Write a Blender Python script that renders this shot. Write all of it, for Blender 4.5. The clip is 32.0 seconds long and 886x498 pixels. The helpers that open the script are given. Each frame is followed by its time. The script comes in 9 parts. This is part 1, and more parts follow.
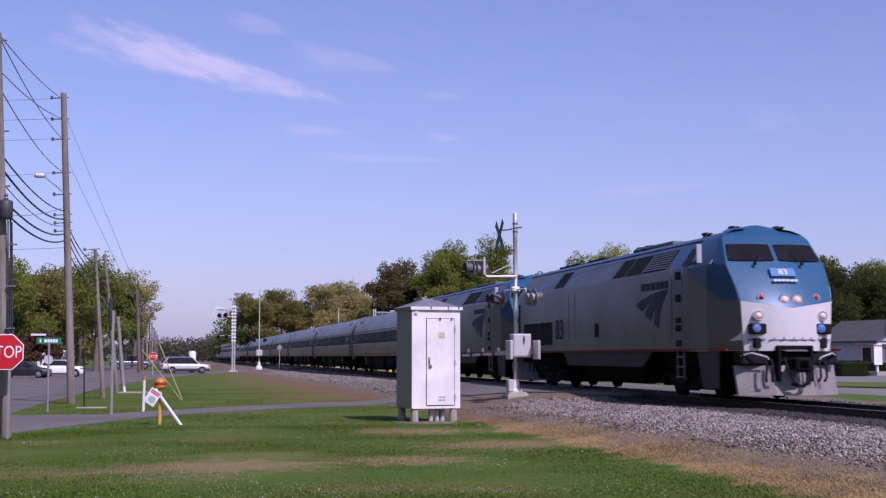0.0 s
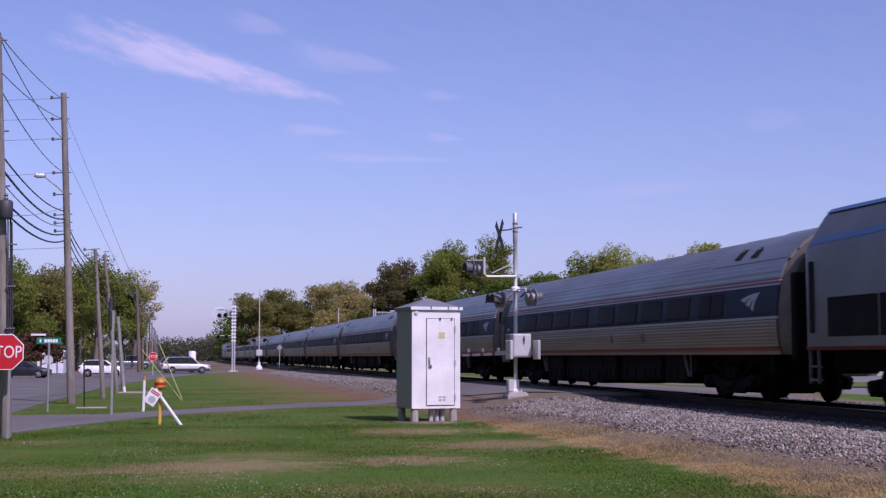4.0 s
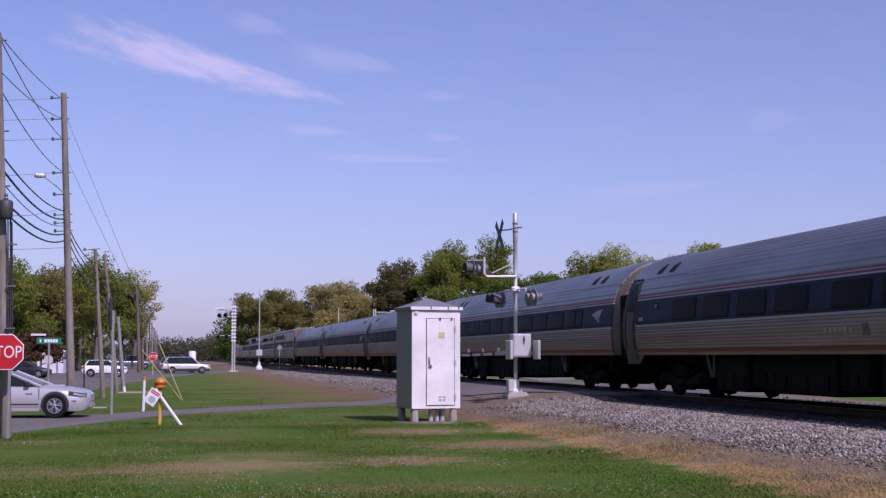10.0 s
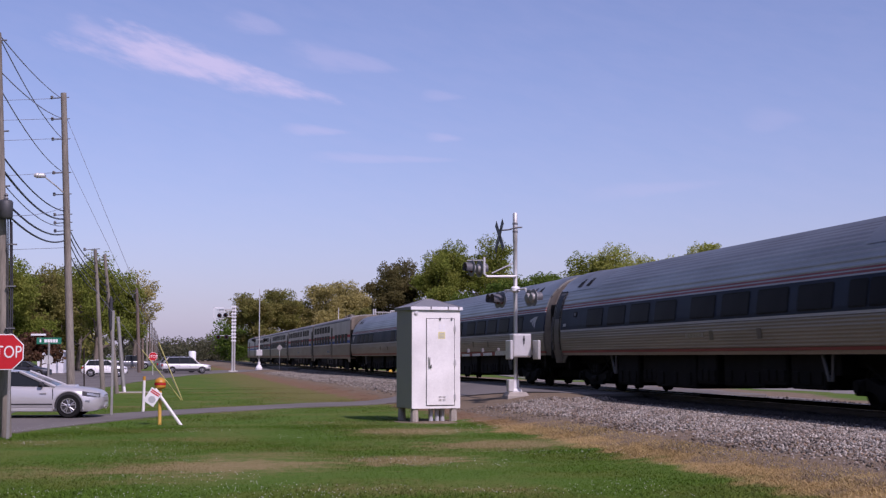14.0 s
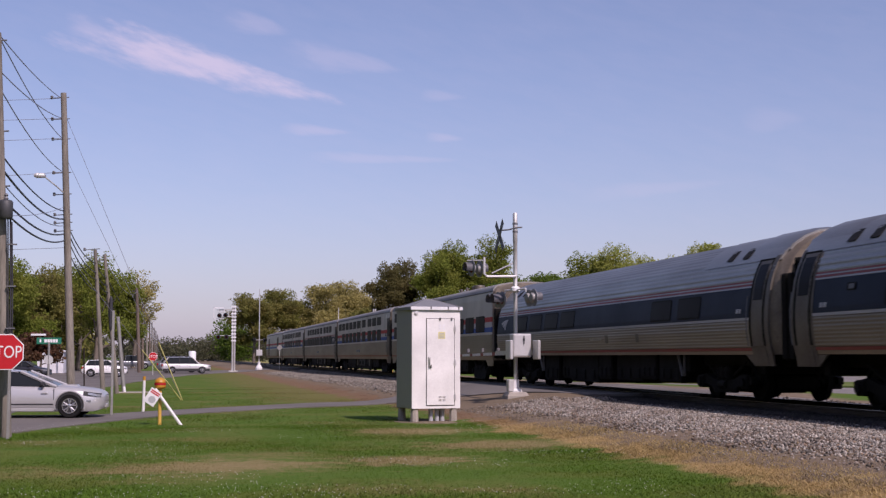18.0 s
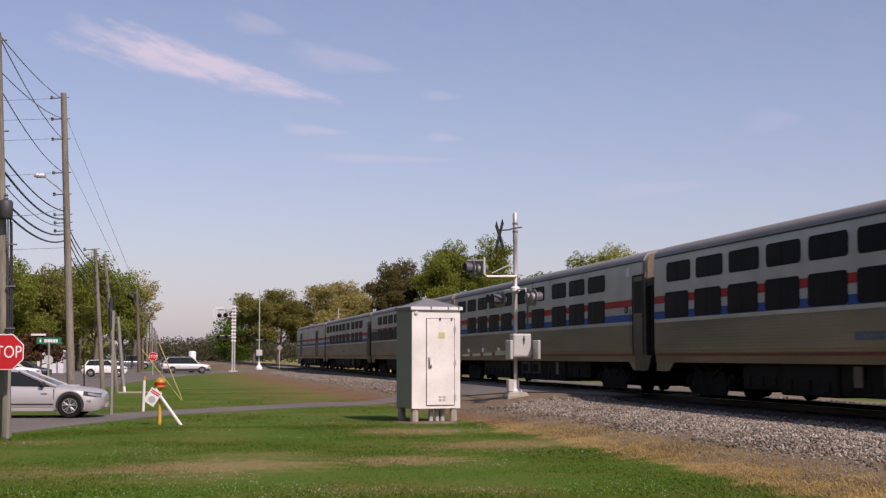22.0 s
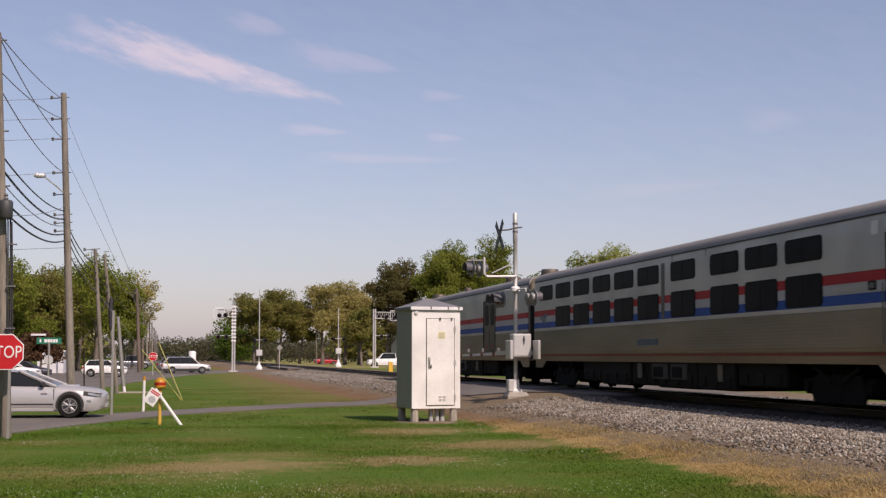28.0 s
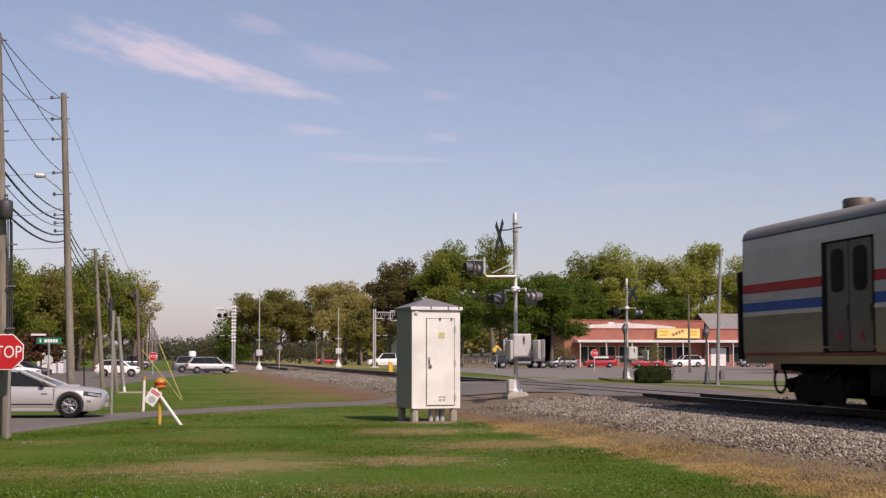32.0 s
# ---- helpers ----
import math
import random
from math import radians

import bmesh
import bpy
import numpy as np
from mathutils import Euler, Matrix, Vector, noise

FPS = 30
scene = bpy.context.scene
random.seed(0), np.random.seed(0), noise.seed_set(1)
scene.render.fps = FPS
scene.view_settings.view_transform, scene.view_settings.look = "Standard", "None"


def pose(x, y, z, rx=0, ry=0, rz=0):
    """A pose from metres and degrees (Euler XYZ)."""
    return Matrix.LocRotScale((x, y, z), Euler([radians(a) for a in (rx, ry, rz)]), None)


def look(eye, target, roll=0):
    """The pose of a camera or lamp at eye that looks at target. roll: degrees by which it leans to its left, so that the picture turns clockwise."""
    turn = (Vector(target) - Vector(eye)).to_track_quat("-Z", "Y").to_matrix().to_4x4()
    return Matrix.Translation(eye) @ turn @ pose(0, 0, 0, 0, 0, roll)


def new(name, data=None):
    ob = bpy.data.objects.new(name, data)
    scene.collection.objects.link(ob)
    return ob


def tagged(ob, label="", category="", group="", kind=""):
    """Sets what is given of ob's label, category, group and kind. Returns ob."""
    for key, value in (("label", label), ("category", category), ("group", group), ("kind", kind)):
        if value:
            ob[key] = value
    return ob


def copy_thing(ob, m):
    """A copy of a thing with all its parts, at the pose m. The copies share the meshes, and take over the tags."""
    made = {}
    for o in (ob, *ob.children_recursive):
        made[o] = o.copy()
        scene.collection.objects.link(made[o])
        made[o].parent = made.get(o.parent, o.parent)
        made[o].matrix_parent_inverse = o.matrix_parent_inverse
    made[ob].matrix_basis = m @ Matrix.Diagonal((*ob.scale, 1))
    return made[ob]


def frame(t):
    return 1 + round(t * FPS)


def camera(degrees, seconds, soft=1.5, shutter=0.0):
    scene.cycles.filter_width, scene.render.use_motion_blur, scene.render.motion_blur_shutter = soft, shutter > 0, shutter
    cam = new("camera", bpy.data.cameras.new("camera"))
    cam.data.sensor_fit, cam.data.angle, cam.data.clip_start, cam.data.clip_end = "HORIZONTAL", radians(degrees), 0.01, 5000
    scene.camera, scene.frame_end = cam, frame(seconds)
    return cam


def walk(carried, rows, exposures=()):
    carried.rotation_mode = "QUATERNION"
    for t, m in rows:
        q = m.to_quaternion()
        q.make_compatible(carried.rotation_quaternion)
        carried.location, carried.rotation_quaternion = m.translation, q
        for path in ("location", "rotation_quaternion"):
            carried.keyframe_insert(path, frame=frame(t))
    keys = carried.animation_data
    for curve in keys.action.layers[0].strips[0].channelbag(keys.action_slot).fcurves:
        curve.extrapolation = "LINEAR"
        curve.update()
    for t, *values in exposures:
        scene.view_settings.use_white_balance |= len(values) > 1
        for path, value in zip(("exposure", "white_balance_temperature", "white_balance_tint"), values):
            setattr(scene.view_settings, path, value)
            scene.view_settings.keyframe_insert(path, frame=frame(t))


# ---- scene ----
# Camera on a tripod beside the line; +y runs away along the track, z = 0 is the lawn.
cam = camera(37.21, 32.0, soft=1.3, shutter=0.25)
EYE = pose(0, 0, 1.713, 90 + 4.675, 0, -11.734)
walk(cam, [(0, EYE), (32, EYE)],
     [(0, 0.09, 5650, 45), (6, 0.0, 5550, 47), (13, 0.04, 5850, 42), (18, 0.09, 6350, 35), (23, 0.16, 7000, 28), (32, 0.17, 7150, 26)])

# ---------------------------------------------------------------- light
SUN_FROM = Vector((0.37, -0.80, 0.95)).normalized()
world = bpy.data.worlds.new("sky")
scene.world = world
world.use_nodes = True


def build_sky():
    nt = world.node_tree
    n, l = nt.nodes, nt.links
    n.clear()

    def math_node(op, a, b=None, c=None):
        m = n.new("ShaderNodeMath")
        m.operation = op
        for i, v in enumerate((a, b, c)):
            if v is None:
                continue
            if isinstance(v, (int, float)):
                m.inputs[i].default_value = v
            else:
                l.new(v, m.inputs[i])
        return m.outputs[0]

    out = n.new("ShaderNodeOutputWorld")
    bg = n.new("ShaderNodeBackground")
    sky = n.new("ShaderNodeTexSky")
    sky.sky_type = "NISHITA"
    sky.sun_disc = False
    sky.sun_elevation = math.asin(SUN_FROM.z)
    sky.sun_rotation = math.atan2(SUN_FROM.x, SUN_FROM.y)
    sky.air_density, sky.dust_density, sky.ozone_density = 1.0, 1.0, 2.5
    bg.inputs["Strength"].default_value = 0.104
    tc = n.new("ShaderNodeTexCoord")
    sep = n.new("ShaderNodeSeparateXYZ")
    l.new(tc.outputs["Generated"], sep.inputs[0])
    az = math_node("MULTIPLY", math_node("ARCTAN2", sep.outputs[0], sep.outputs[1]), 57.2958)
    el = math_node("MULTIPLY", math_node("ARCSINE", sep.outputs[2]), 57.2958)
    comb = n.new("ShaderNodeCombineXYZ")
    l.new(math_node("ADD", math_node("MULTIPLY", az, 0.35), math_node("MULTIPLY", el, 0.1)), comb.inputs[0])
    l.new(math_node("ADD", math_node("MULTIPLY", el, 1.1), math_node("MULTIPLY", az, 0.28)), comb.inputs[1])
    noi = n.new("ShaderNodeTexNoise")
    noi.inputs["Scale"].default_value = 1.5
    noi.inputs["Detail"].default_value = 9
    noi.inputs["Roughness"].default_value = 0.6
    l.new(comb.outputs[0], noi.inputs["Vector"])
    total = None
    # wisps: azimuth and elevation of the middle, half length, half height, lean, strength
    for a0, e0, la, le, lean, s in CLOUDS:
        c, sn = math.cos(radians(lean)), math.sin(radians(lean))
        da, de = math_node("SUBTRACT", az, a0), math_node("SUBTRACT", el, e0)
        p = math_node("DIVIDE", math_node("ADD", math_node("MULTIPLY", da, c), math_node("MULTIPLY", de, sn)), la)
        q = math_node("DIVIDE", math_node("SUBTRACT", math_node("MULTIPLY", de, c), math_node("MULTIPLY", da, sn)), le)
        # thinner towards the right-hand tip
        q = math_node("MULTIPLY", q, math_node("ADD", 1.0, math_node("MULTIPLY", p, 0.45)))
        r = math_node("ADD", math_node("MULTIPLY", p, p), math_node("MULTIPLY", q, q))
        r = math_node("ADD", r, math_node("MULTIPLY", math_node("SUBTRACT", noi.outputs["Fac"], 0.5), 3.4))
        m = n.new("ShaderNodeMapRange")
        m.interpolation_type = "SMOOTHSTEP"
        l.new(r, m.inputs["Value"])
        m.inputs["From Min"].default_value, m.inputs["From Max"].default_value = 1.5, -0.35
        m.inputs["To Min"].default_value, m.inputs["To Max"].default_value = 0.0, s
        total = m.outputs[0] if total is None else math_node("MAXIMUM", total, m.outputs[0])
    # thin high haze over the whole sky
    veil = math_node("MULTIPLY", noi.outputs["Fac"], 0.12)
    haze = math_node("MULTIPLY", math_node("POWER", math_node("SUBTRACT", 1.0, math_node("MAXIMUM", sep.outputs[2], 0.0)), 9.0), 0.38)
    total = math_node("MINIMUM", math_node("ADD", total, veil), 1.0)
    mix = n.new("ShaderNodeMix")
    mix.data_type = "RGBA"
    l.new(total, mix.inputs["Factor"])
    low = n.new("ShaderNodeMix")
    low.data_type = "RGBA"
    l.new(haze, low.inputs["Factor"])
    l.new(sky.outputs[0], low.inputs[6])
    low.inputs[7].default_value = (3.78, 3.70, 5.25, 1)
    l.new(low.outputs[2], mix.inputs[6])
    mix.inputs[7].default_value = CLOUD_COLOUR
    l.new(mix.outputs[2], bg.inputs["Color"])
    l.new(bg.outputs[0], out.inputs["Surface"])


CLOUD_COLOUR = (6.3, 5.9, 6.6, 1)
CLOUDS = [(1.25, 12.4, 5.3, 0.72, -12.8, 0.66), (-3.3, 13.6, 1.3, 0.45, -15, 0.28), (7.2, 12.8, 2.3, 0.5, -8, 0.20),
          (11.7, 11.3, 1.0, 0.22, -3, 0.15), (6.2, 9.75, 1.4, 0.22, -2, 0.25), (26.0, 10.0, 1.2, 0.5, 0, 0.10),
          (11.8, 9.5, 0.8, 0.2, -4, 0.25), (3.5, 14.2, 1.4, 0.4, -10, 0.2), (21.0, 7.2, 3.0, 0.3, 4, 0.12), (9.0, 8.6, 3.0, 0.2, -1, 0.18)]
build_sky()

sun = new("sun", bpy.data.lights.new("sun", "SUN"))
sun.data.energy, sun.data.angle, sun.data.color = 3.7, radians(0.6), (1.0, 0.93, 0.82)
sun.matrix_world = look(SUN_FROM * 200, (0, 0, 0))

# ---------------------------------------------------------------- materials
def surface(name, colour, rough=0.6, metal=0.0, grain=40.0, vary=0.12, blotch=1.5, bump=0.0, other=None, patch=0.5,
            per_piece=0.0, island=0.0, coat=0.0, spec=0.5, stretch=(1, 1, 1)):
    """Two scales of variation: fine grain and broad blotches towards a second colour; optional relief."""
    m = bpy.data.materials.new(name)
    m.use_nodes = True
    n, l = m.node_tree.nodes, m.node_tree.links
    b = n["Principled BSDF"]
    tc = n.new("ShaderNodeTexCoord")
    mp = n.new("ShaderNodeMapping")
    mp.inputs["Scale"].default_value = stretch
    l.new(tc.outputs["Object"], mp.inputs["Vector"])
    fine = n.new("ShaderNodeTexNoise")
    fine.inputs["Scale"].default_value, fine.inputs["Detail"].default_value = grain, 3
    big = n.new("ShaderNodeTexNoise")
    big.inputs["Scale"].default_value, big.inputs["Detail"].default_value = blotch, 4
    for t in (fine, big):
        l.new(mp.outputs[0], t.inputs["Vector"])
    c = (*colour, 1)
    o = (*(other or [v * 0.7 for v in colour]), 1)
    mix = n.new("ShaderNodeMix")
    mix.data_type = "RGBA"
    mr = n.new("ShaderNodeMapRange")
    mr.inputs["From Min"].default_value, mr.inputs["From Max"].default_value = 0.38, 0.68
    mr.inputs["To Max"].default_value = patch
    l.new(big.outputs["Fac"], mr.inputs["Value"])
    l.new(mr.outputs[0], mix.inputs["Factor"])
    mix.inputs[6].default_value, mix.inputs[7].default_value = c, o
    hsv = n.new("ShaderNodeHueSaturation")
    l.new(mix.outputs[2], hsv.inputs["Color"])
    val = n.new("ShaderNodeMapRange")
    val.inputs["From Min"].default_value, val.inputs["From Max"].default_value = 0.25, 0.75
    val.inputs["To Min"].default_value, val.inputs["To Max"].default_value = 1 - vary, 1 + vary
    l.new(fine.outputs["Fac"], val.inputs["Value"])
    last = val.outputs[0]
    for amount, kind in ((per_piece, "ob"), (island, "is")):
        if amount:
            if kind == "ob":
                src = n.new("ShaderNodeObjectInfo").outputs["Random"]
            else:
                src = n.new("ShaderNodeNewGeometry").outputs["Random Per Island"]
            r = n.new("ShaderNodeMapRange")
            r.inputs["To Min"].default_value, r.inputs["To Max"].default_value = 1 - amount, 1 + amount
            l.new(src, r.inputs["Value"])
            mul = n.new("ShaderNodeMath")
            mul.operation = "MULTIPLY"
            l.new(last, mul.inputs[0])
            l.new(r.outputs[0], mul.inputs[1])
            last = mul.outputs[0]
    l.new(last, hsv.inputs["Value"])
    l.new(hsv.outputs[0], b.inputs["Base Color"])
    b.inputs["Metallic"].default_value = metal
    b.inputs["Coat Weight"].default_value = coat
    b.inputs["Specular IOR Level"].default_value = spec
    rr = n.new("ShaderNodeMapRange")
    rr.inputs["To Min"].default_value, rr.inputs["To Max"].default_value = max(0.02, rough - 0.08), min(1, rough + 0.08)
    l.new(big.outputs["Fac"], rr.inputs["Value"])
    l.new(rr.outputs[0], b.inputs["Roughness"])
    if bump:
        bp = n.new("ShaderNodeBump")
        bp.inputs["Strength"].default_value, bp.inputs["Distance"].default_value = 0.6, bump
        l.new(fine.outputs["Fac"], bp.inputs["Height"])
        l.new(bp.outputs[0], b.inputs["Normal"])
    return m


def glow(name, colour, strength):
    m = bpy.data.materials.new(name)
    m.use_nodes = True
    b = m.node_tree.nodes["Principled BSDF"]
    b.inputs["Base Color"].default_value = (*colour, 1)
    b.inputs["Emission Color"].default_value = (*colour, 1)
    b.inputs["Emission Strength"].default_value = strength
    b.inputs["Roughness"].default_value = 0.2
    return m


def leaf_material(name, colour, other):
    m = surface(name, colour, 0.75, 0, 3.0, 0.1, 0.35, other=other, patch=0.9, island=0.16, spec=0.08)
    n, l = m.node_tree.nodes, m.node_tree.links
    b, out = n["Principled BSDF"], n["Material Output"]
    tr = n.new("ShaderNodeBsdfTranslucent")
    src = b.inputs["Base Color"].links[0].from_socket
    l.new(src, tr.inputs["Color"])
    mx = n.new("ShaderNodeMixShader")
    mx.inputs[0].default_value = 0.5
    l.new(b.outputs[0], mx.inputs[1])
    l.new(tr.outputs[0], mx.inputs[2])
    l.new(mx.outputs[0], out.inputs["Surface"])
    return m


# train
STAINLESS = surface("stainless_steel", (0.268, 0.236, 0.190), 0.42, 0.88, 30, 0.08, 0.6, other=(0.14, 0.122, 0.094), patch=0.6, stretch=(1, 0.25, 2))
STAINLESS_ROOF = surface("roof_steel", (0.37, 0.36, 0.325), 0.42, 0.9, 25, 0.08, 0.7, other=(0.20, 0.19, 0.175), patch=0.6, stretch=(1, 0.25, 1))
ROOF_DULL = surface("dull_grey_roof", (0.27, 0.26, 0.245), 0.65, 0.1, 25, 0.08, 0.7, other=(0.13, 0.12, 0.11), patch=0.6, stretch=(1, 0.25, 1))
# one silver paint twice: sides darkened for shade, nose lightened for sun
SILVER_SHADED = surface("silver_paint_shaded", (0.142, 0.141, 0.130), 0.45, 0.5, 60, 0.05, 0.8, other=(0.108, 0.100, 0.090), patch=0.5)
SILVER_SUNLIT = surface("silver_paint_sunlit", (0.64, 0.635, 0.62), 0.4, 0.1, 60, 0.05, 0.8, other=(0.62, 0.60, 0.575), patch=0.6)
VIEW_GREY = surface("car_side_grey", (0.55, 0.535, 0.52), 0.42, 0.5, 50, 0.05, 0.6, other=(0.33, 0.32, 0.31), patch=0.5)
TRAIN_BLUE = surface("train_blue", (0.022, 0.075, 0.17), 0.35, 0.1, 60, 0.06, 0.8, other=(0.02, 0.06, 0.14), patch=0.5)
CAB_BLUE = surface("cab_blue", (0.018, 0.095, 0.18), 0.35, 0.1, 60, 0.06, 0.8, other=(0.014, 0.07, 0.14), patch=0.5)
BAND_BLUE = surface("band_navy", (0.016, 0.026, 0.050), 0.5, 0.0, 60, 0.08, 0.8, spec=0.12)
STRIPE_BLUE = surface("stripe_blue", (0.018, 0.085, 0.36), 0.5, 0, 60, 0.06, 0.8, spec=0.2)
STRIPE_RED = surface("stripe_red", (0.46, 0.020, 0.026), 0.5, 0, 60, 0.06, 0.8, spec=0.2)
LINE_RED = surface("line_red", (0.26, 0.03, 0.022), 0.5, 0, 60, 0.06, 0.8)
STRIPE_WHITE = surface("stripe_white", (0.42, 0.42, 0.43), 0.45, 0, 60, 0.05, 0.8, other=(0.34, 0.33, 0.33))
DARK_GLASS = surface("dark_window_glass", (0.014, 0.0135, 0.017), 0.42, 0, 2, 0.3, 0.5, spec=0.04)
# grimy underfloor black, also used for sheets that stand for shade
UNDER = surface("underfloor_grime_shade", (0.010, 0.009, 0.008), 0.85, 0.1, 25, 0.3, 2.0, bump=0.004, spec=0.15)
SKIRT = surface("skirt_grey", (0.045, 0.041, 0.036), 0.65, 0.2, 30, 0.2, 1.0, other=(0.025, 0.023, 0.02))
SKIRT_DARK = surface("grimy_skirt", (0.015, 0.0135, 0.0115), 0.8, 0.1, 25, 0.3, 1.2, other=(0.026, 0.021, 0.016), patch=0.6, spec=0.15)
RUBBER = surface("black_rubber", (0.012, 0.012, 0.012), 0.75, 0, 40, 0.2, 2.0, spec=0.15)
BOARD_BLUE = surface("number_board_blue", (0.07, 0.20, 0.42), 0.4, 0, 60, 0.06, 0.8)
VESTIBULE = surface("vestibule_steel", (0.145, 0.128, 0.105), 0.55, 0.5, 20, 0.14, 1.0, other=(0.095, 0.080, 0.062), patch=0.8)
# tan end steel, its patches darkened for shade between the cars
END_TAN = surface("end_wall_shaded_steel", (0.21, 0.175, 0.135), 0.6, 0.2, 20, 0.18, 1.2, other=(0.075, 0.060, 0.045), patch=0.9)
EMBLEM_NAVY = surface("emblem_navy", (0.022, 0.03, 0.055), 0.5, 0.0, 60, 0.06, 0.8, spec=0.2)
CHROME = surface("bright_steel", (0.7, 0.7, 0.7), 0.2, 0.9, 60, 0.05, 1.0)
LAMP_ON = glow("lit_headlamp", (0.75, 0.52, 0.44), 0.2)
LAMP_RED = glow("red_marker_lens", (0.45, 0.02, 0.02), 0.08)
LAMP_BLUE = surface("blue_tinted_lens", (0.10, 0.20, 0.42), 0.15)
# street and yard
ASPHALT = surface("asphalt", (0.145, 0.132, 0.118), 0.9, 0, 35, 0.2, 0.25, other=(0.095, 0.087, 0.078), patch=0.8, bump=0.006)
ASPHALT_PALE = surface("worn_asphalt", (0.19, 0.172, 0.152), 0.9, 0, 30, 0.18, 0.3, other=(0.13, 0.117, 0.103), patch=0.7, bump=0.006)
CONCRETE = surface("concrete", (0.36, 0.32, 0.27), 0.85, 0, 30, 0.14, 1.5, other=(0.25, 0.235, 0.21), patch=0.7, bump=0.004)
PALE_CONCRETE = surface("pale_concrete", (0.55, 0.53, 0.5), 0.85, 0, 30, 0.1, 1.5, bump=0.003)
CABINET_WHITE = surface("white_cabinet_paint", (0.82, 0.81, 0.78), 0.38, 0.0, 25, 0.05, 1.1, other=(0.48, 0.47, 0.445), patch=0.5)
# same white cabinet, its unlit sides greyed for shade
CABINET_SHADED = surface("cabinet_side_shaded", (0.36, 0.36, 0.37), 0.45, 0.3, 25, 0.06, 1.1, other=(0.35, 0.35, 0.36), patch=0.5)
ROOF_SHEET = surface("cabinet_roof_grey", (0.24, 0.24, 0.245), 0.5, 0.3, 25, 0.08, 1.1, other=(0.2, 0.2, 0.2), patch=0.5)
GALVANISED = surface("galvanised_steel", (0.56, 0.55, 0.52), 0.45, 0.45, 25, 0.1, 2.0, other=(0.42, 0.41, 0.38), patch=0.6)
POST_GREY = surface("grey_steel_post", (0.30, 0.295, 0.28), 0.55, 0.3, 25, 0.1, 2.0, other=(0.22, 0.215, 0.2), patch=0.6)
ALUMINIUM = surface("aluminium", (0.68, 0.67, 0.65), 0.4, 0.4, 30, 0.08, 2.0, other=(0.5, 0.5, 0.48), patch=0.5)
DARK_METAL = surface("dark_painted_metal", (0.06, 0.062, 0.065), 0.55, 0.2, 30, 0.15, 2.0)
PILOT = surface("pale_pilot_steel", (0.25, 0.235, 0.22), 0.6, 0.2, 20, 0.15, 1.5, other=(0.17, 0.145, 0.125), patch=0.7)
GREY_METAL = surface("grey_metal", (0.16, 0.16, 0.165), 0.55, 0.3, 30, 0.12, 2.0)
POLE_WOOD = surface("weathered_pole_wood", (0.235, 0.21, 0.175), 0.85, 0, 30, 0.3, 2.0, other=(0.125, 0.11, 0.088), patch=0.9, bump=0.01, stretch=(1, 1, 0.12))
POLE_DARK = surface("creosoted_pole_wood", (0.15, 0.115, 0.09), 0.85, 0, 30, 0.22, 2.0, other=(0.09, 0.07, 0.055), patch=0.8, bump=0.01, stretch=(1, 1, 0.12))
CABLE = surface("black_cable", (0.03, 0.03, 0.035), 0.6, 0, 20, 0.1, 1.0)
CABLE_GREY = surface("grey_wire", (0.22, 0.22, 0.25), 0.5, 0.2, 20, 0.1, 1.0)
SIGN_RED = surface("sign_red", (0.55, 0.018, 0.025), 0.4, 0, 30, 0.05, 2.0)
SIGN_WHITE = surface("sign_white", (0.78, 0.78, 0.78), 0.45, 0, 30, 0.04, 2.0)
SIGN_GREEN = surface("sign_green", (0.01, 0.17, 0.10), 0.4, 0, 30, 0.06, 2.0)
SIGN_YELLOW = surface("sign_yellow", (0.72, 0.45, 0.05), 0.45, 0, 30, 0.06, 2.0)
MARKER_ORANGE = surface("marker_orange", (0.50, 0.24, 0.015), 0.45, 0, 30, 0.08, 3.0)
MARKER_YELLOW = surface("marker_post_yellow", (0.68, 0.40, 0.08), 0.5, 0, 30, 0.06, 3.0)
GUY_YELLOW = surface("guy_guard_yellow", (0.55, 0.50, 0.18), 0.55, 0, 30, 0.06, 3.0)
PVC_WHITE = surface("white_plastic_post", (0.76, 0.75, 0.72), 0.45, 0, 30, 0.05, 3.0)
RAIL_STEEL = surface("rail_steel", (0.045, 0.034, 0.028), 0.55, 0.5, 30, 0.2, 2.0)
RAIL_TOP = surface("polished_rail_head", (0.5, 0.48, 0.46), 0.3, 0.9, 30, 0.1, 2.0)
TIE_WOOD = surface("sleeper_wood", (0.11, 0.085, 0.065), 0.9, 0, 30, 0.25, 2.0, bump=0.008, per_piece=0.25, stretch=(0.2, 1, 1))
STONE = surface("ballast_stone", (0.215, 0.20, 0.172), 0.9, 0, 25, 0.15, 1.0, other=(0.12, 0.092, 0.068), patch=0.8, island=0.85)
STONE_BROWN = surface("rusty_ballast_stone", (0.155, 0.112, 0.078), 0.9, 0, 25, 0.15, 1.0, other=(0.12, 0.085, 0.06), patch=0.8, island=0.6)
STONE_PALE = surface("pale_ballast_chip", (0.40, 0.365, 0.315), 0.9, 0, 25, 0.15, 1.0, other=(0.30, 0.27, 0.23), patch=0.6, island=0.4)
# oily stone, with the shadow under the train added to its colour
STONE_DARK = surface("oily_shaded_stone", (0.045, 0.038, 0.032), 0.9, 0, 25, 0.15, 1.0, other=(0.025, 0.022, 0.019), patch=0.8, island=0.5)
BARK = surface("bark", (0.15, 0.125, 0.10), 0.9, 0, 20, 0.25, 2.0, other=(0.09, 0.075, 0.06), bump=0.02, stretch=(1, 1, 0.25))

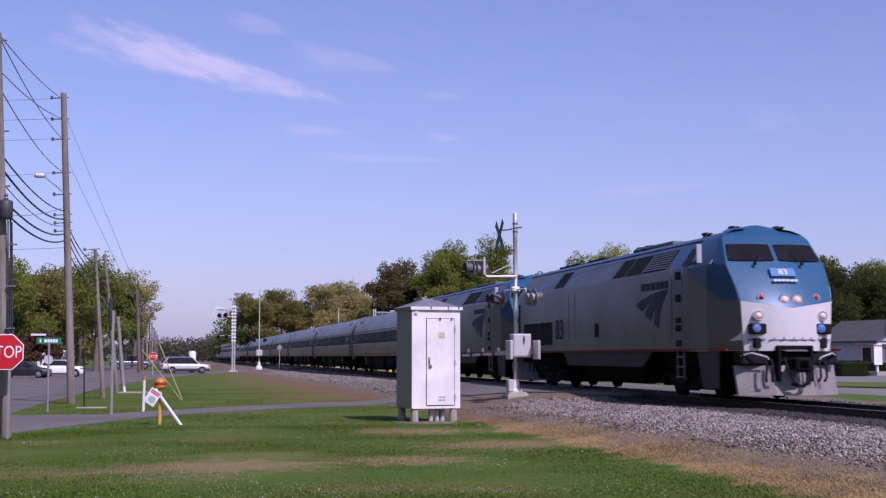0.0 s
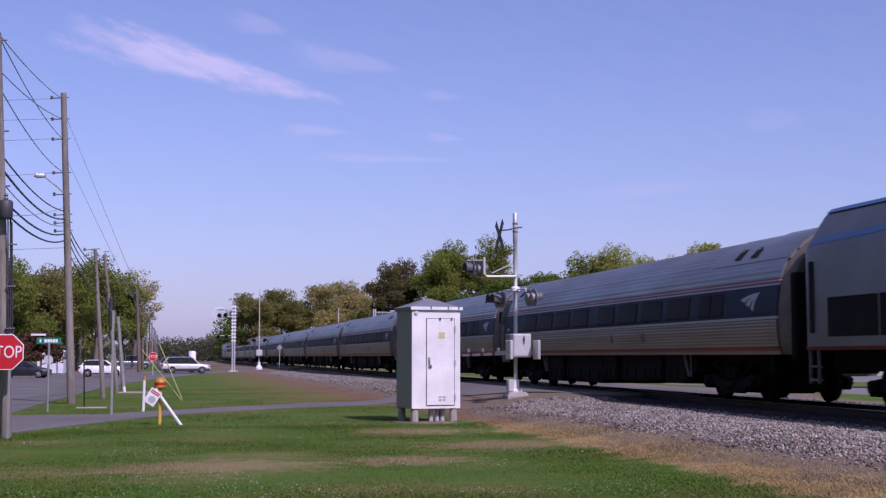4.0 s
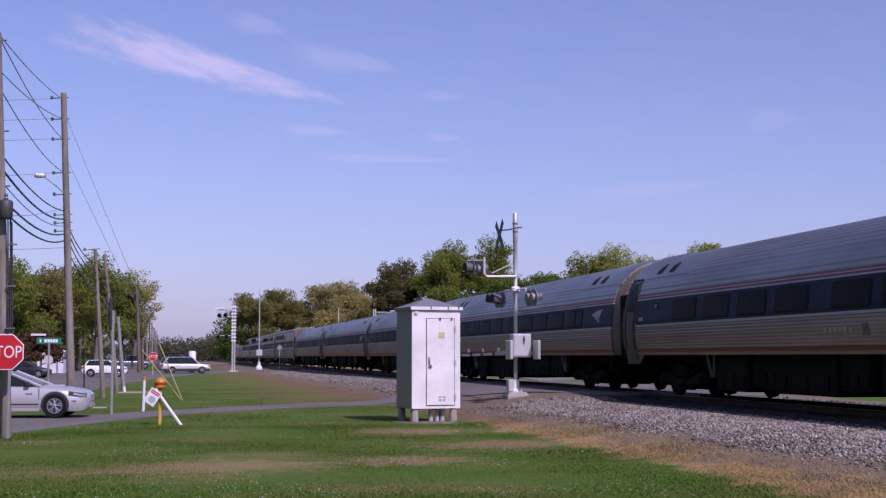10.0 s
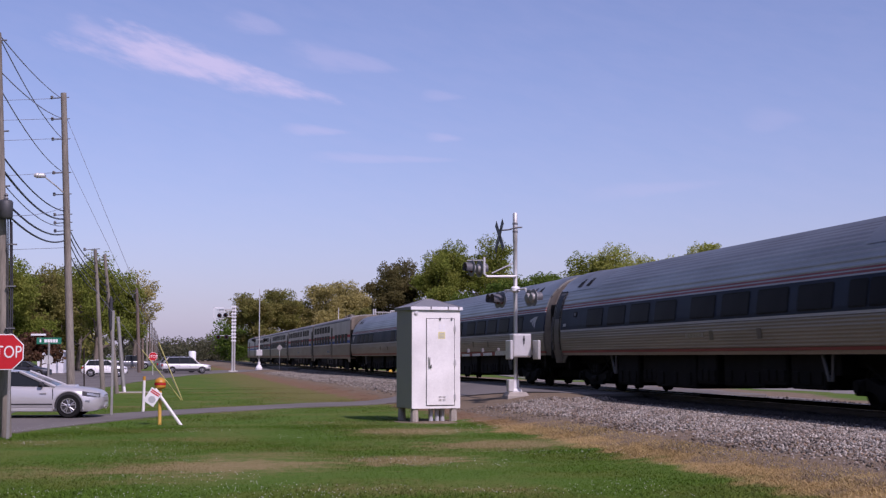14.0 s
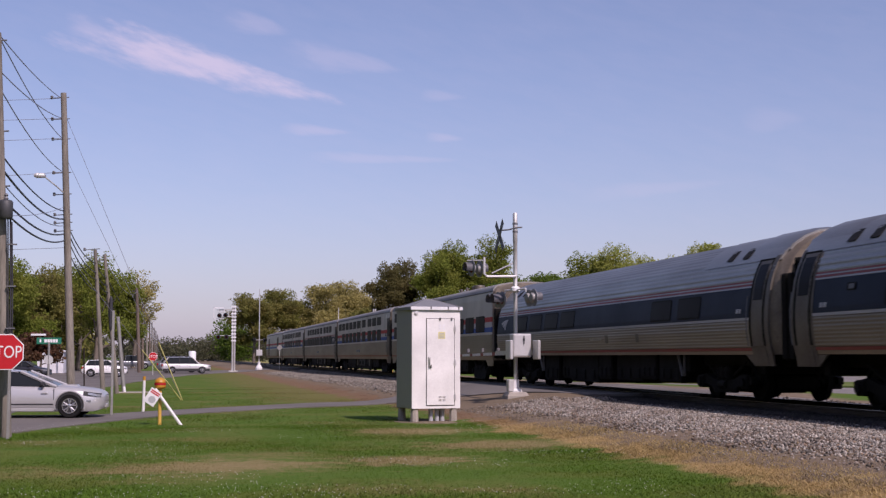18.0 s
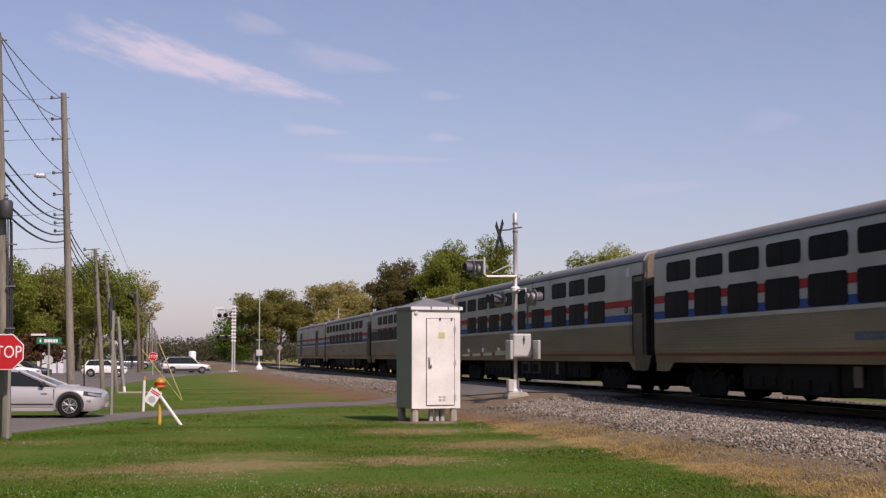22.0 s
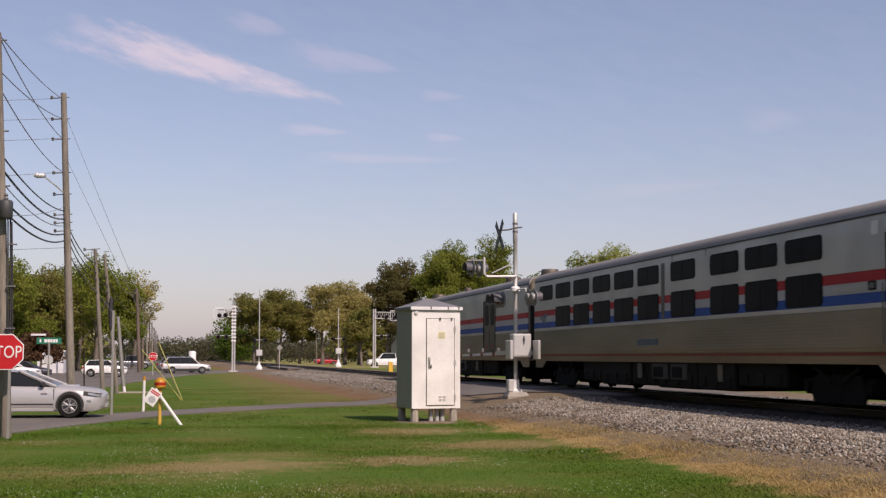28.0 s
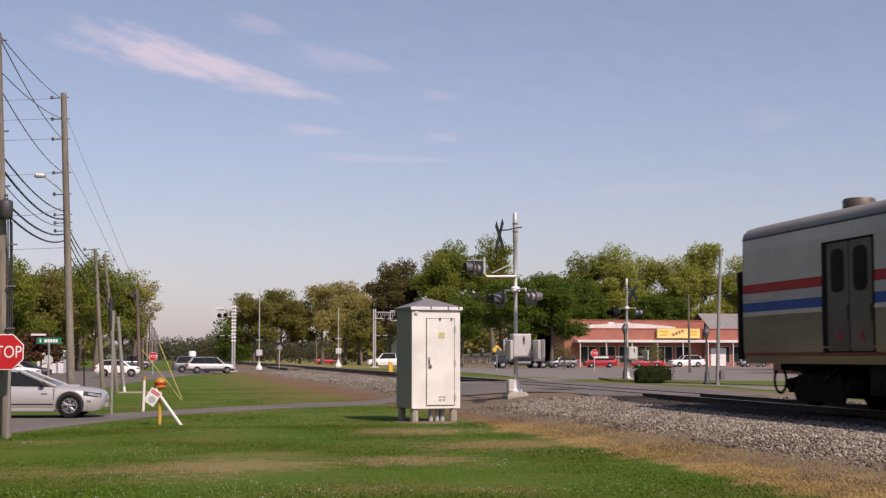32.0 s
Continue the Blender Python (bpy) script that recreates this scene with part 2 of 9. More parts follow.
# ---------------------------------------------------------------- building tools
def finish(bm, name, material, smooth=0):
    me = bpy.data.meshes.new(name)
    bm.to_mesh(me)
    bm.free()
    for m in (material if isinstance(material, (list, tuple)) else [material]):
        me.materials.append(m)
    if smooth:
        me.polygons.foreach_set("use_smooth", [True] * len(me.polygons))
        me.set_sharp_from_angle(angle=radians(smooth))
    return me


def part(name, bm, material, parent=None, label="", smooth=0, at=None):
    ob = new(name, finish(bm, name, material, smooth) if isinstance(bm, bmesh.types.BMesh) else bm)
    if parent:
        ob.parent = parent
    if at is not None:
        ob.matrix_basis = at
    if label:
        ob["label"] = label
    return ob


def thing(name, label, category, at=None, group="", kind=""):
    ob = new(name)
    ob.empty_display_size = 0.2
    if at is not None:
        ob.matrix_basis = at
    return tagged(ob, label, category, group, kind)


def B():
    return bmesh.new()


def faces(bm, verts, polys, mat=0):
    vs = [bm.verts.new(v) for v in verts]
    for p in polys:
        try:
            bm.faces.new([vs[i] for i in p]).material_index = mat
        except ValueError:
            pass
    return vs


def box(bm, x0, x1, y0, y1, z0, z1, c=0.0, mat=0):
    """A box, with chamfered edges where c is given."""
    if c <= 0:
        v = [(x, y, z) for x in (x0, x1) for y in (y0, y1) for z in (z0, z1)]
        faces(bm, v, [(0, 1, 3, 2), (4, 6, 7, 5), (0, 4, 5, 1), (2, 3, 7, 6), (0, 2, 6, 4), (1, 5, 7, 3)], mat)
        return bm
    m = bmesh.new()
    box(m, x0, x1, y0, y1, z0, z1)
    bmesh.ops.bevel(m, geom=m.edges[:], offset=c, segments=1, profile=0.5, affect="EDGES")
    vs = [bm.verts.new(v.co) for v in m.verts]
    for f in m.faces:
        bm.faces.new([vs[v.index] for v in f.verts]).material_index = mat
    m.free()
    return bm


def rod(bm, a, b, r0, r1=None, n=8, mat=0):
    """A tapered round bar from a to b."""
    a, b = Vector(a), Vector(b)
    r1 = r0 if r1 is None else r1
    d = (b - a).normalized()
    u = d.orthogonal().normalized()
    w = d.cross(u)
    v = []
    for c, r in ((a, r0), (b, r1)):
        for i in range(n):
            t = 2 * math.pi * i / n
            v.append(c + (u * math.cos(t) + w * math.sin(t)) * r)
    faces(bm, v, [(i, (i + 1) % n, n + (i + 1) % n, n + i) for i in range(n)] + [tuple(range(n))[::-1], tuple(range(n, 2 * n))], mat)
    return bm


def tube(bm, pts, r, n=6, mat=0):
    """A round bar along a bent line."""
    pts = [Vector(p) for p in pts]
    rings = []
    u = None
    for i, p in enumerate(pts):
        d = (pts[min(i + 1, len(pts) - 1)] - pts[max(i - 1, 0)]).normalized()
        u = d.orthogonal().normalized() if u is None else (u - d * u.dot(d)).normalized()
        w = d.cross(u)
        rr = r[i] if isinstance(r, (list, tuple)) else r
        rings.append([bm.verts.new(p + (u * math.cos(2 * math.pi * k / n) + w * math.sin(2 * math.pi * k / n)) * rr) for k in range(n)])
    for a, b in zip(rings, rings[1:]):
        for k in range(n):
            bm.faces.new((a[k], a[(k + 1) % n], b[(k + 1) % n], b[k])).material_index = mat
    bm.faces.new(rings[0][::-1]).material_index = mat
    bm.faces.new(rings[-1]).material_index = mat
    return bm


def lathe(bm, rings, centre=(0, 0, 0), axis="z", n=16, mat=0):
    """Rings of (radius, height) turned about an axis."""
    c = Vector(centre)
    out = []
    for r, h in rings:
        ring = []
        for i in range(n):
            t = 2 * math.pi * i / n
            a, b = r * math.cos(t), r * math.sin(t)
            v = {"z": (a, b, h), "y": (a, h, -b), "x": (h, a, b)}[axis]
            ring.append(bm.verts.new(c + Vector(v)))
        out.append(ring)
    for a, b in zip(out, out[1:]):
        for i in range(n):
            bm.faces.new((a[i], a[(i + 1) % n], b[(i + 1) % n], b[i])).material_index = mat
    bm.faces.new(out[0][::-1]).material_index = mat
    bm.faces.new(out[-1]).material_index = mat
    return bm


def loft(bm, rings, caps=True, closed=True, mat=0):
    out = [[bm.verts.new(p) for p in r] for r in rings]
    k = len(out[0])
    for a, b in zip(out, out[1:]):
        for i in range(k if closed else k - 1):
            bm.faces.new((a[i], a[(i + 1) % k], b[(i + 1) % k], b[i])).material_index = mat
    if caps:
        bm.faces.new(out[0][::-1]).material_index = mat
        bm.faces.new(out[-1]).material_index = mat
    return bm


def rounded(y0, y1, z0, z1, r, n=3):
    """The outline of a rectangle with round corners, in the y-z plane."""
    pts = []
    for cy, cz, a in ((y1 - r, z1 - r, 0), (y0 + r, z1 - r, 90), (y0 + r, z0 + r, 180), (y1 - r, z0 + r, 270)):
        for i in range(n + 1):
            t = radians(a + 90 * i / n)
            pts.append((cy + r * math.cos(t), cz + r * math.sin(t)))
    return pts


def plate(bm, outline, fx, lo, hi, mat=0):
    """A slab with that y-z outline, lying on the surface x = fx(z), from lo to hi above it (towards -x)."""
    k = len(outline)
    v = [(fx(z) - lo, y, z) for y, z in outline] + [(fx(z) - hi, y, z) for y, z in outline]
    faces(bm, v, [(i, (i + 1) % k, k + (i + 1) % k, k + i) for i in range(k)] + [tuple(range(k))[::-1], tuple(range(k, 2 * k))], mat)
    return bm


def turned(bm):
    """The same mesh turned half round about the z axis (the other side of a vehicle)."""
    bmesh.ops.rotate(bm, verts=bm.verts, cent=(0, 0, 0), matrix=Matrix.Rotation(math.pi, 3, "Z"))
    return bm


def mirrored(bm):
    for v in bm.verts:
        v.co.x = -v.co.x
    bmesh.ops.reverse_faces(bm, faces=bm.faces)
    return bm


def mesh_of(name, verts, tris, material):
    me = bpy.data.meshes.new(name)
    verts = np.ascontiguousarray(verts, dtype=np.float32)
    tris = np.ascontiguousarray(tris, dtype=np.int32)
    k = tris.shape[1]
    me.vertices.add(len(verts))
    me.vertices.foreach_set("co", verts.ravel())
    me.loops.add(tris.size)
    me.loops.foreach_set("vertex_index", tris.ravel())
    me.polygons.add(len(tris))
    me.polygons.foreach_set("loop_start", np.arange(0, tris.size, k, dtype=np.int32))
    me.update(calc_edges=True)
    for m in (material if isinstance(material, (list, tuple)) else [material]):
        me.materials.append(m)
    return me


def ease(a, b, x):
    t = np.clip((np.asarray(x, float) - a) / (b - a), 0, 1)
    return t * t * (3 - 2 * t)


def letters(text, size, depth, material, parent, at, name="lettering", space=1.0):
    cu = bpy.data.curves.new(name, "FONT")
    cu.body, cu.size, cu.extrude, cu.align_x, cu.align_y = text, size, depth, "CENTER", "CENTER"
    cu.space_character = space
    cu.materials.append(material)
    tmp = bpy.data.objects.new("tmp", cu)
    me = bpy.data.meshes.new_from_object(tmp)
    bpy.data.objects.remove(tmp)
    ob = new(name, me)
    ob.parent = parent
    ob.matrix_basis = at
    return ob

# ---------------------------------------------------------------- the lie of the land
TX = 14.7          # middle of the track
RAIL = 0.63        # top of the rails
DECK = 0.07        # the bodies ride this much higher than their trucks are drawn
# the lane crosses the track aslant
LANE_NEAR = [(-9.0, 27.2), (-6.0, 28.4), (-3.3, 31.1), (-1.8, 35.2), (0.1, 39.5), (1.5, 41.2), (4.4, 44.5), (7.6, 46.5), (9.6, 44.4), (11.2, 41.2), (12.2, 37.2)]
LANE_FAR = [(-9.0, 40.6), (-6.0, 40.2), (-4.2, 39.9), (-2.0, 40.0), (-0.4, 42.3), (1.6, 44.6), (5.0, 48.4), (8.4, 50.2), (10.0, 52.6), (11.4, 55.0), (12.2, 57.0)]


def land(x, y):
    """Height of the ground: the lawn, the rise to the line, the ballast bed and the level ground across it."""
    x, y = np.asarray(x, float), np.asarray(y, float)
    d = np.abs(x - TX)
    z = 0.42 * ease(6.8, 11.2, x) * (1 - ease(60, 110, np.abs(y - 10)) * 0.45)
    z = np.where(x > TX, 0.45 - 0.30 * ease(19, 34, x), z)
    bed = 0.44 - 0.36 * ease(1.7, 3.6, d)
    z = np.maximum(z, np.where(d < 3.6, bed, -9))
    # the bank carries the lane up to the rails
    near = 1 - ease(0, 9, np.maximum(np.abs(y - 47.5) - 8.5, 0))
    z = np.maximum(z, near * 0.60 * ease(7.0, 12.0, x) * (1 - ease(17.2, 30, x) * 0.62))
    return z


def drape(name, near, far, lift, material, steps=8, across=8, label="", category=""):
    """A strip of paving between two edge lines, following the ground."""
    def walk_line(pts, k):
        pts = [Vector(p) for p in pts]
        return [pts[i].lerp(pts[i + 1], j / k) for i in range(len(pts) - 1) for j in range(k)] + [pts[-1]]
    a, b = walk_line(near, steps), walk_line(far, steps)
    bm = B()
    rows = []
    for p, q in zip(a, b):
        row = []
        for j in range(across + 1):
            c = p.lerp(q, j / across)
            row.append(bm.verts.new((c.x, c.y, float(land(c.x, c.y)) + lift)))
        rows.append(row)
    for r, s in zip(rows, rows[1:]):
        for j in range(across):
            bm.faces.new((r[j], s[j], s[j + 1], r[j + 1]))
    bmesh.ops.recalc_face_normals(bm, faces=bm.faces)
    if sum(f.normal.z for f in bm.faces) < 0:
        bmesh.ops.reverse_faces(bm, faces=bm.faces)
    # a skirt gives the paving its thickness
    edges = [e for e in bm.edges if e.is_boundary]
    ext = bmesh.ops.extrude_edge_only(bm, edges=edges)
    for v in ext["geom"]:
        if isinstance(v, bmesh.types.BMVert):
            v.co.z -= 0.25
    return tagged(part(name, bm, material, smooth=30), label, category, kind="structure")


def ground_material():
    """Spring lawn: green with straw patches, worn brown verge along the line, gravel at its foot."""
    m = bpy.data.materials.new("lawn_and_verge")
    m.use_nodes = True
    n, l = m.node_tree.nodes, m.node_tree.links
    b = n["Principled BSDF"]
    b.inputs["Roughness"].default_value = 0.95
    b.inputs["Specular IOR Level"].default_value = 0.15
    tc = n.new("ShaderNodeTexCoord")

    def noise_fac(scale, detail=4, stretch=(1, 1, 1)):
        mp = n.new("ShaderNodeMapping")
        mp.inputs["Scale"].default_value = stretch
        l.new(tc.outputs["Object"], mp.inputs["Vector"])
        t = n.new("ShaderNodeTexNoise")
        t.inputs["Scale"].default_value, t.inputs["Detail"].default_value = scale, detail
        l.new(mp.outputs[0], t.inputs["Vector"])
        return t.outputs["Fac"]

    def step(v, lo, hi, to=1.0):
        r = n.new("ShaderNodeMapRange")
        r.interpolation_type = "SMOOTHSTEP"
        l.new(v, r.inputs["Value"])
        r.inputs["From Min"].default_value, r.inputs["From Max"].default_value, r.inputs["To Max"].default_value = lo, hi, to
        return r.outputs[0]

    def mix(f, a, c):
        x = n.new("ShaderNodeMix")
        x.data_type = "RGBA"
        l.new(f, x.inputs["Factor"])
        for i, v in ((6, a), (7, c)):
            if isinstance(v, tuple):
                x.inputs[i].default_value = (*v, 1)
            else:
                l.new(v, x.inputs[i])
        return x.outputs[2]

    def add(a, c, k=1.0):
        x = n.new("ShaderNodeMath")
        x.operation = "MULTIPLY_ADD"
        l.new(c, x.inputs[0])
        x.inputs[1].default_value = k
        l.new(a, x.inputs[2])
        return x.outputs[0]

    sep = n.new("ShaderNodeSeparateXYZ")
    l.new(tc.outputs["Object"], sep.inputs[0])
    green = mix(noise_fac(7.0), (0.046, 0.098, 0.009), (0.080, 0.142, 0.015))
    green = mix(step(noise_fac(0.5), 0.42, 0.66, 0.45), green, (0.122, 0.128, 0.030))
    straw = mix(noise_fac(9.0), (0.26, 0.19, 0.088), (0.15, 0.122, 0.05))
    lawn = mix(step(add(noise_fac(0.42, 5, (0.6, 0.8, 1)), noise_fac(5.5, 5), 0.5), 0.78, 0.96, 0.5), green, straw)
    # worn straw patches: middle, half lengths, turn
    worn = None
    for px, py, pa, pb, turn in ((0.7, 20.9, 2.5, 1.5, 10), (3.8, 21.6, 1.6, 1.2, 6), (6.2, 25.0, 1.8, 1.5, 12), (5.6, 30.0, 1.8, 1.6, 0)):
        mp = n.new("ShaderNodeMapping")
        mp.vector_type = "TEXTURE"
        mp.inputs["Location"].default_value = (px, py, 0)
        mp.inputs["Rotation"].default_value = (0, 0, radians(turn))
        mp.inputs["Scale"].default_value = (pa, pb, 40)
        l.new(tc.outputs["Object"], mp.inputs["Vector"])
        ln = n.new("ShaderNodeVectorMath")
        ln.operation = "LENGTH"
        l.new(mp.outputs[0], ln.inputs[0])
        if worn is None:
            worn = ln.outputs["Value"]
        else:
            mn = n.new("ShaderNodeMath")
            mn.operation = "MINIMUM"
            l.new(worn, mn.inputs[0])
            l.new(ln.outputs["Value"], mn.inputs[1])
            worn = mn.outputs[0]
    worn = add(add(worn, noise_fac(1.9, 6), 1.9), noise_fac(7.0, 4), 1.2)
    lawn = mix(step(worn, 2.70, 1.85, 0.80), lawn, mix(noise_fac(6.0), (0.30, 0.215, 0.115), (0.185, 0.150, 0.062)))
    # tired olive grass between the lane and the line
    tired = n.new("ShaderNodeMath")
    tired.operation = "MULTIPLY"
    l.new(step(add(sep.outputs[0], noise_fac(0.5, 4), 5.0), 4.2, 8.4, 0.8), tired.inputs[0])
    l.new(step(sep.outputs[1], 42.0, 50.0), tired.inputs[1])
    lawn = mix(tired.outputs[0], lawn, mix(noise_fac(4.0), (0.170, 0.135, 0.050), (0.120, 0.118, 0.032)))
    wob = noise_fac(0.9, 5)
    away = step(sep.outputs[1], 46.0, 62.0)
    edge = add(add(sep.outputs[0], wob, 2.4), away, 0.55)
    edge2 = add(sep.outputs[0], noise_fac(1.3, 6), 3.0)
    verge = mix(noise_fac(3.0), (0.40, 0.285, 0.115), (0.22, 0.15, 0.07))
    verge = mix(step(sep.outputs[1], 29.0, 36.0), verge, mix(noise_fac(2.2), (0.215, 0.135, 0.075), (0.135, 0.085, 0.050)))
    dirt = mix(noise_fac(5.0), (0.115, 0.087, 0.058), (0.225, 0.175, 0.118))
    col = mix(step(edge, 8.5, 9.1), lawn, verge)
    col = mix(step(edge2, 9.5, 10.1), col, dirt)
    # oily bed under the rails, made darker and wider for the train's shadow
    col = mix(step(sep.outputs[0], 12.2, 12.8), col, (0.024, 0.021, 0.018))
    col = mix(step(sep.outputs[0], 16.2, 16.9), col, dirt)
    # across the line: mown grass again
    col = mix(step(edge, 20.4, 21.4), col, mix(step(sep.outputs[1], 120.0, 170.0, 0.8), green, (0.25, 0.225, 0.085)))
    l.new(col, b.inputs["Base Color"])
    bp = n.new("ShaderNodeBump")
    bp.inputs["Strength"].default_value, bp.inputs["Distance"].default_value = 0.7, 0.05
    l.new(noise_fac(14.0, 5), bp.inputs["Height"])
    l.new(bp.outputs[0], b.inputs["Normal"])
    return m


LAWN = ground_material()


def build_ground():
    xs = np.concatenate([[-4000, -1500, -600, -250, -120, -60, -40, -25], np.arange(-16, 6, 1.0), np.arange(6, 24, 0.3),
                         np.arange(24, 60, 2.0), [70, 90, 130, 200, 400, 900, 2000, 4000]])
    ys = np.concatenate([[-4000, -1000, -300, -100, -40, -15], np.arange(-5, 120, 1.5), np.arange(120, 260, 5.0), [280, 330, 420, 600, 1000, 2200, 4500]])
    X, Y = np.meshgrid(xs, ys)
    Z = land(X, Y)
    near = (np.abs(X) < 60) & (Y < 130) & (Y > -10)
    bump = np.array([[noise.noise(Vector((x * 0.35, y * 0.35, 3.1))) for x in xs] for y in ys])
    Z = Z + np.where(near, bump * 0.035, 0)
    w, h = len(xs), len(ys)
    v = np.stack([X.ravel(), Y.ravel(), Z.ravel()], 1)
    i = (np.arange(h - 1)[:, None] * w + np.arange(w - 1)[None, :]).ravel()
    f = np.stack([i, i + 1, i + 1 + w, i + w], 1)
    g = new("ground", mesh_of("ground", v, f, LAWN))
    tagged(g, "spring lawn with straw patches and a brown gravelly verge", "ground", kind="structure")


build_ground()
drape("road", [(-9.0, 27.2), (-6.0, 28.4)] + LANE_NEAR[2:], LANE_FAR, 0.03, ASPHALT, 4, 8, "grey asphalt lane rising to the level crossing", "road")
STREET_NEAR = [(-4.6, 40.2), (-4.5, 48.5), (-4.2, 57.6), (-3.6, 73.5), (-2.2, 90.7), (-0.4, 106.7), (2.2, 125.8), (6.0, 142.0), (11.6, 150)]
STREET_FAR = [(-26, 40.4), (-26, 50), (-26, 60), (-26, 75), (-26, 92), (-25, 112), (-22, 135), (-4.0, 160), (11.6, 166)]
drape("road", STREET_NEAR, STREET_FAR, 0.025, ASPHALT, 4, 10, "wide worn asphalt street with cars", "road")
drape("road", [(-26, 25.0), (-9.05, 27.0)], [(-26, 40.3), (-9.05, 40.4)], 0.025, ASPHALT, 6, 6, "asphalt street mouth", "road")
drape("road", [(-3.6, 158), (-3.4, 600)], [(-11.5, 150), (-12.5, 600)], 0.02, ASPHALT, 10, 3, "long straight asphalt street", "road")
drape("pavement", [(17.3, 12), (17.3, 57.2), (19.5, 70), (24, 100), (30, 190)], [(120, 2), (120, 45), (120, 70), (120, 100), (120, 200)], 0.02, ASPHALT_PALE, 8, 14, "pale worn asphalt road and parking across the line", "pavement")


def island(near, far, label):
    ob = drape("grass_verge", near, far, 0.10, LAWN_FAR, 4, 5, label, "grass")
    return ob


LAWN_FAR = surface("mown_grass", (0.075, 0.115, 0.022), 0.95, 0, 6, 0.25, 0.4, other=(0.16, 0.16, 0.06), patch=0.7, spec=0.1, bump=0.03)
island([(22.9, 66.5), (25.5, 63.6), (27.8, 61.6), (30.3, 58.6), (33.0, 54.6), (36.6, 49.0), (50, 38)],
       [(26.0, 78), (29.6, 77), (33.5, 76), (37.0, 73), (41.5, 68), (46.5, 62), (66, 48)], "mown grass verge across the line")


def box_strip(x0, x1, y0, y1, z, material, name, label):
    bm = B()
    box(bm, x0, x1, y0, y1, z - 0.35, z, 0.02)
    return tagged(part(name, bm, material), label, name.replace("_", " "), kind="structure")


# crossing panels between and beside the rails
for a, b, n0, n1 in ((12.15, 13.86, 37.4, 57.2), (14.06, 15.34, 36.6, 57.6), (15.54, 17.35, 36.4, 58.0)):
    box_strip(a, b, n0, n1, RAIL - 0.015, ASPHALT, "crossing_panel", "asphalt crossing panel laid between the rails")
for a, b in ((12.15, 13.86), (14.06, 15.34), (15.54, 17.35)):
    box_strip(a, b, 138, 168, RAIL - 0.10, ASPHALT, "crossing_panel", "asphalt panel of the farther crossing")


def build_track():
    tr = thing("railway_track", "steel rails on dark wooden sleepers in stone ballast", "railway track", pose(TX, 0, 0), kind="structure")
    for s in (-1, 1):
        x = s * 0.755
        prof = [(-0.07, -0.17), (0.07, -0.17), (0.07, -0.155), (0.012, -0.13), (0.012, -0.045), (0.036, -0.03), (0.036, 0), (-0.036, 0), (-0.036, -0.03), (-0.012, -0.045), (-0.012, -0.13), (-0.07, -0.155)]
        bm = B()
        loft(bm, [[(x + a, y, RAIL + z) for a, z in prof] for y in (-60, 0, 60, 200, 700)])
        r = part("rail", bm, RAIL_STEEL, tr, "rusty steel rail with a polished head")
        bm = B()
        box(bm, x - 0.03, x + 0.03, -60, 700, RAIL, RAIL + 0.003)
        part("rail_head", bm, RAIL_TOP, r, "polished running surface")
    bm = B()
    box(bm, -1.3, 1.3, -0.115, 0.115, RAIL - 0.36, RAIL - 0.172, 0.01)
    tie = finish(bm, "sleeper", TIE_WOOD)
    k = 0
    y = 8.0
    while y < 128:
        if not (36.4 < y < 58):
            ob = new("sleeper", tie)
            ob.parent = tr
            ob.matrix_basis = pose(random.uniform(-0.04, 0.04), y, random.uniform(-0.01, 0.005), 0, 0, random.uniform(-0.8, 0.8))
        y += 0.5


build_track()

# ---------------------------------------------------------------- the train
# Each car's own space: y from 0 at its leading end back to its length, x = 0 on the track's middle, z = 0 on the rails.
LOCO, COACH = 21.03, 26.0
NOSE = 28.81       # y of the leading coupler at 0 s
TRAIN = []         # (car, distance of its leading end behind the first coupler)


def chain(points):
    """A function that runs through (z, x) pairs."""
    zs, xs = [p[0] for p in points], [p[1] for p in points]
    return lambda z: -float(np.interp(z, zs, xs))


def strip(bm, fx, y0, y1, z0, z1, lo, hi, n=6, ribs=0, depth=0.012, ends=0.0):
    """A curved panel along the car's side, from lo to hi off the surface; with ribs, corrugated lengthways."""
    k = n if not ribs else ribs * 4
    outer = []
    for i in range(k + 1):
        z = z0 + (z1 - z0) * i / k
        d = hi
        if ribs:
            d = hi - (depth if i % 4 in (0, 3) else 0)
        outer.append((fx(z) - d, z))
    inner = [(fx(z0 + (z1 - z0) * i / n) - lo, z0 + (z1 - z0) * i / n) for i in range(n, -1, -1)]
    ring = outer + inner
    loft(bm, [[(x, y, z) for x, z in ring] for y in (y0, y1)])
    return bm


def two_sides(name, make, material, car, length, label="", smooth=0):
    """One part on the near side and its mirror image on the far side."""
    bm = B()
    make(bm)
    a = part(name, bm, material, car, label, smooth)
    bm = B()
    make(bm)
    b = part(name, mirrored(bm), material, car, label, smooth)
    return a, b


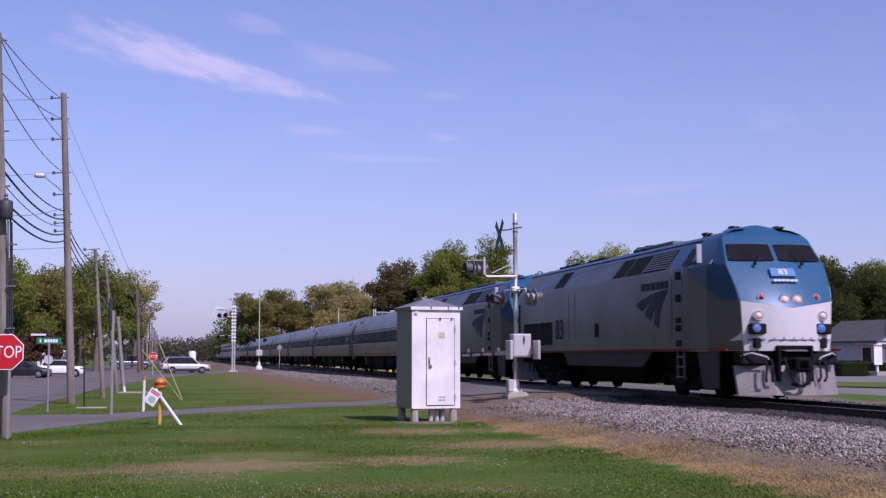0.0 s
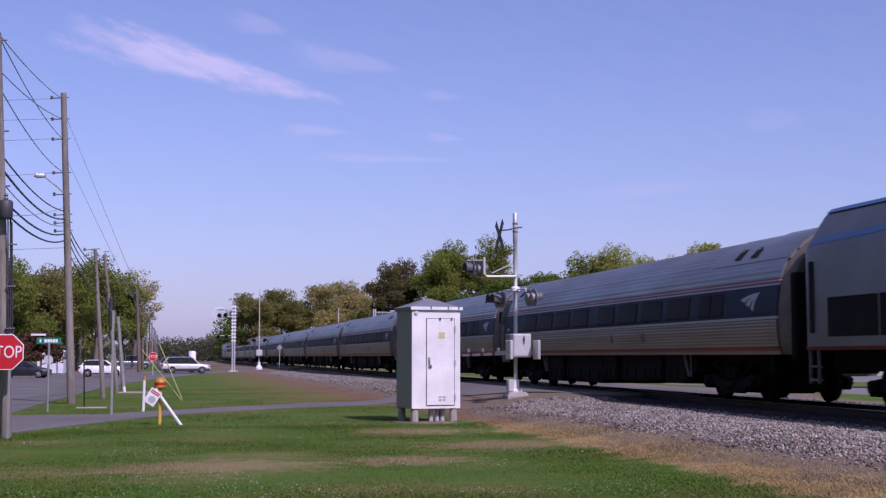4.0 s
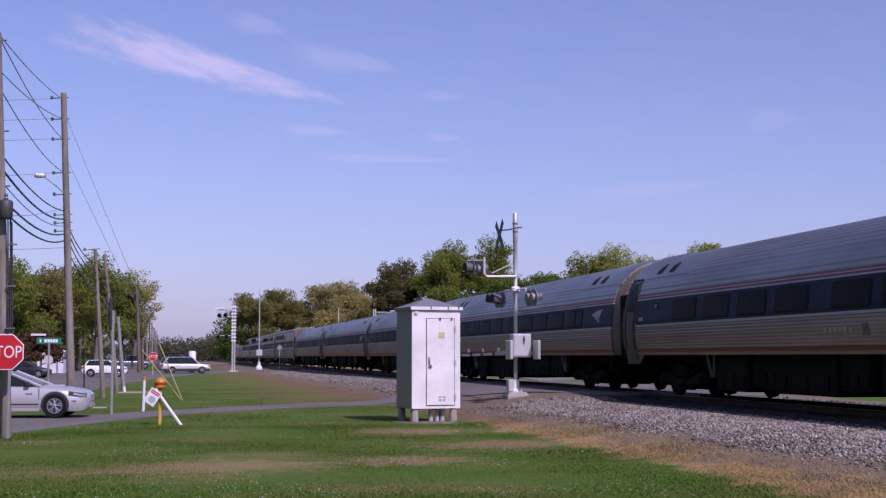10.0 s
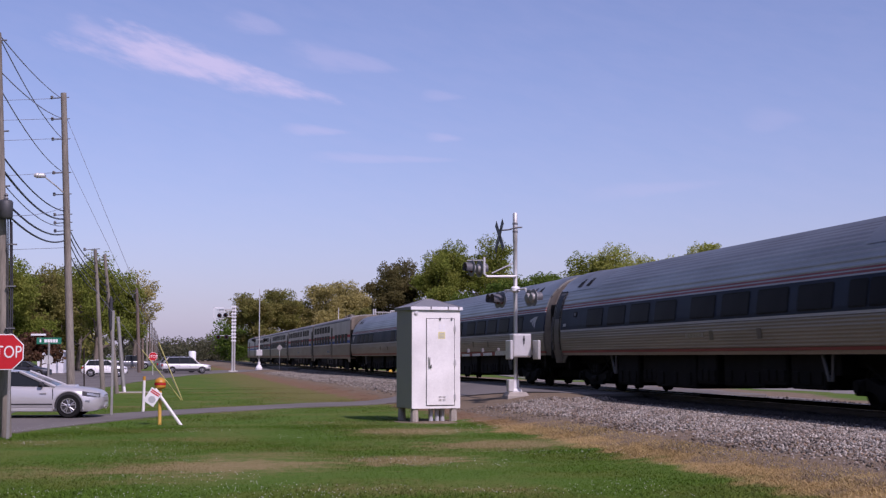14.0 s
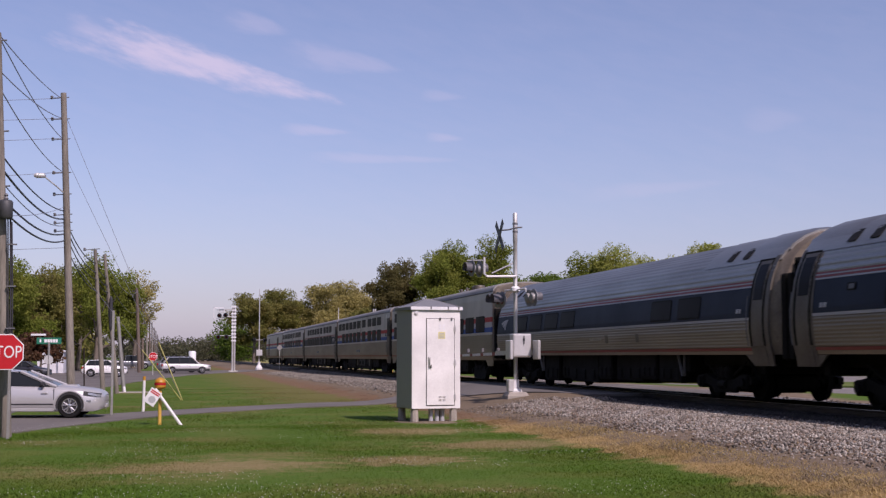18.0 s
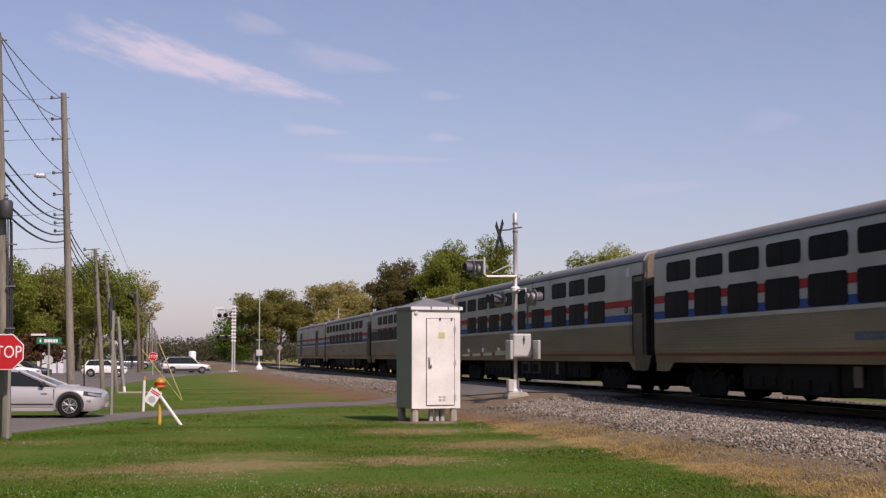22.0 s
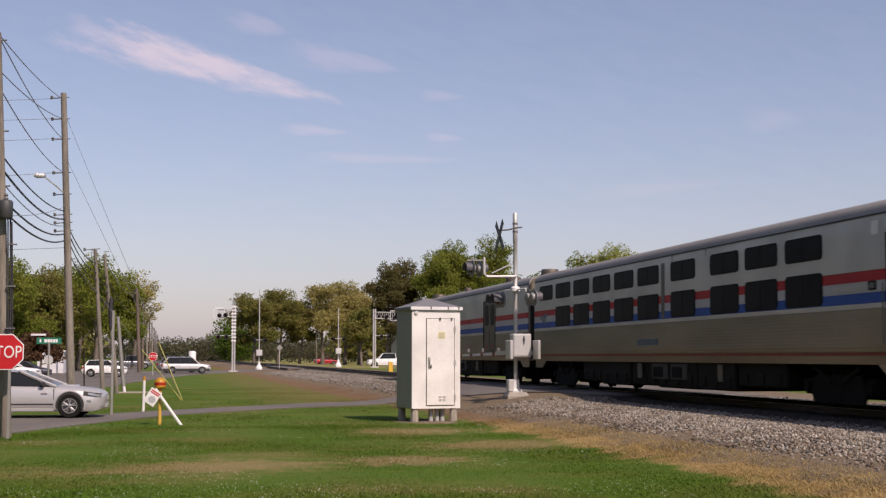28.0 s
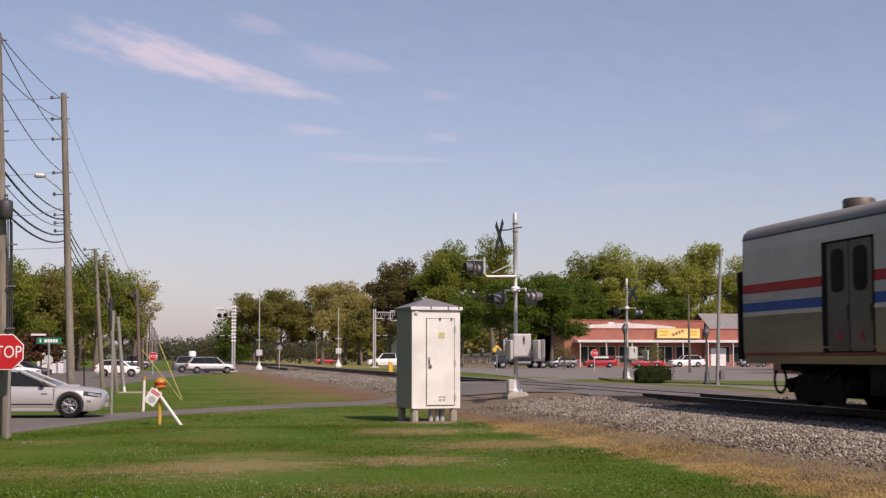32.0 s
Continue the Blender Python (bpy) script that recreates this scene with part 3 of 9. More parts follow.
def roof_shell(bm, prof, y0, y1, ribs=0, depth=0.012, taper=0.0, drop=0.0):
    """prof: (x, z) pairs from the near eave to the ridge; closed below."""
    half = []
    if ribs:
        # resample by length and corrugate
        pts = [Vector((a, b)) for a, b in prof]
        seg = [0]
        for a, b in zip(pts, pts[1:]):
            seg.append(seg[-1] + (b - a).length)
        k = ribs * 4
        for i in range(k + 1):
            s = seg[-1] * i / k
            j = max(0, min(len(pts) - 2, int(np.searchsorted(seg, s)) - 1))
            t = (s - seg[j]) / (seg[j + 1] - seg[j])
            p = pts[j].lerp(pts[j + 1], t)
            d = (pts[j + 1] - pts[j]).normalized()
            nrm = Vector((-d.y, d.x))
            half.append(p + nrm * (0 if i % 4 in (0, 3) else depth))
    else:
        half = [Vector(p) for p in prof]
    full = [(p.x, p.y) for p in half] + [(-p.x, p.y) for p in reversed(half[:-1])]
    rings = []
    steps = [(y0, 1.0, drop), (y0 + 0.25, 1 - 0.3 * (taper > 0), 0), (y1 - 0.25, 0, 0), (y1, 1.0, drop)]
    for y, t, d in steps:
        rings.append([(x * (1 - taper * (t if y in (y0, y1) else 0)), y, z - d) for x, z in full])
    loft(bm, rings)
    return bm


WHEEL = None


def wheel_mesh():
    global WHEEL
    if WHEEL is None:
        bm = B()
        lathe(bm, [(0.10, -0.10), (0.16, -0.10), (0.18, -0.03), (0.36, -0.02), (0.39, -0.065), (0.457, -0.065), (0.457, 0.05), (0.485, 0.065), (0.485, 0.09), (0.3, 0.08), (0.1, 0.06)], axis="x", n=20)
        WHEEL = finish(bm, "wheel", UNDER, 40)
    return WHEEL


def truck(car, y, gauge=0.755, base=2.6, side=1.12, big=1.0):
    """A four-wheel truck: side frames, bolster, springs, brake gear, axles and wheels."""
    t = part("truck", truck_bolster(), UNDER, car, "dark four-wheel railway truck", at=pose(0, y, -DECK))
    for s in (-1, 1):
        bm = B()
        x = s * side
        prof = [(-base / 2 - 0.32, 0.42), (-base / 2 - 0.32, 0.58), (-base / 2 + 0.2, 0.66), (-0.55, 0.52), (0.55, 0.52), (base / 2 - 0.2, 0.66), (base / 2 + 0.32, 0.58), (base / 2 + 0.32, 0.42), (base / 2 - 0.3, 0.40), (0.5, 0.26), (-0.5, 0.26), (-base / 2 + 0.3, 0.40)]
        loft(bm, [[(x - 0.07, a, z) for a, z in prof], [(x + 0.07, a, z) for a, z in prof]])
        for c in (-0.28, 0, 0.28):
            lathe(bm, [(0.1, 0.5), (0.12, 0.55), (0.1, 0.62), (0.12, 0.7), (0.1, 0.8), (0.11, 0.86)], (x, c, 0), n=8)
        for c in (-base / 2, base / 2):
            box(bm, x - 0.13, x + 0.13, c - 0.17, c + 0.17, 0.30, 0.62, 0.03)
            lathe(bm, [(0.11, 0), (0.11, 0.06), (0.07, 0.09)], (x + (0.1 if s > 0 else -0.19), c, 0.457), axis="x", n=10)
        rod(bm, (x, -0.5, 0.62), (x, -base / 2 + 0.1, 0.95), 0.035)
        rod(bm, (x, 0.5, 0.62), (x, base / 2 - 0.1, 0.95), 0.035)
        part("side_frame", bm, UNDER, t)
        bm = B()
        loft(bm, [[(x - 0.05, -base / 2 + 0.42, 0.40), (x - 0.05, -0.62, 0.20), (x - 0.05, 0.62, 0.20), (x - 0.05, base / 2 - 0.42, 0.40)], [(x + 0.05, -base / 2 + 0.42, 0.40), (x + 0.05, -0.62, 0.20), (x + 0.05, 0.62, 0.20), (x + 0.05, base / 2 - 0.42, 0.40)]])
        part("spring_plank", bm, UNDER, t)
        bm = B()
        lathe(bm, [(0.0, -0.2), (0.09, -0.2), (0.09, 0.2), (0.0, 0.2)], (x * 1.06, 0.0, 0.40), axis="y", n=10)
        part("brake_cylinder", bm, SKIRT_DARK, t, smooth=40)
    bm = B()
    box(bm, -0.62, 0.62, -0.95, 0.95, 0.20, 0.64, 0.06)
    part("brake_frame", bm, UNDER, t)
    for c in (-base / 2, base / 2):
        bm = B()
        rod(bm, (-0.9, c, 0.457), (0.9, c, 0.457), 0.08, n=10)
        part("axle", bm, UNDER, t)
        bm = B()
        box(bm, -0.58, 0.58, c - 0.34, c + 0.34, 0.30, 0.62, 0.05)
        part("traction_case", bm, UNDER, t)
        for s in (-1, 1):
            part("wheel", wheel_mesh(), UNDER, t, at=Matrix.Translation((s * (gauge + 0.03), c, 0.485)) @ Matrix.Rotation(0 if s < 0 else math.pi, 4, "Z"))
    return t


def truck_bolster():
    bm = B()
    box(bm, -1.2, 1.2, -0.28, 0.28, 0.55, 0.85, 0.04)
    box(bm, -0.5, 0.5, -1.2, -0.28, 0.6, 0.72, 0.03)
    box(bm, -0.5, 0.5, 0.28, 1.2, 0.6, 0.72, 0.03)
    return bm


def windows(car, spans, z0, z1, fx, r=0.10, rim=0.035, frame_mat=None, split=False):
    """Rounded panes in rubber rims, on both sides; panes of one size share their meshes."""
    made = {}
    for y0, y1 in spans:
        w = round(y1 - y0, 2)
        if w not in made:
            bm = B()
            plate(bm, rounded(-w / 2, w / 2, z0, z1, r), fx, -0.01, 0.019)
            rimm = finish(bm, "window", frame_mat or RUBBER)
            bm = B()
            if split:
                for a, b in ((-w / 2 + rim, -0.025), (0.025, w / 2 - rim)):
                    plate(bm, rounded(a, b, z0 + rim, z1 - rim, max(0.02, r - rim)), fx, 0.005, 0.023)
            else:
                plate(bm, rounded(-w / 2 + rim, w / 2 - rim, z0 + rim, z1 - rim, max(0.02, r - rim)), fx, 0.005, 0.023)
            made[w] = (rimm, finish(bm, "pane", DARK_GLASS))
        for side in (0, 1):
            m = Matrix.Translation((0, (y0 + y1) / 2, 0)) @ Matrix.Rotation(math.pi * side, 4, "Z")
            wd = part("window", made[w][0], RUBBER, car, at=m)
            part("pane", made[w][1], DARK_GLASS, wd)


def swoosh(car, y, z, s, fx, material, name="emblem", lift=0.012):
    """Three blades fanning out from one upper corner, each wider at its free end."""
    def curve(p, c, q, n=5):
        return [((1 - t) ** 2 * p[0] + 2 * t * (1 - t) * c[0] + t * t * q[0], (1 - t) ** 2 * p[1] + 2 * t * (1 - t) * c[1] + t * t * q[1]) for t in np.linspace(0, 1, n)]
    k = 0
    for t0, t1 in ((0.0, 0.27), (0.40, 0.66), (0.80, 1.0)):
        apex = (1.0, 0.02 * k)
        e0, e1 = (0.72 * t0, 0.34 + 0.70 * t0), (0.72 * t1, 0.34 + 0.70 * t1)
        top = curve(apex, (0.40 + 0.28 * t0, 0.02 + 0.22 * t0), e0)
        low = curve(e1, (0.42 + 0.30 * t1, 0.10 + 0.28 * t1), (0.99, 0.04 + 0.02 * k))
        bm = B()
        plate(bm, [(y + (0.5 - u) * s, z + (0.5 - v) * s * 0.40) for u, v in top + low[:-1]], fx, -0.004, lift)
        part(name, bm, material, car, "plain slanting blade emblem")
        k += 1


def bars(car, y0, y1, z, h, fx, material, n, name="lettering_bar"):
    """Plain bars in place of a maker's lettering."""
    bm = B()
    w = (y1 - y0) / n
    for i in range(n):
        plate(bm, [(y0 + i * w, z), (y0 + (i + 0.72) * w, z), (y0 + (i + 0.72) * w, z + h), (y0 + i * w, z + h)], fx, -0.003, 0.017)
    return part(name, bm, material, car)


def digits(car, text, y, z, size, fx, material):
    m = Matrix.Translation((fx(z) - 0.012, y, z)) @ Matrix(((0, 0, -1, 0), (-1, 0, 0, 0), (0, 1, 0, 0), (0, 0, 0, 1)))
    return letters(text, size, 0.004, material, car, m, "road_number")


def coupler(car, y, s):
    bm = B()
    box(bm, -0.14, 0.14, min(y, y - s * 0.9), max(y, y - s * 0.9), 0.70, 0.95, 0.03)
    box(bm, -0.2, 0.2, min(y, y - s * 0.3), max(y, y - s * 0.3), 0.66, 1.0, 0.05)
    part("coupler", bm, UNDER, car)


def underfloor(car, spans, lo=0.35, hi=1.1, material=None):
    r = random.Random(int(spans[0][0] * 10))
    for y0, y1, z0, w in spans:
        bm = B()
        box(bm, -w, w, y0, y1, z0, hi, 0.04)
        for k in range(3):
            a = y0 + (y1 - y0) * (k + 0.5) / 3
            box(bm, -w - 0.03, -w + 0.02, a - 0.14, a + 0.14, z0 + 0.1, z0 + 0.1 + 0.35 * (hi - z0), 0.01)
        part("equipment_box", bm, material or UNDER, car)


# cross-sections: half width by height
AM = chain([(0.70, 1.45), (1.06, 1.50), (1.25, 1.555), (1.6, 1.60), (2.0, 1.60), (2.3, 1.565), (2.6, 1.52), (2.78, 1.475), (3.0, 1.395), (3.3, 1.24), (3.45, 1.10)])
AM_ROOF = [(-1.478, 2.76), (-1.40, 3.0), (-1.24, 3.3), (-1.0, 3.55), (-0.72, 3.74), (-0.36, 3.88), (0, 3.92)]
VW = chain([(0.85, 1.52), (1.0, 1.55), (1.2, 1.575), (2.0, 1.575), (3.5, 1.56), (3.76, 1.545), (3.86, 1.53)])
VW_ROOF = [(-1.55, 3.72), (-1.51, 3.86), (-1.40, 3.97), (-1.15, 4.05), (-0.75, 4.11), (0, 4.15)]


def gangway(car, y, s, top, half):
    """The end wall's buffer plate and the black folding diaphragm between cars."""
    bm = B()
    a, b = sorted((y, y + s * 0.27))
    for k in range(4):
        c0, c1 = a + (b - a) * k / 4, a + (b - a) * (k + 0.8) / 4
        g = 0.02 * (k % 2)
        box(bm, -half - g, half + g, c0, c1, top - 0.16, top + g, 0.02)
        box(bm, -half - g, -half + 0.14, c0, c1, 0.9, top - 0.16, 0.02)
        box(bm, half - 0.14, half + g, c0, c1, 0.9, top - 0.16, 0.02)
    part("diaphragm", bm, RUBBER, car, "black folding gangway diaphragm")
    # dark sheet added to stand for the shade between two cars
    if half > 0.9:
        bm = B()
        box(bm, -half - 0.36, half + 0.36, a + 0.02, b, 0.95, top - 0.35, 0.03)
        part("end_curtain", bm, UNDER, car, "added dark sheet standing for shade beside the gangway")
    bm = B()
    box(bm, -half + 0.15, half - 0.15, min(y, y + s * 0.05), max(y, y + s * 0.05), 1.15, top - 0.2, 0.01)
    part("end_door", bm, GREY_METAL, car)


def inner_core(car, fx, roof, y0, y1, bottom, material, taper=0.90):
    """The body shell behind the panels, narrowing at its rounded ends."""
    zs = [bottom + (roof[0][1] - bottom) * i / 8 for i in range(9)]
    half = [(fx(z) + 0.02, z) for z in zs] + [(a * 0.985, b - 0.025) for a, b in roof[1:]]
    full = half + [(-a, b) for a, b in reversed(half[:-1])]
    bm = B()
    rings = []
    for y, k, dz in ((y0, taper, 0.05), (y0 + 0.12, taper + 0.055, 0.025), (y0 + 0.3, 0.995, 0.0), (y1 - 0.3, 0.995, 0.0), (y1 - 0.12, taper + 0.055, 0.025), (y1, taper, 0.05)):
        rings.append([(x * k, y, z - dz * (z > 2)) for x, z in full])
    loft(bm, rings)
    return part("body", bm, material, car, smooth=40)


def vestibule_door(car, y0, y1, z0, z1, fx, glass0, glass1, end=None, low=0.74):
    """A door set into the plain end section of the side; with end, that section runs on to the car's end."""
    if end is not None:
        pa, pb = (end, y1 + 0.12) if end < y0 else (y0 - 0.12, end)
        pan = part("vestibule_panel", strip(B(), fx, pa, pb, low, z1 + 0.10, -0.03, 0.018, 12), VESTIBULE, car, "plain steel end section round the door", smooth=30)
        wide = (pa, pb + 0.42) if end < y0 else (pa - 0.42, pb)
        bm = B()
        plate(bm, [(wide[0], 1.05), (wide[1], 1.05), (wide[1] - (0.42 if end < y0 else 0), low), (wide[0] + (0.42 if end > y0 else 0), low)], fx, -0.03, 0.012)
        part("skirt", bm, VESTIBULE, car, "side skirt dropping round the steps")
    # flat dark sheet in place of the shade inside the door recess
    part("door_recess", strip(B(), fx, y0 - 0.04, y1 + 0.12, z0, z1 + 0.05, -0.02, 0.022, 10), UNDER, car)
    d = part("door", strip(B(), fx, y0, y1, z0, z1, 0.0, 0.028, 10), VESTIBULE, car, "dusty steel vestibule door in a recess", smooth=30)
    part("pane", strip(B(), fx, y0 + 0.10, y1 - 0.06, glass0, glass1, 0.0, 0.034, 6), DARK_GLASS, d)
    part("door_edge", strip(B(), fx, y0 + 0.01, y0 + 0.04, z0, z1 - 0.02, 0.0, 0.032, 8), UNDER, d)
    bm = B()
    tube(bm, [(fx(z) - 0.06, y1 + 0.17, z) for z in (1.25, 1.6, 2.0, 2.4)], 0.013, 6)
    part("grab_rail", bm, GREY_METAL, d)
    bm = B()
    plate(bm, [(y0, low + 0.02), (y1, low + 0.02), (y1, z0 - 0.04), (y0, z0 - 0.04)], fx, 0.0, 0.024)
    part("step_well", bm, VESTIBULE, car, "folded steps under the door")


def amfleet(spans, doors, emblem=2.0, label="", lounge=False):
    car = thing("passenger_coach", label or "ribbed stainless-steel tubular coach with a navy window band", "railway coach", group="coaches of the train")
    L = COACH
    a, b = 0.60, L - 0.60
    inner_core(car, AM, AM_ROOF, 0.26, L - 0.26, 1.06, END_TAN, 0.90)
    two_sides("lower_panel", lambda bm: strip(bm, AM, a, b, 1.22, 1.84, -0.03, 0.012, ribs=8, depth=0.005), STAINLESS, car, L, "ribbed stainless lower side")
    two_sides("sill", lambda bm: strip(bm, AM, a, b, 1.06, 1.14, -0.03, 0.010, 3), STAINLESS, car, L)
    two_sides("red_line", lambda bm: strip(bm, AM, a, b, 1.145, 1.21, -0.03, 0.013, 2), LINE_RED, car, L, "thin red line")
    two_sides("white_line", lambda bm: strip(bm, AM, a, b, 1.85, 1.91, -0.03, 0.015, 2), STRIPE_WHITE, car, L, "thin white line")
    two_sides("window_band", lambda bm: strip(bm, AM, a, b, 1.915, 2.60, -0.03, 0.008, 6), BAND_BLUE, car, L, "navy blue window band")
    for z0, z1, m in ((2.605, 2.64, STRIPE_WHITE), (2.645, 2.69, LINE_RED), (2.695, 2.72, STRIPE_WHITE), (2.725, 2.76, LINE_RED)):
        two_sides("stripe", lambda bm: strip(bm, AM, a, b, z0, z1, -0.03, 0.012, 2), m, car, L)
    bm = B()
    roof_shell(bm, AM_ROOF, a, b, ribs=15, depth=0.010)
    part("roof", bm, STAINLESS_ROOF, car, "corrugated stainless roof")
    for y in (2.5, 3.4, L - 3.4, L - 2.5):
        for s in (-1, 1):
            bm = B()
            fr = lambda z: -float(np.interp(z, [3.0, 3.3, 3.55, 3.74], [1.40, 1.24, 1.0, 0.72]))
            plate(bm, rounded(y - 0.17, y + 0.17, 3.34, 3.60, 0.03), fr, -0.02, 0.05)
            part("roof_vent", bm if s < 0 else mirrored(bm), RUBBER, car, "dark roof louvre")
    # plain end panels over the ribs, stepped up at the very ends
    for y0, y1, e0, e1 in ((0.52, 4.9, 0.46, 2.55), (L - 4.9, L - 0.52, L - 2.55, L - 0.46)):
        bm = B()
        roof_shell(bm, [(-1.30, 3.22), (-1.26, 3.30), (-1.015, 3.57), (-0.73, 3.762), (-0.36, 3.902), (0, 3.942)], y0, y1, drop=0.03)
        part("roof_panel", bm, STAINLESS_ROOF, car, "plain roof panel carrying the louvres", smooth=40)
        bm = B()
        roof_shell(bm, [(-1.10, 3.46), (-1.02, 3.595), (-0.73, 3.79), (-0.36, 3.93), (0, 3.97)], e0, e1, drop=0.05)
        part("roof_hatch", bm, STAINLESS_ROOF, car, "raised roof end panel", smooth=40)
    # pale hangers beside the trucks
    for y in (6.3, L - 6.3):
        for s in (-1, 1):
            bm = B()
            for k in (-0.22, 0.22):
                rod(bm, (s * 1.36, y + k, 1.05), (s * 1.30, y + k * 0.3, 0.50), 0.035, n=6)
            part("hanger", bm, GREY_METAL, car, "pale slanting hanger bracket")
    # floor beams, pipes and brake gear over the trucks
    for y0 in (0.9, L - 6.4):
        bm = B()
        box(bm, -0.9, 0.9, y0, y0 + 5.5, 0.78, 1.07, 0.03)
        part("underframe", bm, UNDER, car)
    for y in (1.5, 6.0, L - 6.0, L - 1.5):
        bm = B()
        box(bm, -1.3, 1.3, y - 0.12, y + 0.12, 0.62, 1.07, 0.02)
        part("cross_beam", bm, UNDER, car)
        for e in (0.0, 1.0):
            bm = B()
            rod(bm, (-1.28, y + e, 1.05), (-1.1, y + 0.5, 0.45), 0.03, n=6)
            part("brake_rod", bm, UNDER, car)
    windows(car, spans, 1.97, 2.53, AM, 0.07)
    for y0, y1 in doors:
        vestibule_door(car, y0, y1, 1.25, 3.20, AM, 2.30, 3.12, a - 0.04 if y0 < 5 else b + 0.04, 0.80)
    swoosh(car, emblem, 2.27, 1.0, AM, STRIPE_WHITE, lift=0.018)
    far = emblem > L / 2
    q = 2.0 if far else 23.9
    bars(car, q, q + 0.32, 2.02, 0.10, AM, STRIPE_WHITE, 2, "number_bar")
    if not far:
        bm = B()
        plate(bm, rounded(22.75, 23.1, 2.32, 2.48, 0.03), AM, -0.01, 0.02)
        lb = part("step_light", bm, RUBBER, car, "small square lamp in a black rim")
        bm = B()
        plate(bm, rounded(22.82, 23.03, 2.35, 2.45, 0.02), AM, 0.0, 0.026)
        part("lens", bm, GREY_METAL, lb)
    for y in (8.9, 11.6):
        bm = B()
        plate(bm, rounded(y, y + 0.22, 1.42, 1.66, 0.02), lambda z: AM(z) - 0.008, -0.01, 0.014)
        part("access_cover", bm, VESTIBULE, car, "small access cover")
    bars(car, 12.2, 13.4, 1.50, 0.10, lambda z: AM(z) - 0.006, STAINLESS_ROOF, 6)
    underfloor(car, [(6.5, 8.1, 0.31, 1.3), (8.2, 9.4, 0.36, 1.35), (9.5, 11.8, 0.29, 1.25), (12.0, 13.2, 0.30, 1.35), (13.4, 16.3, 0.18, 1.3), (16.4, 17.6, 0.26, 1.2), (17.7, 19.5, 0.17, 1.3)], material=UNDER)
    for y in (4.0, L - 4.0):
        truck(car, y)
    gangway(car, 0.30, -1, 3.2, 1.06)
    gangway(car, L - 0.30, 1, 3.2, 1.06)
    coupler(car, 0.0, -1)
    coupler(car, L, 1)
    return car


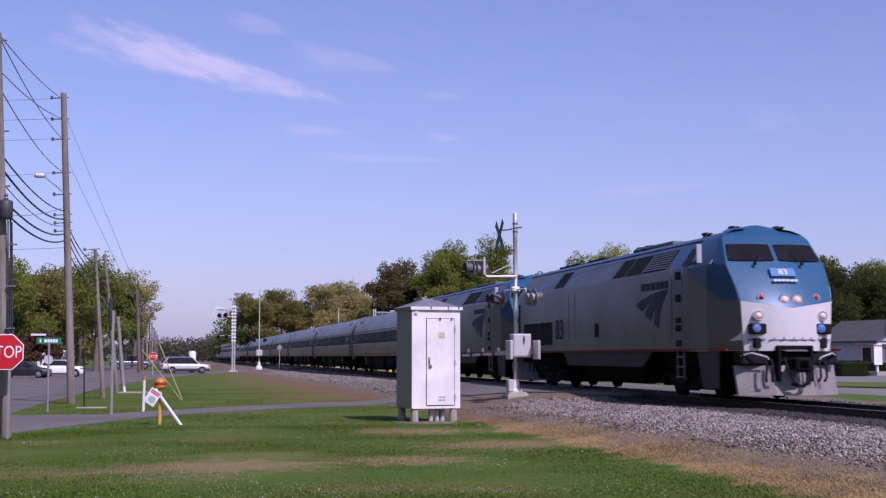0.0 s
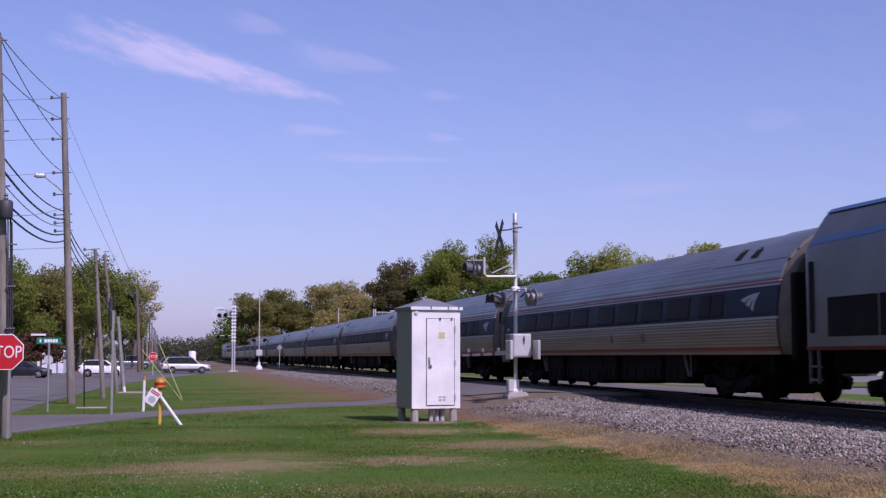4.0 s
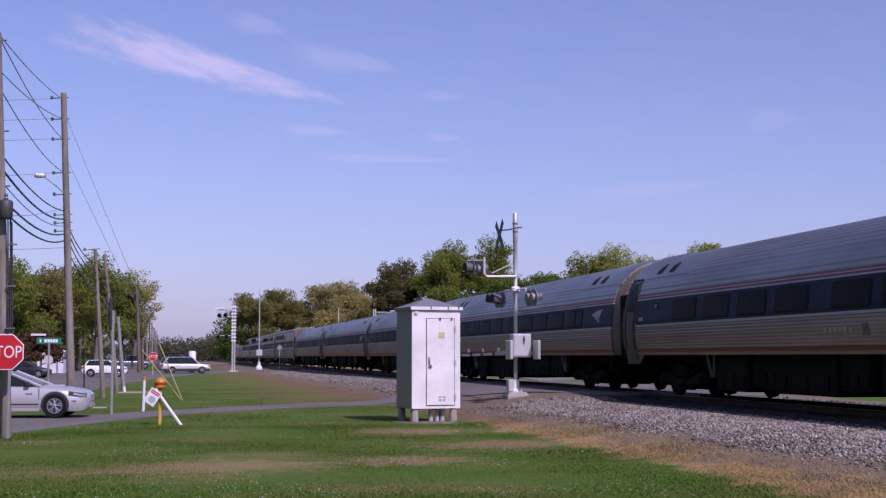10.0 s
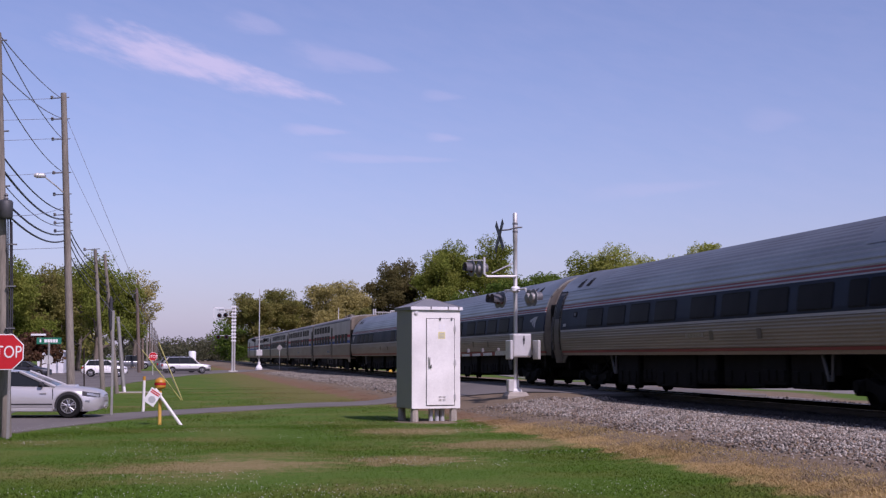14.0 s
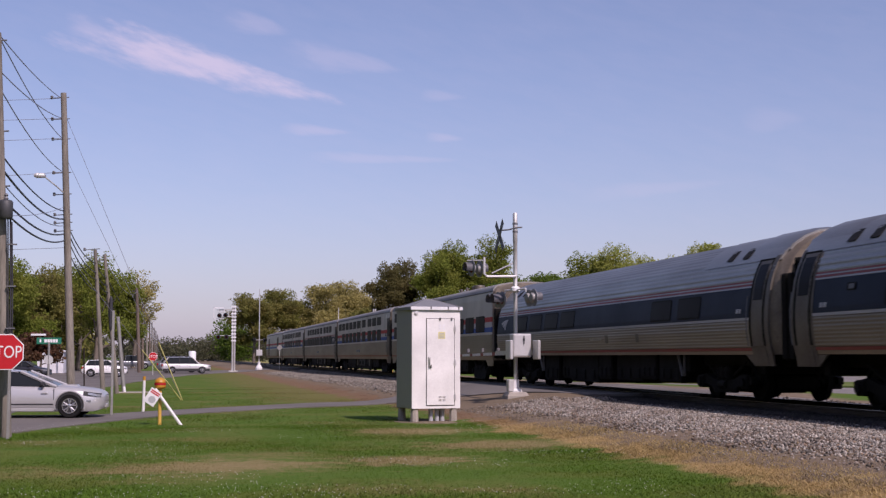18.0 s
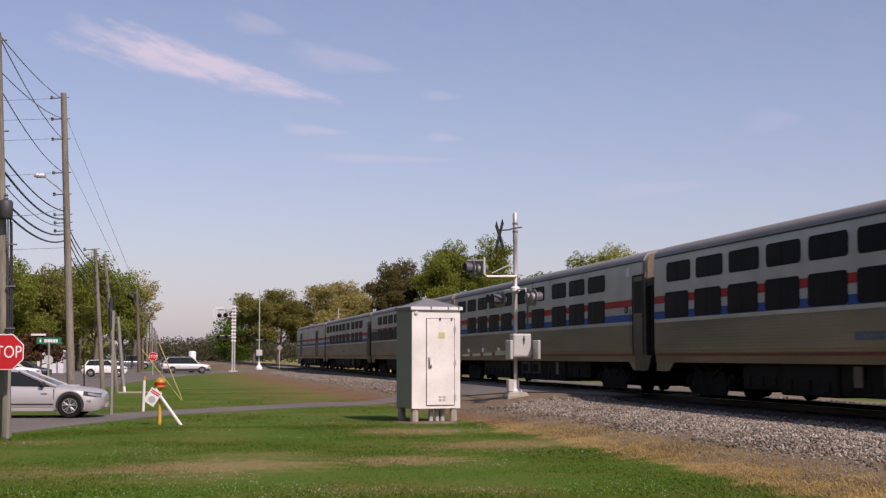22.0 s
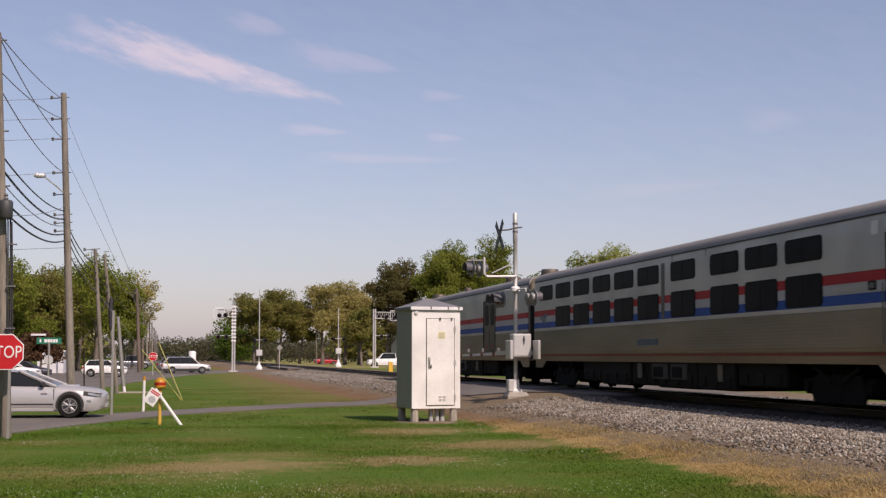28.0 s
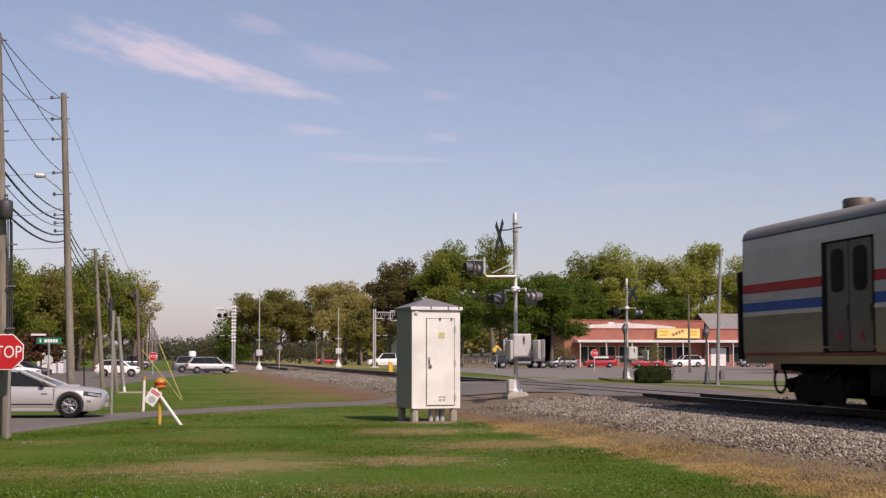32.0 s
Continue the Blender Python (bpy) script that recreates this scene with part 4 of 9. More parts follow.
def viewliner(lower, upper, doors, scheme, label, breaks=(), emblem=None, vents=(), baggage=False, emblem_size=1.0):
    car = thing("baggage_car" if baggage else "sleeping_car", label, "railway coach", group="coaches of the train")
    L = COACH
    a, b = 0.46, L - 0.46
    inner_core(car, VW, VW_ROOF, 0.28, L - 0.28, 0.86, END_TAN, 0.955)
    two_sides("lower_panel", lambda bm: strip(bm, VW, a, b, 1.10, 1.93, -0.03, 0.012, ribs=11, depth=0.0016), STAINLESS, car, L, "ribbed stainless lower side")
    two_sides("red_line", lambda bm: strip(bm, VW, a, b, 1.03, 1.09, -0.03, 0.012, 2), LINE_RED, car, L, "thin orange-red line")
    two_sides("sill", lambda bm: strip(bm, VW, a, b, 0.86, 1.025, -0.03, 0.010, 3), STAINLESS, car, L)
    two_sides("belt", lambda bm: strip(bm, VW, a, b, 1.935, 2.03, -0.03, 0.016, 2), VIEW_GREY, car, L)
    if scheme == "band":
        two_sides("window_band", lambda bm: strip(bm, VW, a, b, 2.035, 2.62, -0.03, 0.008, 4), BAND_BLUE, car, L, "navy blue window band")
        for z0, z1, m in ((2.625, 2.66, STRIPE_WHITE), (2.665, 2.71, LINE_RED), (2.715, 2.74, STRIPE_WHITE), (2.745, 2.79, LINE_RED)):
            two_sides("stripe", lambda bm: strip(bm, VW, a, b, z0, z1, -0.03, 0.012, 2), m, car, L)
        up = 2.795
    else:
        for nm, z0, z1, m in (("blue_stripe", 2.035, 2.235, STRIPE_BLUE), ("white_stripe", 2.24, 2.455, STRIPE_WHITE), ("red_stripe", 2.46, 2.66, STRIPE_RED)):
            two_sides(nm, lambda bm: strip(bm, VW, a, b, z0, z1, -0.03, 0.010, 2), m, car, L)
        up = 2.665
    two_sides("upper_panel", lambda bm: strip(bm, VW, a, b, up, 3.72, -0.03, 0.010, 4), VIEW_GREY, car, L, "plain grey upper side")
    bm = B()
    roof_shell(bm, VW_ROOF, a - 0.08, b + 0.08)
    part("roof", bm, ROOF_DULL, car, "smooth dull grey roof", smooth=40)
    two_sides("gutter", lambda bm: strip(bm, VW, a, b, 3.705, 3.735, -0.02, 0.026, 1), SKIRT, car, L)
    if lower:
        windows(car, lower, 2.05, 2.735, VW, 0.11, split=True)
    if upper:
        windows(car, upper, 3.01, 3.53, VW, 0.11, split=True)
    for y in breaks:
        bm = B()
        plate(bm, [(y, 1.0), (y + 0.05, 1.0), (y + 0.05, 3.70), (y, 3.70)], VW, -0.02, 0.018)
        part("panel_seam", bm, STAINLESS, car)
    for y0, y1 in doors:
        if baggage:
            # recess shade, drawn as a dark sheet behind both leaves
            bm = B()
            strip(bm, VW, y0 - 0.06, y1 + 0.24, 1.10, 3.35, -0.02, 0.0175, 10)
            part("door_recess", bm, UNDER, car)
            mid = (y0 + y1) / 2
            for c0, c1 in ((y0, mid - 0.02), (mid + 0.02, y1)):
                bm = B()
                plate(bm, rounded(c0, c1, 1.12, 3.30, 0.05), VW, 0.0, 0.028)
                d = part("door", bm, VESTIBULE, car, "grimy steel baggage door leaf")
                bm = B()
                plate(bm, rounded(c0 + 0.17, c1 - 0.17, 2.30, 3.17, 0.16), VW, 0.02, 0.036)
                part("pane", bm, DARK_GLASS, d)
                bm = B()
                plate(bm, [(c0 + 0.3, 1.36), (c0 + 0.5, 1.36), (c0 + 0.40, 1.52)], VW, 0.02, 0.034)
                part("reflector", bm, STRIPE_RED, d)
        else:
            vestibule_door(car, y0, y1, 1.08, 3.30, VW, 2.25, 3.16, a - 0.04 if y0 < 5 else None, 0.62 if y0 < 5 else 0.90)
    for y, r in vents:
        bm = B()
        lathe(bm, [(r, 0), (r, 0.16), (r * 0.92, 0.2), (r * 0.3, 0.22)], (-0.55, y, 4.12), n=14)
        part("roof_vent", bm, VESTIBULE, car, "round roof ventilator", smooth=40)
    if emblem:
        swoosh(car, emblem, 2.33, emblem_size, VW, STRIPE_WHITE if scheme == "band" else TRAIN_BLUE)
        bars(car, emblem - 1.35, emblem - 0.5, 2.33, 0.10, VW, VIEW_GREY if scheme != "band" else STRIPE_WHITE, 6)
    if not baggage:
        bars(car, 13.1, 15.3, 1.33, 0.17, lambda z: VW(z) - 0.012, TRAIN_BLUE, 1, "name_plate")
        bars(car, 13.3, 14.4, 1.385, 0.06, lambda z: VW(z) - 0.016, GREY_METAL, 5)
    if breaks:
        # narrow louvred locker between the window groups, a square lamp and a number plate by the door
        bm = B()
        plate(bm, rounded(12.55, 12.80, 2.06, 3.55, 0.04), VW, -0.01, 0.016)
        lou = part("louvre_panel", bm, GREY_METAL, car, "grey louvred locker panel")
        bm = B()
        for k in range(11):
            z = 2.14 + 0.125 * k
            plate(bm, [(12.59, z), (12.76, z), (12.76, z + 0.07), (12.59, z + 0.07)], VW, 0.0, 0.024)
        part("slat", bm, VESTIBULE, lou)
        if scheme != "band":
            bm = B()
            plate(bm, rounded(1.62, 1.92, 2.28, 2.46, 0.03), VW, -0.01, 0.02)
            lb = part("step_light", bm, RUBBER, car, "small square lamp in a black rim")
            bm = B()
            plate(bm, rounded(1.68, 1.86, 2.315, 2.425, 0.02), VW, 0.0, 0.026)
            part("lens", bm, GREY_METAL, lb)
            bars(car, 2.2, 3.3, 2.30, 0.10, VW, VIEW_GREY, 9)
            bm = B()
            plate(bm, rounded(1.52, 1.78, 3.34, 3.60, 0.02), VW, -0.01, 0.02)
            part("marker_plate", bm, SIGN_WHITE, car, "small pale plate")
    underfloor(car, [(5.75, 8.3, 0.30, 1.40), (8.35, 10.6, 0.18, 1.46), (10.65, 13.4, 0.17, 1.46), (13.45, 15.6, 0.20, 1.42), (15.65, 18.2, 0.17, 1.46), (18.25, 20.25, 0.24, 1.42)], hi=0.9, material=SKIRT_DARK)
    bm = B()
    box(bm, -0.9, 0.9, 0.9, 6.3, 0.70, 0.9, 0.02)
    part("underframe", bm, UNDER, car)
    bm = B()
    box(bm, -0.9, 0.9, L - 6.3, L - 0.9, 0.70, 0.9, 0.02)
    part("underframe", bm, UNDER, car)
    for y0, y1 in ((9.0, 9.3), (11.25, 12.4), (12.6, 13.8), (14.6, 14.95)):
        bm = B()
        box(bm, -1.50, -1.455, y0, y1, 0.40, 0.82, 0.01)
        ld = part("locker_door", bm, VESTIBULE if y1 - y0 < 1 else SKIRT, car, "dusty underfloor locker door")
        if y1 - y0 > 1:
            bm = B()
            box(bm, -1.512, -1.50, y0 + 0.35, y1 - 0.12, 0.46, 0.74, 0.01)
            part("louvre", bm, UNDER, ld, "dark louvre")
    for y in (3.6, L - 3.6):
        tk = truck(car, y, side=1.2)
        for s in (-1, 1):
            bm = B()
            plate(bm, [(-1.0, 0.13), (1.0, 0.13), (1.15, 0.36), (0.9, 0.70), (-0.9, 0.70), (-1.15, 0.36)], lambda z: -1.30, 0.0, 0.06)
            part("side_plate", bm if s < 0 else mirrored(bm), UNDER, tk, "dark truck side plate")
            for k in (-1, 1):
                bm = B()
                rod(bm, (s * 1.36, k * 0.25, 0.55), (s * 1.36, k * 0.95, 0.88), 0.05, n=6)
                part("radius_rod", bm, SKIRT_DARK, tk, "slanting grey rod")
    for e, k in ((a, 1), (b, -1))[:1 if baggage else 2]:
        two_sides("end_skirt", lambda bm: plate(bm, [(e, 0.62), (e + k * 0.9, 0.62), (e + k * 1.25, 0.858), (e, 0.858)], lambda z: -1.525, -0.03, 0.008), STAINLESS, car, L, "side skirt dropping at the car's end")
    gangway(car, 0.28, -1, 3.35, 1.18)
    gangway(car, L - 0.28, 1, 3.35, 1.18)
    coupler(car, 0.0, -1)
    coupler(car, L, 1)
    if baggage:
        bars(car, 24.0, 25.1, 2.31, 0.10, VW, VIEW_GREY, 8)
        bm = B()
        tube(bm, [(-0.40 + 0.15 * math.cos(t), L + 0.12, 0.45 + 0.30 * math.sin(t)) for t in np.linspace(0.9, -math.pi - 0.9, 18)], 0.03, 6)
        part("brake_hose", bm, RUBBER, car)
        for s in (-1, 1):
            bm = B()
            lathe(bm, [(0.05, 0), (0.05, 0.06), (0.03, 0.08)], (s * 1.50, L - 0.40, 2.42), axis="y", n=10)
            part("tail_lamp", bm, LAMP_RED, car, "small red tail lamp")
    return car


P4 = chain([(0.2, 1.42), (1.15, 1.50), (1.2, 1.53), (3.25, 1.53), (3.32, 1.515), (4.0, 1.02), (4.12, 0.9)])
P4_ROOF = [(0.9, 4.12), (0.6, 4.22), (0, 4.28)]


def locomotive(number, label):
    car = thing("locomotive", label, "locomotive", group="locomotives of the train")
    L = LOCO
    half_mid = [(-1.46, 1.15), (-1.53, 1.22), (-1.53, 3.26), (-1.50, 3.34), (-1.02, 4.0), (-0.86, 4.14), (-0.45, 4.24), (0, 4.27)]

    def ring(y, half, k=1.0):
        return [(x * k, y, z) for x, z in half] + [(-x * k, y, z) for x, z in reversed(half[:-1])]
    bm = B()
    loft(bm, [ring(L - 0.45, half_mid, 0.93), ring(L - 0.75, half_mid), ring(3.3, half_mid)])
    part("body", bm, SILVER_SHADED, car, "silver body side, coloured dark for shade", smooth=30)
    # nose and cab: the sides fold in ahead of the cab door
    def nose_ring(zs, ym, yc, w, ws):
        """zs: heights at the side, the corner and the middle."""
        a, c, m = zs
        return [(-ws, 3.3, a), (-ws, 2.1, a), (-w, yc, c), (-w * 0.5, ym + 0.07, (c + m) / 2), (0, ym, m), (w * 0.5, ym + 0.07, (c + m) / 2), (w, yc, c), (ws, 2.1, a), (ws, 3.3, a)]
    bm = B()
    loft(bm, [nose_ring((1.15, 1.15, 1.15), 0.52, 0.86, 1.12, 1.525), nose_ring((1.55, 1.55, 1.55), 0.50, 0.84, 1.15, 1.525), nose_ring((2.36, 2.36, 2.18), 0.52, 0.86, 1.19, 1.525)], closed=False)
    part("nose_lower", bm, SILVER_SUNLIT, car, "silver lower nose with a shallow point, coloured pale as sunlit", smooth=38)
    bm = B()
    loft(bm, [nose_ring((2.365, 2.365, 2.185), 0.52, 0.86, 1.19, 1.525), nose_ring((2.75, 2.75, 2.70), 0.80, 1.04, 1.24, 1.525), nose_ring((3.24, 3.24, 3.24), 1.24, 1.40, 1.30, 1.525), nose_ring((3.32, 3.32, 3.32), 1.30, 1.46, 1.30, 1.515),
              nose_ring((3.98, 3.98, 4.0), 1.84, 1.97, 1.16, 1.12), nose_ring((4.12, 4.14, 4.22), 2.05, 2.18, 1.06, 1.0), nose_ring((4.2, 4.26, 4.36), 2.35, 2.5, 0.80, 0.80), nose_ring((4.26, 4.32, 4.40), 2.8, 2.9, 0.42, 0.45)], closed=False)
    part("cab", bm, CAB_BLUE, car, "blue cab with raked windscreens", smooth=38)
    fx = P4

    def folded(b, pts, lift=0.006):
        """A sheet on the folded cab side; its points are (y, z)."""
        def sx(y, z):
            w = float(np.interp(z, [1.15, 1.55, 2.36, 3.24], [1.12, 1.15, 1.20, 1.30]))
            yc = float(np.interp(z, [1.15, 2.36, 2.75, 3.24], [0.86, 0.86, 1.04, 1.40]))
            return -float(np.interp(y, [yc, 2.1], [w, 1.525]))
        k = len(pts)
        v = [(sx(y, z) + 0.02, y, z) for y, z in pts] + [(sx(y, z) - lift, y - 0.002, z) for y, z in pts]
        faces(b, v, [(i, (i + 1) % k, k + (i + 1) % k, k + i) for i in range(k)] + [tuple(range(k))[::-1], tuple(range(k, 2 * k))])
        return b
    two_sides("side_sheet", lambda b: folded(b, [(2.1, 1.16), (3.34, 1.16), (3.34, 3.25), (3.0, 3.10), (2.1, 2.70)]), SILVER_SHADED, car, L)
    two_sides("side_sheet", lambda b: folded(b, [(0.88, 1.16), (2.098, 1.16), (2.098, 2.70), (1.5, 2.42), (0.88, 2.33)]), SILVER_SHADED, car, L, "silver facet folding in to the nose")
    two_sides("blue_sheet", lambda b: folded(b, [(0.88, 2.335), (1.5, 2.425), (2.098, 2.705), (2.098, 3.23), (1.40, 3.23), (1.06, 2.75)]), TRAIN_BLUE, car, L)
    two_sides("blue_sheet", lambda b: folded(b, [(2.1, 2.705), (3.0, 3.105), (3.36, 3.26), (3.36, 3.30), (2.1, 3.30)]), TRAIN_BLUE, car, L)
    # upper slope: blue sweep running back from the cab, pale panel above the side
    sl = chain([(3.30, 1.515), (3.34, 1.50), (4.0, 1.02), (4.14, 0.86)])
    two_sides("upper_sweep", lambda b: plate(b, [(1.9, 3.32), (4.6, 3.34), (5.0, 3.72), (7.0, 3.84), (10.0, 3.92), (13.5, 3.80), (15.8, 3.55), (17.6, 3.40), (20.2, 3.36), (20.3, 4.08), (3.3, 4.08), (2.3, 3.97)], sl, -0.02, 0.006), TRAIN_BLUE, car, L, "blue sweep along the roof edge")
    bm = B()
    loft(bm, [ring(y, [(-0.99, 4.06), (-0.86, 4.155), (-0.45, 4.255), (0, 4.285)]) for y in (2.6, L - 0.6)])
    part("roof", bm, TRAIN_BLUE, car, "blue roof", smooth=40)
    bm = B()
    for q in range(9):
        x = -0.96 + 0.24 * q
        y = float(np.interp(abs(x), [0, 0.575, 1.15], [0.50, 0.57, 0.84])) - 0.006
        box(bm, x - 0.115, x + 0.115, y - 0.004, y + 0.05, 1.405, 1.425)
        lathe(bm, [(0.018, 0.0), (0.012, -0.012)], (x, y, 1.46), axis="y", n=6)
    part("nose_seam", bm, SKIRT, car, "riveted seam across the nose")
    # windscreens
    def screen(sgn):
        b = B()
        def at(u, v):
            # u across from the middle, v up the slope
            z = 3.36 + 0.46 * v
            w = np.interp(z, [3.24, 3.32, 3.98], [1.30, 1.30, 1.16])
            ym = np.interp(z, [3.24, 3.32, 3.98], [1.24, 1.30, 1.84])
            yc = np.interp(z, [3.24, 3.32, 3.98], [1.40, 1.46, 1.97])
            x = u * w
            y = np.interp(abs(u), [0, 0.5, 1.0], [ym, ym + 0.07, yc])
            return (sgn * x, y - 0.02, z + 0.012)
        us = [0.05, 0.3, 0.5, 0.7, 0.95]
        lo = [at(u, 0.02 if 0.1 < u < 0.9 else 0.05) for u in us]
        hi = [at(u, 0.98 if 0.1 < u < 0.9 else 0.95) for u in us]
        v = lo + hi
        faces(b, v, [(i, i + 1, i + 6, i + 5) for i in range(4)])
        ext = bmesh.ops.extrude_face_region(b, geom=b.faces[:])
        for q in ext["geom"]:
            if isinstance(q, bmesh.types.BMVert):
                q.co.y -= 0.012
        bmesh.ops.recalc_face_normals(b, faces=b.faces)
        part("windscreen", b, DARK_GLASS, car, "dark raked windscreen")
    screen(-1)
    screen(1)
    two_sides("cab_window", lambda b: plate(b, [(2.55, 3.38), (3.9, 3.38), (3.9, 3.86), (2.75, 3.86)], sl, 0.0, 0.02), DARK_GLASS, car, L)
    bm = B()
    box(bm, -1.70, -1.56, 2.30, 2.35, 3.36, 3.84, 0.015)
    part("mirror", bm, STRIPE_WHITE, car, "white folding cab mirror")
    for s in (-1, 1):
        bm = B()
        rod(bm, (s * 0.62, 1.24, 3.30), (s * 0.42, 1.45, 3.56), 0.012, n=5)
        box(bm, s * 0.62 - 0.03, s * 0.62 + 0.03, 1.2, 1.28, 3.26, 3.34)
        part("wiper", bm, RUBBER, car)
    # lamps on the nose
    for x, z, r, m, nm in ((-0.16, 2.38, 0.105, LAMP_ON, "headlamp"), (0.16, 2.38, 0.105, LAMP_ON, "headlamp"), (-0.84, 2.0, 0.085, LAMP_ON, "ditch_lamp"), (0.84, 2.0, 0.085, LAMP_ON, "ditch_lamp"), (-0.72, 2.44, 0.065, LAMP_RED, "marker_lamp"), (0.72, 2.44, 0.065, LAMP_RED, "marker_lamp")):
        y = np.interp(abs(x), [0, 0.6, 1.19], [0.52, 0.59, 0.86]) + (0.12 if z > 2.2 else -0.02)
        bm = B()
        lathe(bm, [(r + 0.035, 0.10), (r + 0.035, -0.05), (r, -0.05), (r * 0.9, -0.02)], (x, y, z), axis="y", n=16)
        c = part(nm, bm, CHROME, car, smooth=40)
        bm = B()
        lathe(bm, [(r * 0.93, 0.0), (r * 0.8, -0.05), (r * 0.3, -0.075)], (x, y - 0.02, z), axis="y", n=14)
        part("lens", bm, m, c, smooth=60)
    for s in (-1, 1):
        y = float(np.interp(0.84, [0, 0.6, 1.19], [0.50, 0.57, 0.84]))
        bm = B()
        box(bm, s * 0.84 - 0.21, s * 0.84 + 0.21, y - 0.08, y + 0.25, 1.55, 1.81, 0.03)
        hb = part("lamp_box", bm, RUBBER, car)
        bm = B()
        lathe(bm, [(0.11, 0), (0.10, -0.03), (0.04, -0.05)], (s * 0.84 - 0.07, y - 0.08, 1.69), axis="y", n=12)
        part("lens", bm, LAMP_BLUE, hb, "bluish lens")
        bm = B()
        box(bm, s * 0.86 - 0.08, s * 0.86 + 0.08, y - 0.06, y + 0.2, 1.22, 1.46, 0.02)
        part("mu_socket", bm, RUBBER, car)
    bm = B()
    faces(bm, [(-0.32, 0.95, 2.98), (0.32, 0.95, 2.98), (0.32, 1.10, 3.18), (-0.32, 1.10, 3.18), (-0.32, 1.07, 2.92), (0.32, 1.07, 2.92), (0.32, 1.22, 3.12), (-0.32, 1.22, 3.12)], [(3, 2, 1, 0), (4, 5, 6, 7), (0, 1, 5, 4), (2, 3, 7, 6), (1, 2, 6, 5), (3, 0, 4, 7)])
    nb = part("number_board", bm, BOARD_BLUE, car, "blue number board")
    letters(number, 0.25, 0.008, SIGN_WHITE, nb, Matrix.Translation((0, 1.015, 3.08)) @ Euler((radians(53), 0, 0)).to_matrix().to_4x4(), "road_number")
    bm = B()
    for i in range(6):
        x = -0.33 + i * 0.11
        box(bm, x, x + 0.085, 0.83, 0.90, 2.84, 2.89)
    part("lettering_bar", bm, SIGN_WHITE, car)
    # pilot, steps, coupler, hoses
    bm = B()
    pl = [(-1.30, 0.92), (-0.5, 0.55), (0, 0.45), (0.5, 0.55), (1.30, 0.92)]
    rings = [[(x, y + 0.12, 0.80) for x, y in pl] + [(x, y + 0.22, 0.80) for x, y in reversed(pl)],
             [(x, y - 0.10, 0.09) for x, y in pl] + [(x, y + 0.02, 0.09) for x, y in reversed(pl)]]
    loft(bm, rings)
    part("pilot", bm, PILOT, car, "pale grey steel pilot plough")
    bm = B()
    box(bm, -1.25, 1.25, 0.72, 1.2, 0.82, 1.14, 0.03)
    part("buffer_beam", bm, RUBBER, car)
    bm = B()
    for a, b in ((-0.46, -0.38), (0.38, 0.46)):
        box(bm, a, b, 0.40, 0.80, 0.42, 1.26, 0.02)
    box(bm, -0.46, 0.46, 0.42, 0.80, 1.20, 1.28, 0.02)
    box(bm, -0.46, 0.46, 0.62, 0.80, 0.40, 1.20, 0.02)
    part("coupler_pocket", bm, UNDER, car, "black coupler pocket")
    bm = B()
    box(bm, -0.30, 0.30, 0.36, 0.41, 1.13, 1.17, 0.01)
    part("uncoupling_bar", bm, GREY_METAL, car)
    bm = B()
    lathe(bm, [(0.10, -0.18), (0.13, -0.16), (0.13, 0.16), (0.10, 0.18)], (0.09, 0.20, 0.82), n=10)
    box(bm, -0.2, -0.06, 0.05, 0.34, 0.66, 0.98, 0.03)
    part("knuckle", bm, DARK_METAL, car, "worn coupler knuckle", smooth=40)
    for q in (-0.30, 0.22, 0.32):
        bm = B()
        tube(bm, [(q, 0.40, 0.98), (q * 1.05, 0.22, 0.74), (q * 0.6, 0.16, 0.40), (q * -0.2, 0.18, 0.30), (q * -0.7, 0.24, 0.38)], 0.032, 6)
        part("air_hose", bm, RUBBER, car)
    coupler(car, 0.0, -1)
    coupler(car, L, 1)
    for s in (-1, 1):
        bm = B()
        tube(bm, [(s * 1.25, 0.78, 1.03), (s * 1.05, 0.6, 1.10), (s * 0.70, 0.5, 1.0), (s * 0.66, 0.5, 0.94)], 0.022, 6)
        part("grab_iron", bm, STRIPE_WHITE, car, "white grab iron")
    for s in (-0.75, -0.6, 0.6, 0.75):
        bm = B()
        tube(bm, [(s, 0.5, 0.95), (s * 1.02, 0.38, 0.75), (s * 1.05, 0.40, 0.52), (s, 0.46, 0.42)], 0.03, 6)
        part("brake_hose", bm, RUBBER, car)
    # side details
    two_sides("red_line", lambda b: strip(b, P4, 1.0, L - 0.6, 1.15, 1.21, -0.02, 0.012, 1), LINE_RED, car, L)
    two_sides("side_skirt", lambda b: plate(b, [(1.6, 0.22), (2.55, 0.22), (2.9, 1.145), (1.6, 1.145)], lambda z: -1.48, -0.05, 0.0), SKIRT, car, L, "grey side skirt")
    two_sides("side_sill", lambda b: plate(b, [(6.1, 1.145), (6.9, 0.72), (14.0, 0.72), (14.6, 1.145)], lambda z: -1.47, -0.05, 0.0), SKIRT, car, L)
    two_sides("grille", lambda b: plate(b, rounded(15.75, 17.42, 1.42, 2.22, 0.03), P4, -0.02, 0.012), RUBBER, car, L, "dark radiator grille")
    two_sides("grille", lambda b: plate(b, rounded(17.52, 19.45, 1.42, 2.22, 0.03), P4, -0.02, 0.012), RUBBER, car, L, "dark radiator grille")
